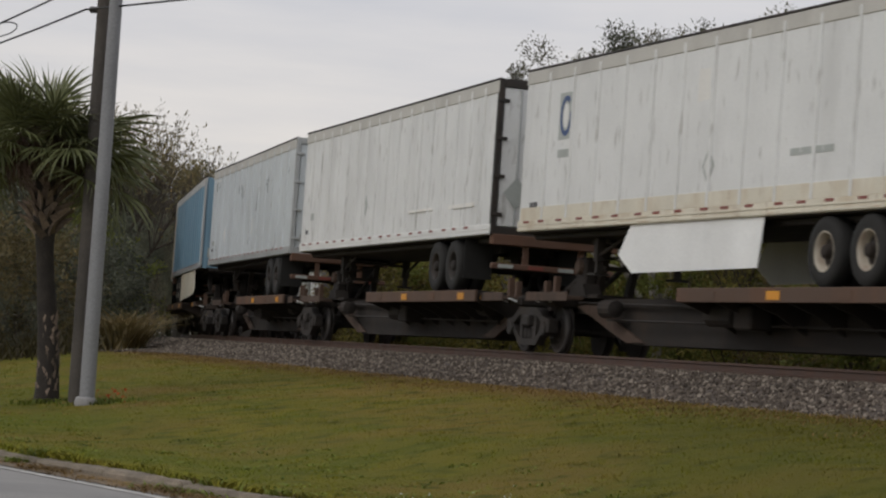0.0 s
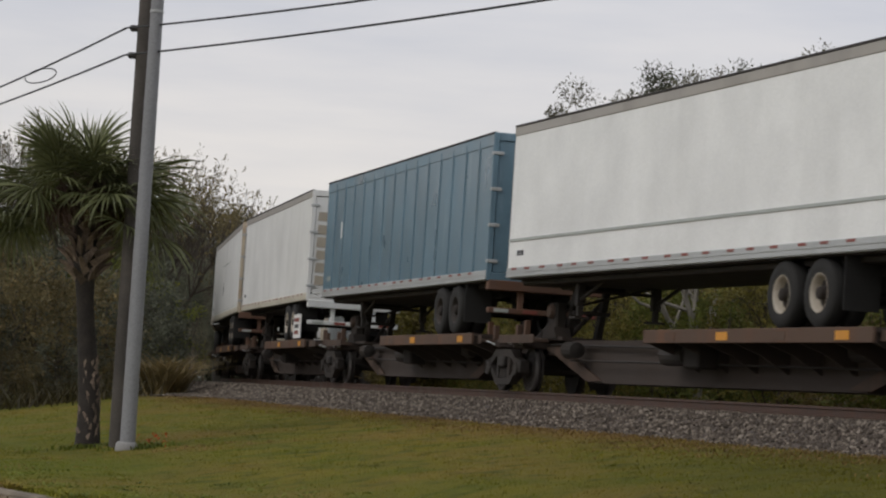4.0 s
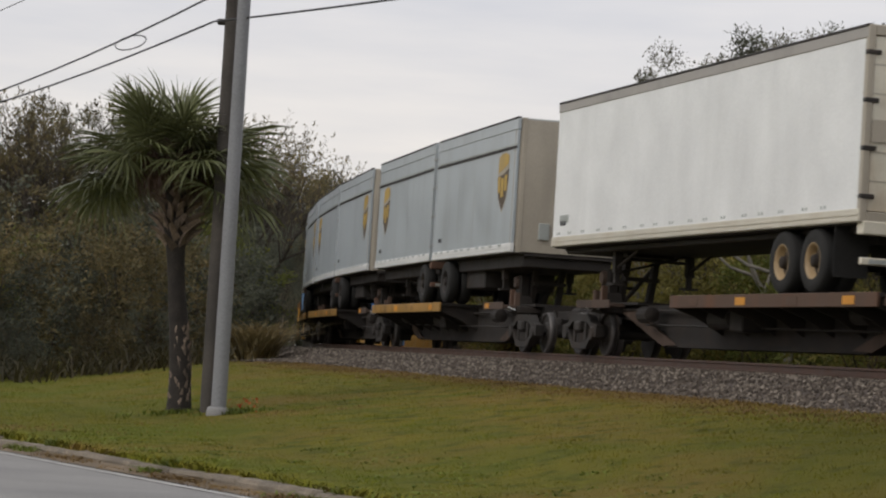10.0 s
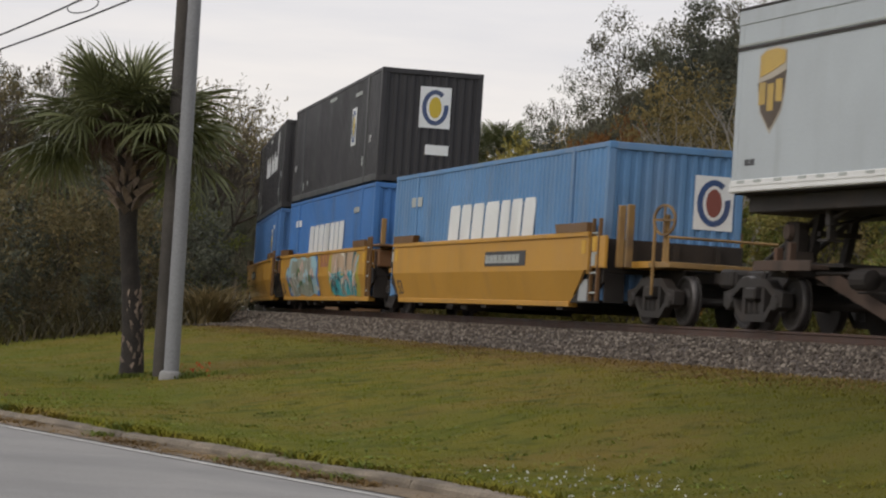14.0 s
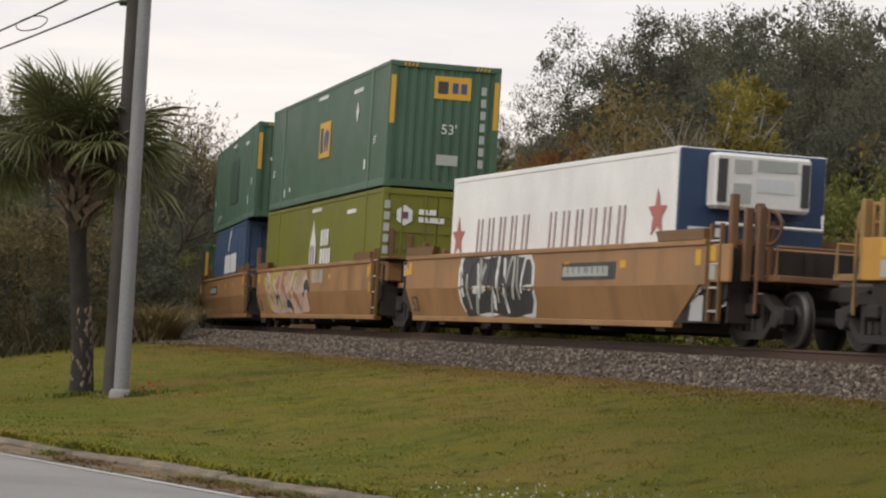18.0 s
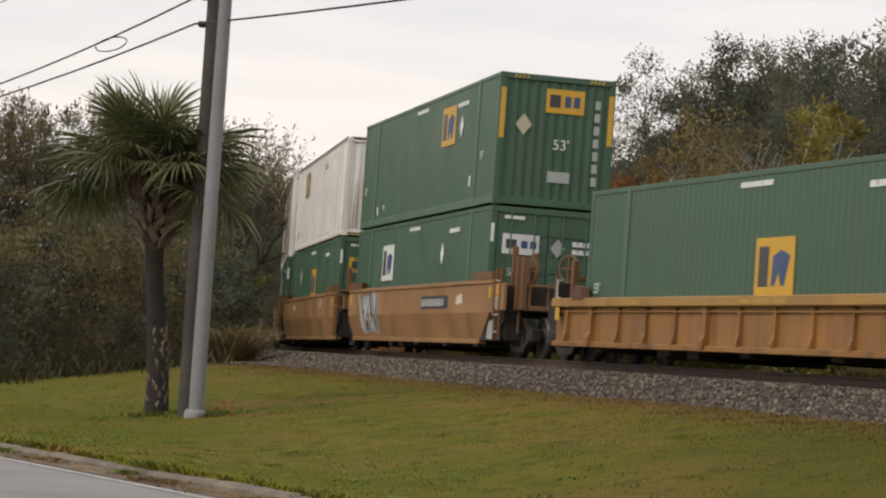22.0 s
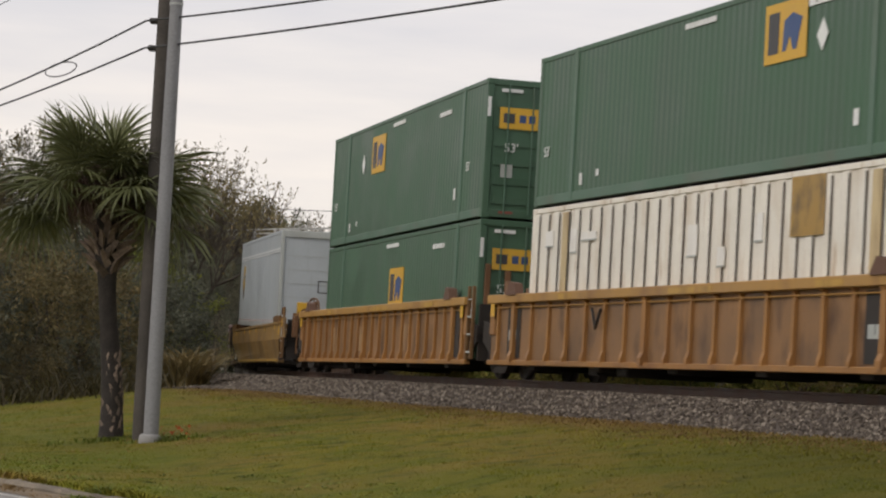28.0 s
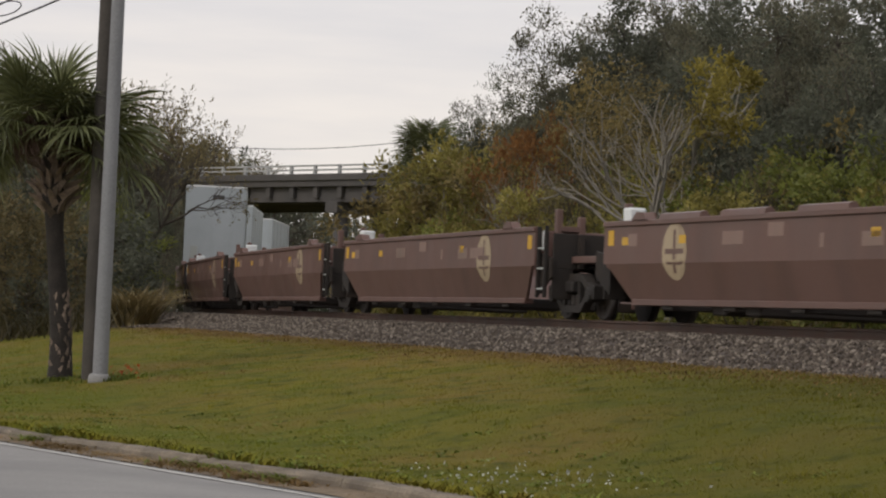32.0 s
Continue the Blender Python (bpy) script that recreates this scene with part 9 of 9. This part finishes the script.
def palm_clump(az, d, size, count, seed, tall):
    p = thing("young_palm", "rounded palm with drooping dark green fans", "palm tree")
    x, y = polar(az, d)
    p.matrix_world = pose(x, y, ground_at(x, y)) @ Matrix.Scale(size, 4)
    part("trunk", Form().tube([(0, 0, -0.1), (0, 0, tall * 0.5), (0, 0, tall)], [0.2, 0.18, 0.16], 9), "palmbark", p)
    rb = random.Random(seed)
    for i in range(count):
        u = (i + 0.5) / count
        el = 62 - 100 * u
        frond(p, 2 if el > 25 else 3, Vector((0, 0, tall + 0.5 - 1.2 * u)), i * 137.5, el, rb.uniform(-30, 30), rb.uniform(0.7, 0.85))


palm_clump(-0.62, 88, 0.92, 110, 3, 6.6)
for az, d, size, k in ((-0.75, 85, 1.45, 24), (-0.2, 84, 1.5, 23), (0.25, 83, 1.6, 24), (0.7, 82, 1.5, 27)):
    x, y = polar(az, d)
    shrubs[k].at(x, y, size, rnd.uniform(0, 360), 1.0)
palm_clump(8.9, 60, 1.0, 40, 5, 2.5)


# ---- poles and cables ----
def poles():
    x, y = -5.6, 42.2
    p = thing("concrete_pole", "pale grey round concrete pole standing in the lawn", "utility pole")
    p.matrix_world = pose(x, y, ground_at(x, y))
    part("shaft", Form().tube([(0.015 - 0.02 * z / 8, 0, z) for z in (-0.3, 0.0, 3, 6, 9, 11.3)], [0.128, 0.126, 0.118, 0.108, 0.098, 0.09], 24), "pole", p, smooth=True)
    part("collar", Form().tube([(0.001, 0, -0.1), (0, 0, 0.03), (0, 0, 0.09), (0, 0, 0.13)], [0.19, 0.185, 0.175, 0.146], 20), "concrete", p, "worn concrete collar", smooth=True)
    part("band", Form().tube([(0.015 - 0.02 * z / 8, 0, z) for z in (7.15, 7.19)], [0.115, 0.115], 20), "galv", p, "steel band")
    x, y = -5.91, 43.3
    w = thing("timber_pole", "dark weathered timber utility pole", "utility pole")
    w.matrix_world = pose(x, y, ground_at(x, y))
    part("shaft", Form().tube([(-0.03 * z / 8, 0, z) for z in (-0.3, 0.0, 2, 4, 6, 8, 11.2)], [0.14, 0.135, 0.13, 0.125, 0.12, 0.115, 0.11], 14), "wood", w, smooth=True)
    for z in (7.38, 6.92):
        zz = z - ground_at(x, y)
        part("bracket", Form().box(-0.26, -0.12, -0.05, 0.05, zz - 0.05, zz + 0.05, 0.01).tube([(-0.24, -0.09, zz), (-0.24, 0.09, zz)], 0.035, 8), "steel", w, "dark cable clamp")
    away, near = Vector((-0.52, 0.854, 0)), Vector((0.52, -0.854, 0))
    for z, sag_a, sag_n in ((7.38, 1.35, 0.62), (6.92, 1.05, 0.47)):
        start = Vector((x - 0.24 - 0.09, y, z))
        for d, sag in ((away, sag_a), (near, sag_n)):
            pts = []
            for i in range(25):
                u = i / 24
                pts.append(tuple(start + d * 46 * u + Vector((0, 0, -4 * sag * u * (1 - u)))))
            ob = part("overhead_cable", Form().tube(pts, 0.017, 6), "wire", smooth=True)
            tagged(ob, "thin black overhead cable strung from the timber pole", "cable", "cables on the pole")
    start = Vector((x - 0.2, y, 9.15))
    pts = [tuple(start + away * 46 * u + Vector((0, 0, -4 * 1.35 * u * (1 - u)))) for u in np.linspace(0, 1, 25)]
    tagged(part("overhead_cable", Form().tube(pts, 0.009, 5), "wire", smooth=True), "thin high wire strung from the timber pole", "cable", "cables on the pole")
    part("bracket", Form().box(-0.26, -0.1, -0.04, 0.04, 9.08 - ground_at(x, y), 9.2 - ground_at(x, y), 0.01), "steel", w, "dark cable clamp")
    # slack loop on the upper cable
    u = 4.1 / 46
    c = Vector((x - 0.33, y, 7.38)) + away * 4.1 + Vector((0, 0, -4 * 1.35 * u * (1 - u)))
    pts = [tuple(c + away * (0.75 * math.cos(a) - 0.35) + Vector((0, 0, 0.12 * math.sin(a) - 0.09))) for a in np.linspace(0.6, 2 * math.pi + 0.2, 26)]
    tagged(part("cable_loop", Form().tube(pts, 0.012, 5), "wire", smooth=True), "slack loop of black cable hanging on the upper line", "cable")
    # slack cable round the concrete pole
    pts = [tuple(Vector((x + 0.1, y - 0.12, 7.25)) + Vector((0.26 * u, -0.7 * u, -0.15 * math.sin(math.pi * u) + 0.1 * u))) for u in np.linspace(0, 1, 12)]
    tagged(part("slack_cable", Form().tube(pts, 0.013, 5), "wire", smooth=True), "slack cable between the two poles", "cable")


poles()


# ---- the road bridge ----
def bridge():
    b = thing("road_bridge", "grey concrete road bridge with metal railing over the railway", "bridge", kind="structure")
    ax, ay = polar(-1.43, 163)
    bx, by = polar(-5.5, 178)
    d = Vector((bx - ax, by - ay, 0)).normalized()
    n = Vector((d.y, -d.x, 0))
    if n.y > 0:
        n = -n                     # towards the camera
    m = Matrix(((d.x, n.x, 0, ax), (d.y, n.y, 0, ay), (0, 0, 1, 0), (0, 0, 0, 1)))
    b.matrix_world = m
    A, Z = -60.0, 60.0
    part("deck", Form().box(A, Z, -11, 0.25, 10.25, 10.95), "bridgestone", b)
    part("kerb_beam", Form().box(A, Z, -0.1, 0.38, 10.62, 11.06, 0.03), "bridgestone", b)
    for y in (-0.35, -2.9, -5.5, -8.1, -10.6):
        part("girder", Form().box(A, Z, y - 0.16, y + 0.16, 9.26, 10.25), "bridgestone", b)
    for x in np.arange(A + 1, Z, 2.45):
        part("bracket", Form().box(x - 0.22, x + 0.22, -0.2, 0.12, 9.5, 10.25, 0.02), "bridgestone", b)
        part("post", Form().box(x - 0.11, x + 0.11, 0.05, 0.25, 11.05, 11.66, 0.02), "galvpost", b)
    for z in (11.32, 11.6):
        part("rail", Form().box(A, Z, 0.08, 0.22, z - 0.055, z + 0.055, 0.015), "galvpost", b)
    for x, wide in ((5.6, 0.5), (30.0, 0.6), (-19, 0.6)):
        part("pier_cap", Form().box(x - 0.6, x + 0.6, -10.8, 0.0, 8.55, 9.26, 0.03), "bridgestone", b)
        for y in (-0.9, -4.2, -7.5, -10.2):
            part("column", Form().tube([(x, y, 0.4), (x, y, 8.6)], [wide, wide], 14), "bridgestone", b, smooth=True)


M["bridgestone"] = material("dark_stained_concrete", (0.088, 0.080, 0.076), rough=0.9, vary=0.2, scale=0.5, stain=(0.06, 0.06, 0.06), stain_amount=0.6, stain_scale=0.5, streak=4)
M["galvpost"] = material("dull_metal_railing", (0.36, 0.36, 0.35), rough=0.5, vary=0.12, scale=1.0, bump=0.05)
bridge()
pts = []
for u in np.linspace(0, 1, 16):
    x, y = polar(-9.0 + 11.0 * u, 240 - 30 * u)
    pts.append((x, y, 1.5 + 240 * (0.0695 + 0.004 * u) - 2.2 * math.sin(math.pi * u) - 12 * u * 0.02))
for e in (pts[0], pts[-1]):
    w = thing("distant_pole", "far timber pole carrying an overhead cable", "utility pole")
    w.matrix_world = pose(e[0], e[1], ground_at(e[0], e[1]))
    part("shaft", Form().tube([(0, 0, -0.3), (0, 0, e[2] - ground_at(e[0], e[1]) + 0.3)], [0.2, 0.13], 8), "wood", w)
tagged(part("distant_cable", Form().tube(pts, 0.03, 4), "wire"), "thin distant overhead cable beyond the bridge", "cable")


# ---- grass, weeds and flowers ----
def grass():
    rng = np.random.default_rng(21)
    V, F = [], 0
    n = 250000
    az = np.radians(rng.uniform(-13.5, 13.5, n))
    d = 18 + 52 * rng.random(n) ** 1.7
    x, y = d * np.sin(az), d * np.cos(az)
    q, k = off_track(x, y), past_kerb(x, y)
    tuft = np.full(n, 0.5)
    for _ in range(16):                       # uneven growth from many crossing waves
        w, a = rng.uniform(2.0, 15.0), rng.uniform(0, 2 * math.pi)
        tuft += 0.06 * np.sin(w * (x * math.cos(a) + y * math.sin(a)) + rng.uniform(0, 6.28))
    ok = (q > 3.45) & (k > 0.06) & (rng.random(n) < 0.35 + 0.8 * tuft)
    x, y, d, tuft = x[ok], y[ok], d[ok], np.clip(tuft[ok], 0, 1)
    z = ground_height(x, y)
    tall = np.interp(off_track(x, y), [3.4, 4.4, 6.0], [1.7, 1.2, 1.0]) * rng.uniform(0.010, 0.026, len(x)) * (0.6 + 1.3 * tuft ** 2)
    edge = np.interp(past_kerb(x, y), [0.06, 0.5], [1.8, 1.0])
    tall *= edge
    a = rng.uniform(0, 2 * math.pi, len(x))
    w = 0.003 + 0.00017 * d
    lean = rng.normal(size=(len(x), 2)) * 0.5 * tall[:, None]
    p0 = np.stack([x - w * np.cos(a), y - w * np.sin(a), z - 0.006], 1)
    p1 = np.stack([x + w * np.cos(a), y + w * np.sin(a), z - 0.006], 1)
    p2 = np.stack([x + lean[:, 0], y + lean[:, 1], z + tall], 1)
    verts = np.stack([p0, p1, p2], 1).reshape(-1, 3)
    me = quick_mesh("grass", verts, np.arange(3 * len(x)).reshape(-1, 3), "blade")
    dry_layer(me, verts)
    tagged(new("grass", me), "short yellow-green grass of the lawn", "grass", kind="stuff")


grass()


def tufts(name, label, category, places, count, height, mat, width=0.012, spread=0.12, arch=0.5, seed=1):
    """Many fine blades round the given (x, y) places."""
    rng = np.random.default_rng(seed)
    p = np.repeat(np.array(places, float), count, 0)
    n = len(p)
    xy = p + rng.normal(size=(n, 2)) * spread
    z = ground_height(xy[:, 0], xy[:, 1])
    low = past_kerb(xy[:, 0], xy[:, 1]) < -0.02
    z = np.where(low, -0.03, z)
    a = rng.uniform(0, 2 * math.pi, n)
    h = height * rng.uniform(0.5, 1.3, n)
    out = np.stack([np.cos(a), np.sin(a)], 1)
    side = np.stack([-np.sin(a), np.cos(a)], 1) * width
    V = []
    for u, ww in ((0, 1), (0.55, 0.8), (1, 0.08)):
        c = xy + out * (arch * h * u * u)[:, None]
        zz = z - 0.01 + h * (u - 0.35 * arch * u * u)
        V += [np.column_stack([c + side * ww, zz]), np.column_stack([c - side * ww, zz])]
    V = np.stack(V, 1).reshape(-1, 3)
    i = np.arange(n)[:, None] * 6
    F = np.concatenate([i + np.array([0, 1, 3, 2]), i + np.array([2, 3, 5, 4])])
    return tagged(new(name, quick_mesh(name, V, F, mat)), label, category, kind="stuff")


rng = np.random.default_rng(6)
gutter = [along_kerb(u, rng.uniform(-0.5, -0.16), 0)[:2] for u in np.concatenate([rng.uniform(-6, 14, 60), rng.uniform(2.0, 5.2, 60)])]
tufts("gutter_grass", "dry brown grass and litter in the gutter along the kerb", "grass", gutter, 30, 0.075, "straw", 0.008, 0.09, 1.1, 2)
edge = [along_kerb(u, 0.03 + abs(rng.normal()) * 0.12, 0)[:2] for u in rng.uniform(-16, 16, 520)]
tufts("kerb_grass", "longer grass leaning over the kerb", "grass", edge, 14, 0.12, "blade", 0.008, 0.08, 1.0, 3)
dry = [beside(s, 3.3 + abs(rng.normal()) * (0.45 + 0.5 * math.sin(s * 0.35) ** 2))[:2] for s in rng.uniform(-14, 75, 1500)]
tufts("dry_grass", "dry brown grass along the foot of the ballast", "grass", dry, 14, 0.06, "straw", 0.009, 0.22, 1.0, 4)
patch = [(c[0] + rng.normal() * 0.9, c[1] + rng.normal() * 0.5) for c in ((9.0, 33.0), (7.5, 34.5), (9.5, 35), (-8.6, 38.5), (-4.2, 41.3), (-7.8, 37.5)) for _ in range(22)]
tufts("withered_grass", "withered orange-brown patches in the lawn", "grass", patch, 16, 0.05, "straw", 0.010, 0.2, 0.9, 5)
weeds = [(-6.5 + rng.normal() * 0.5, 43.7 + rng.normal() * 0.25) for _ in range(15)] + [(-5.35 + rng.normal() * 0.22, 42.4 + rng.normal() * 0.2) for _ in range(26)]
tufts("pole_weeds", "green weeds round the palm and the poles", "weeds", weeds, 16, 0.13, "weed", 0.014, 0.09, 0.9, 6)
rosettes = [along_kerb(u, k, 0)[:2] for u, k in zip(rng.uniform(-7, 12, 120), rng.uniform(0.3, 3.2, 120))]
tufts("broad_weeds", "light green broad-leaved weeds in the lawn", "weeds", rosettes, 16, 0.06, "weed", 0.014, 0.09, 1.4, 7)
behind = [beside(s, -4.2 - abs(rng.normal()) * 1.0)[:2] for s in rng.uniform(-14, 70, 420)]
tufts("tall_grass", "tall green and dry grass behind the ballast", "grass", behind, 14, 0.55, "weed", 0.02, 0.25, 0.6, 8)
ferns = [(polar(-6.85 + rng.normal() * 0.20, 78.5 + rng.normal() * 0.6)) for _ in range(15)]
tufts("dry_fern", "arching dry brown fern beside the ballast", "fern", ferns, 30, 1.75, "fern", 0.030, 0.18, 1.15, 9)


canes = [polar(a, 71 + 6 * abs(a + 12) / 4 + rng.normal() * 1.2) for a in rng.uniform(-16.5, -8.0, 60)]
tufts("bramble_canes", "arching brown bramble canes in front of the shrubs", "brambles", canes, 14, 1.3, "bramble", 0.022, 0.9, 1.3, 19)
clusters = [along_kerb(c + rng.normal() * 0.3, -0.28 + rng.normal() * 0.1, 0)[:2] for c in (2.2, 5.3, 6.0, 6.9, 7.6, 11.4, -1.2) for _ in range(16)]
tufts("gutter_weeds", "brown and green weeds growing in the gutter", "weeds", clusters, 18, 0.12, "straw", 0.011, 0.1, 1.2, 14)
clusters = [along_kerb(c + rng.normal() * 0.25, -0.1 + rng.normal() * 0.14, 0)[:2] for c in (1.1, 5.8, 7.2, 11.0, 12.2, -3.0) for _ in range(12)]
tufts("kerb_weeds", "green weeds creeping over the broken kerb", "weeds", clusters, 18, 0.15, "weed", 0.014, 0.09, 1.1, 15)
pts = []
while len(pts) < 260:
    a, d = radians(rng.uniform(-13, 13)), rng.uniform(20, 55)
    x, y = d * math.sin(a), d * math.cos(a)
    if off_track(np.array([x]), np.array([y]))[0] > 4.4 and past_kerb(x, y) > 0.3:
        pts.append((x, y))
tufts("grass_clumps", "thicker clumps of grass in the lawn", "grass", pts, 20, 0.04, "blade", 0.010, 0.22, 1.6, 16)


def flowers():
    rng = np.random.default_rng(12)
    n = 110
    at = np.array([along_kerb(u, k, 0) for u, k in zip(rng.normal(9.6, 0.9, n), np.abs(rng.normal(1.0, 0.55, n)))])
    at[:, 2] = ground_height(at[:, 0], at[:, 1]) + 0.06
    v, f = leaf_quads(rng, at, rng.normal(size=(n, 3)) + [0, 0, 0.6], rng.uniform(0.025, 0.05, n), rng.uniform(0.010, 0.018, n))
    tagged(new("clover_flowers", quick_mesh("clover_flowers", v, f, "flower")), "white clover flowers near the kerb", "flowers", kind="stuff")
    n = 26
    at = np.array([(-5.15 + rng.normal() * 0.14, 42.3 + rng.normal() * 0.12, 0.22 + rng.normal() * 0.06) for _ in range(n)])
    at[:, 2] += ground_at(-5.15, 42.3) - 0.08
    v, f = leaf_quads(rng, at, rng.normal(size=(n, 3)), rng.uniform(0.04, 0.08, n), rng.uniform(0.015, 0.03, n))
    tagged(new("red_flowers", quick_mesh("red_flowers", v, f, "redflower")), "small red flowers among weeds at the pole", "flowers", kind="stuff")


flowers()


# ---- what moves ----
def motions():
    for ob, place, up in MOVING:
        walk(ob, [(t, on_track(place + train_shift(t), RAIL + up)) for t in range(33)])


motions()
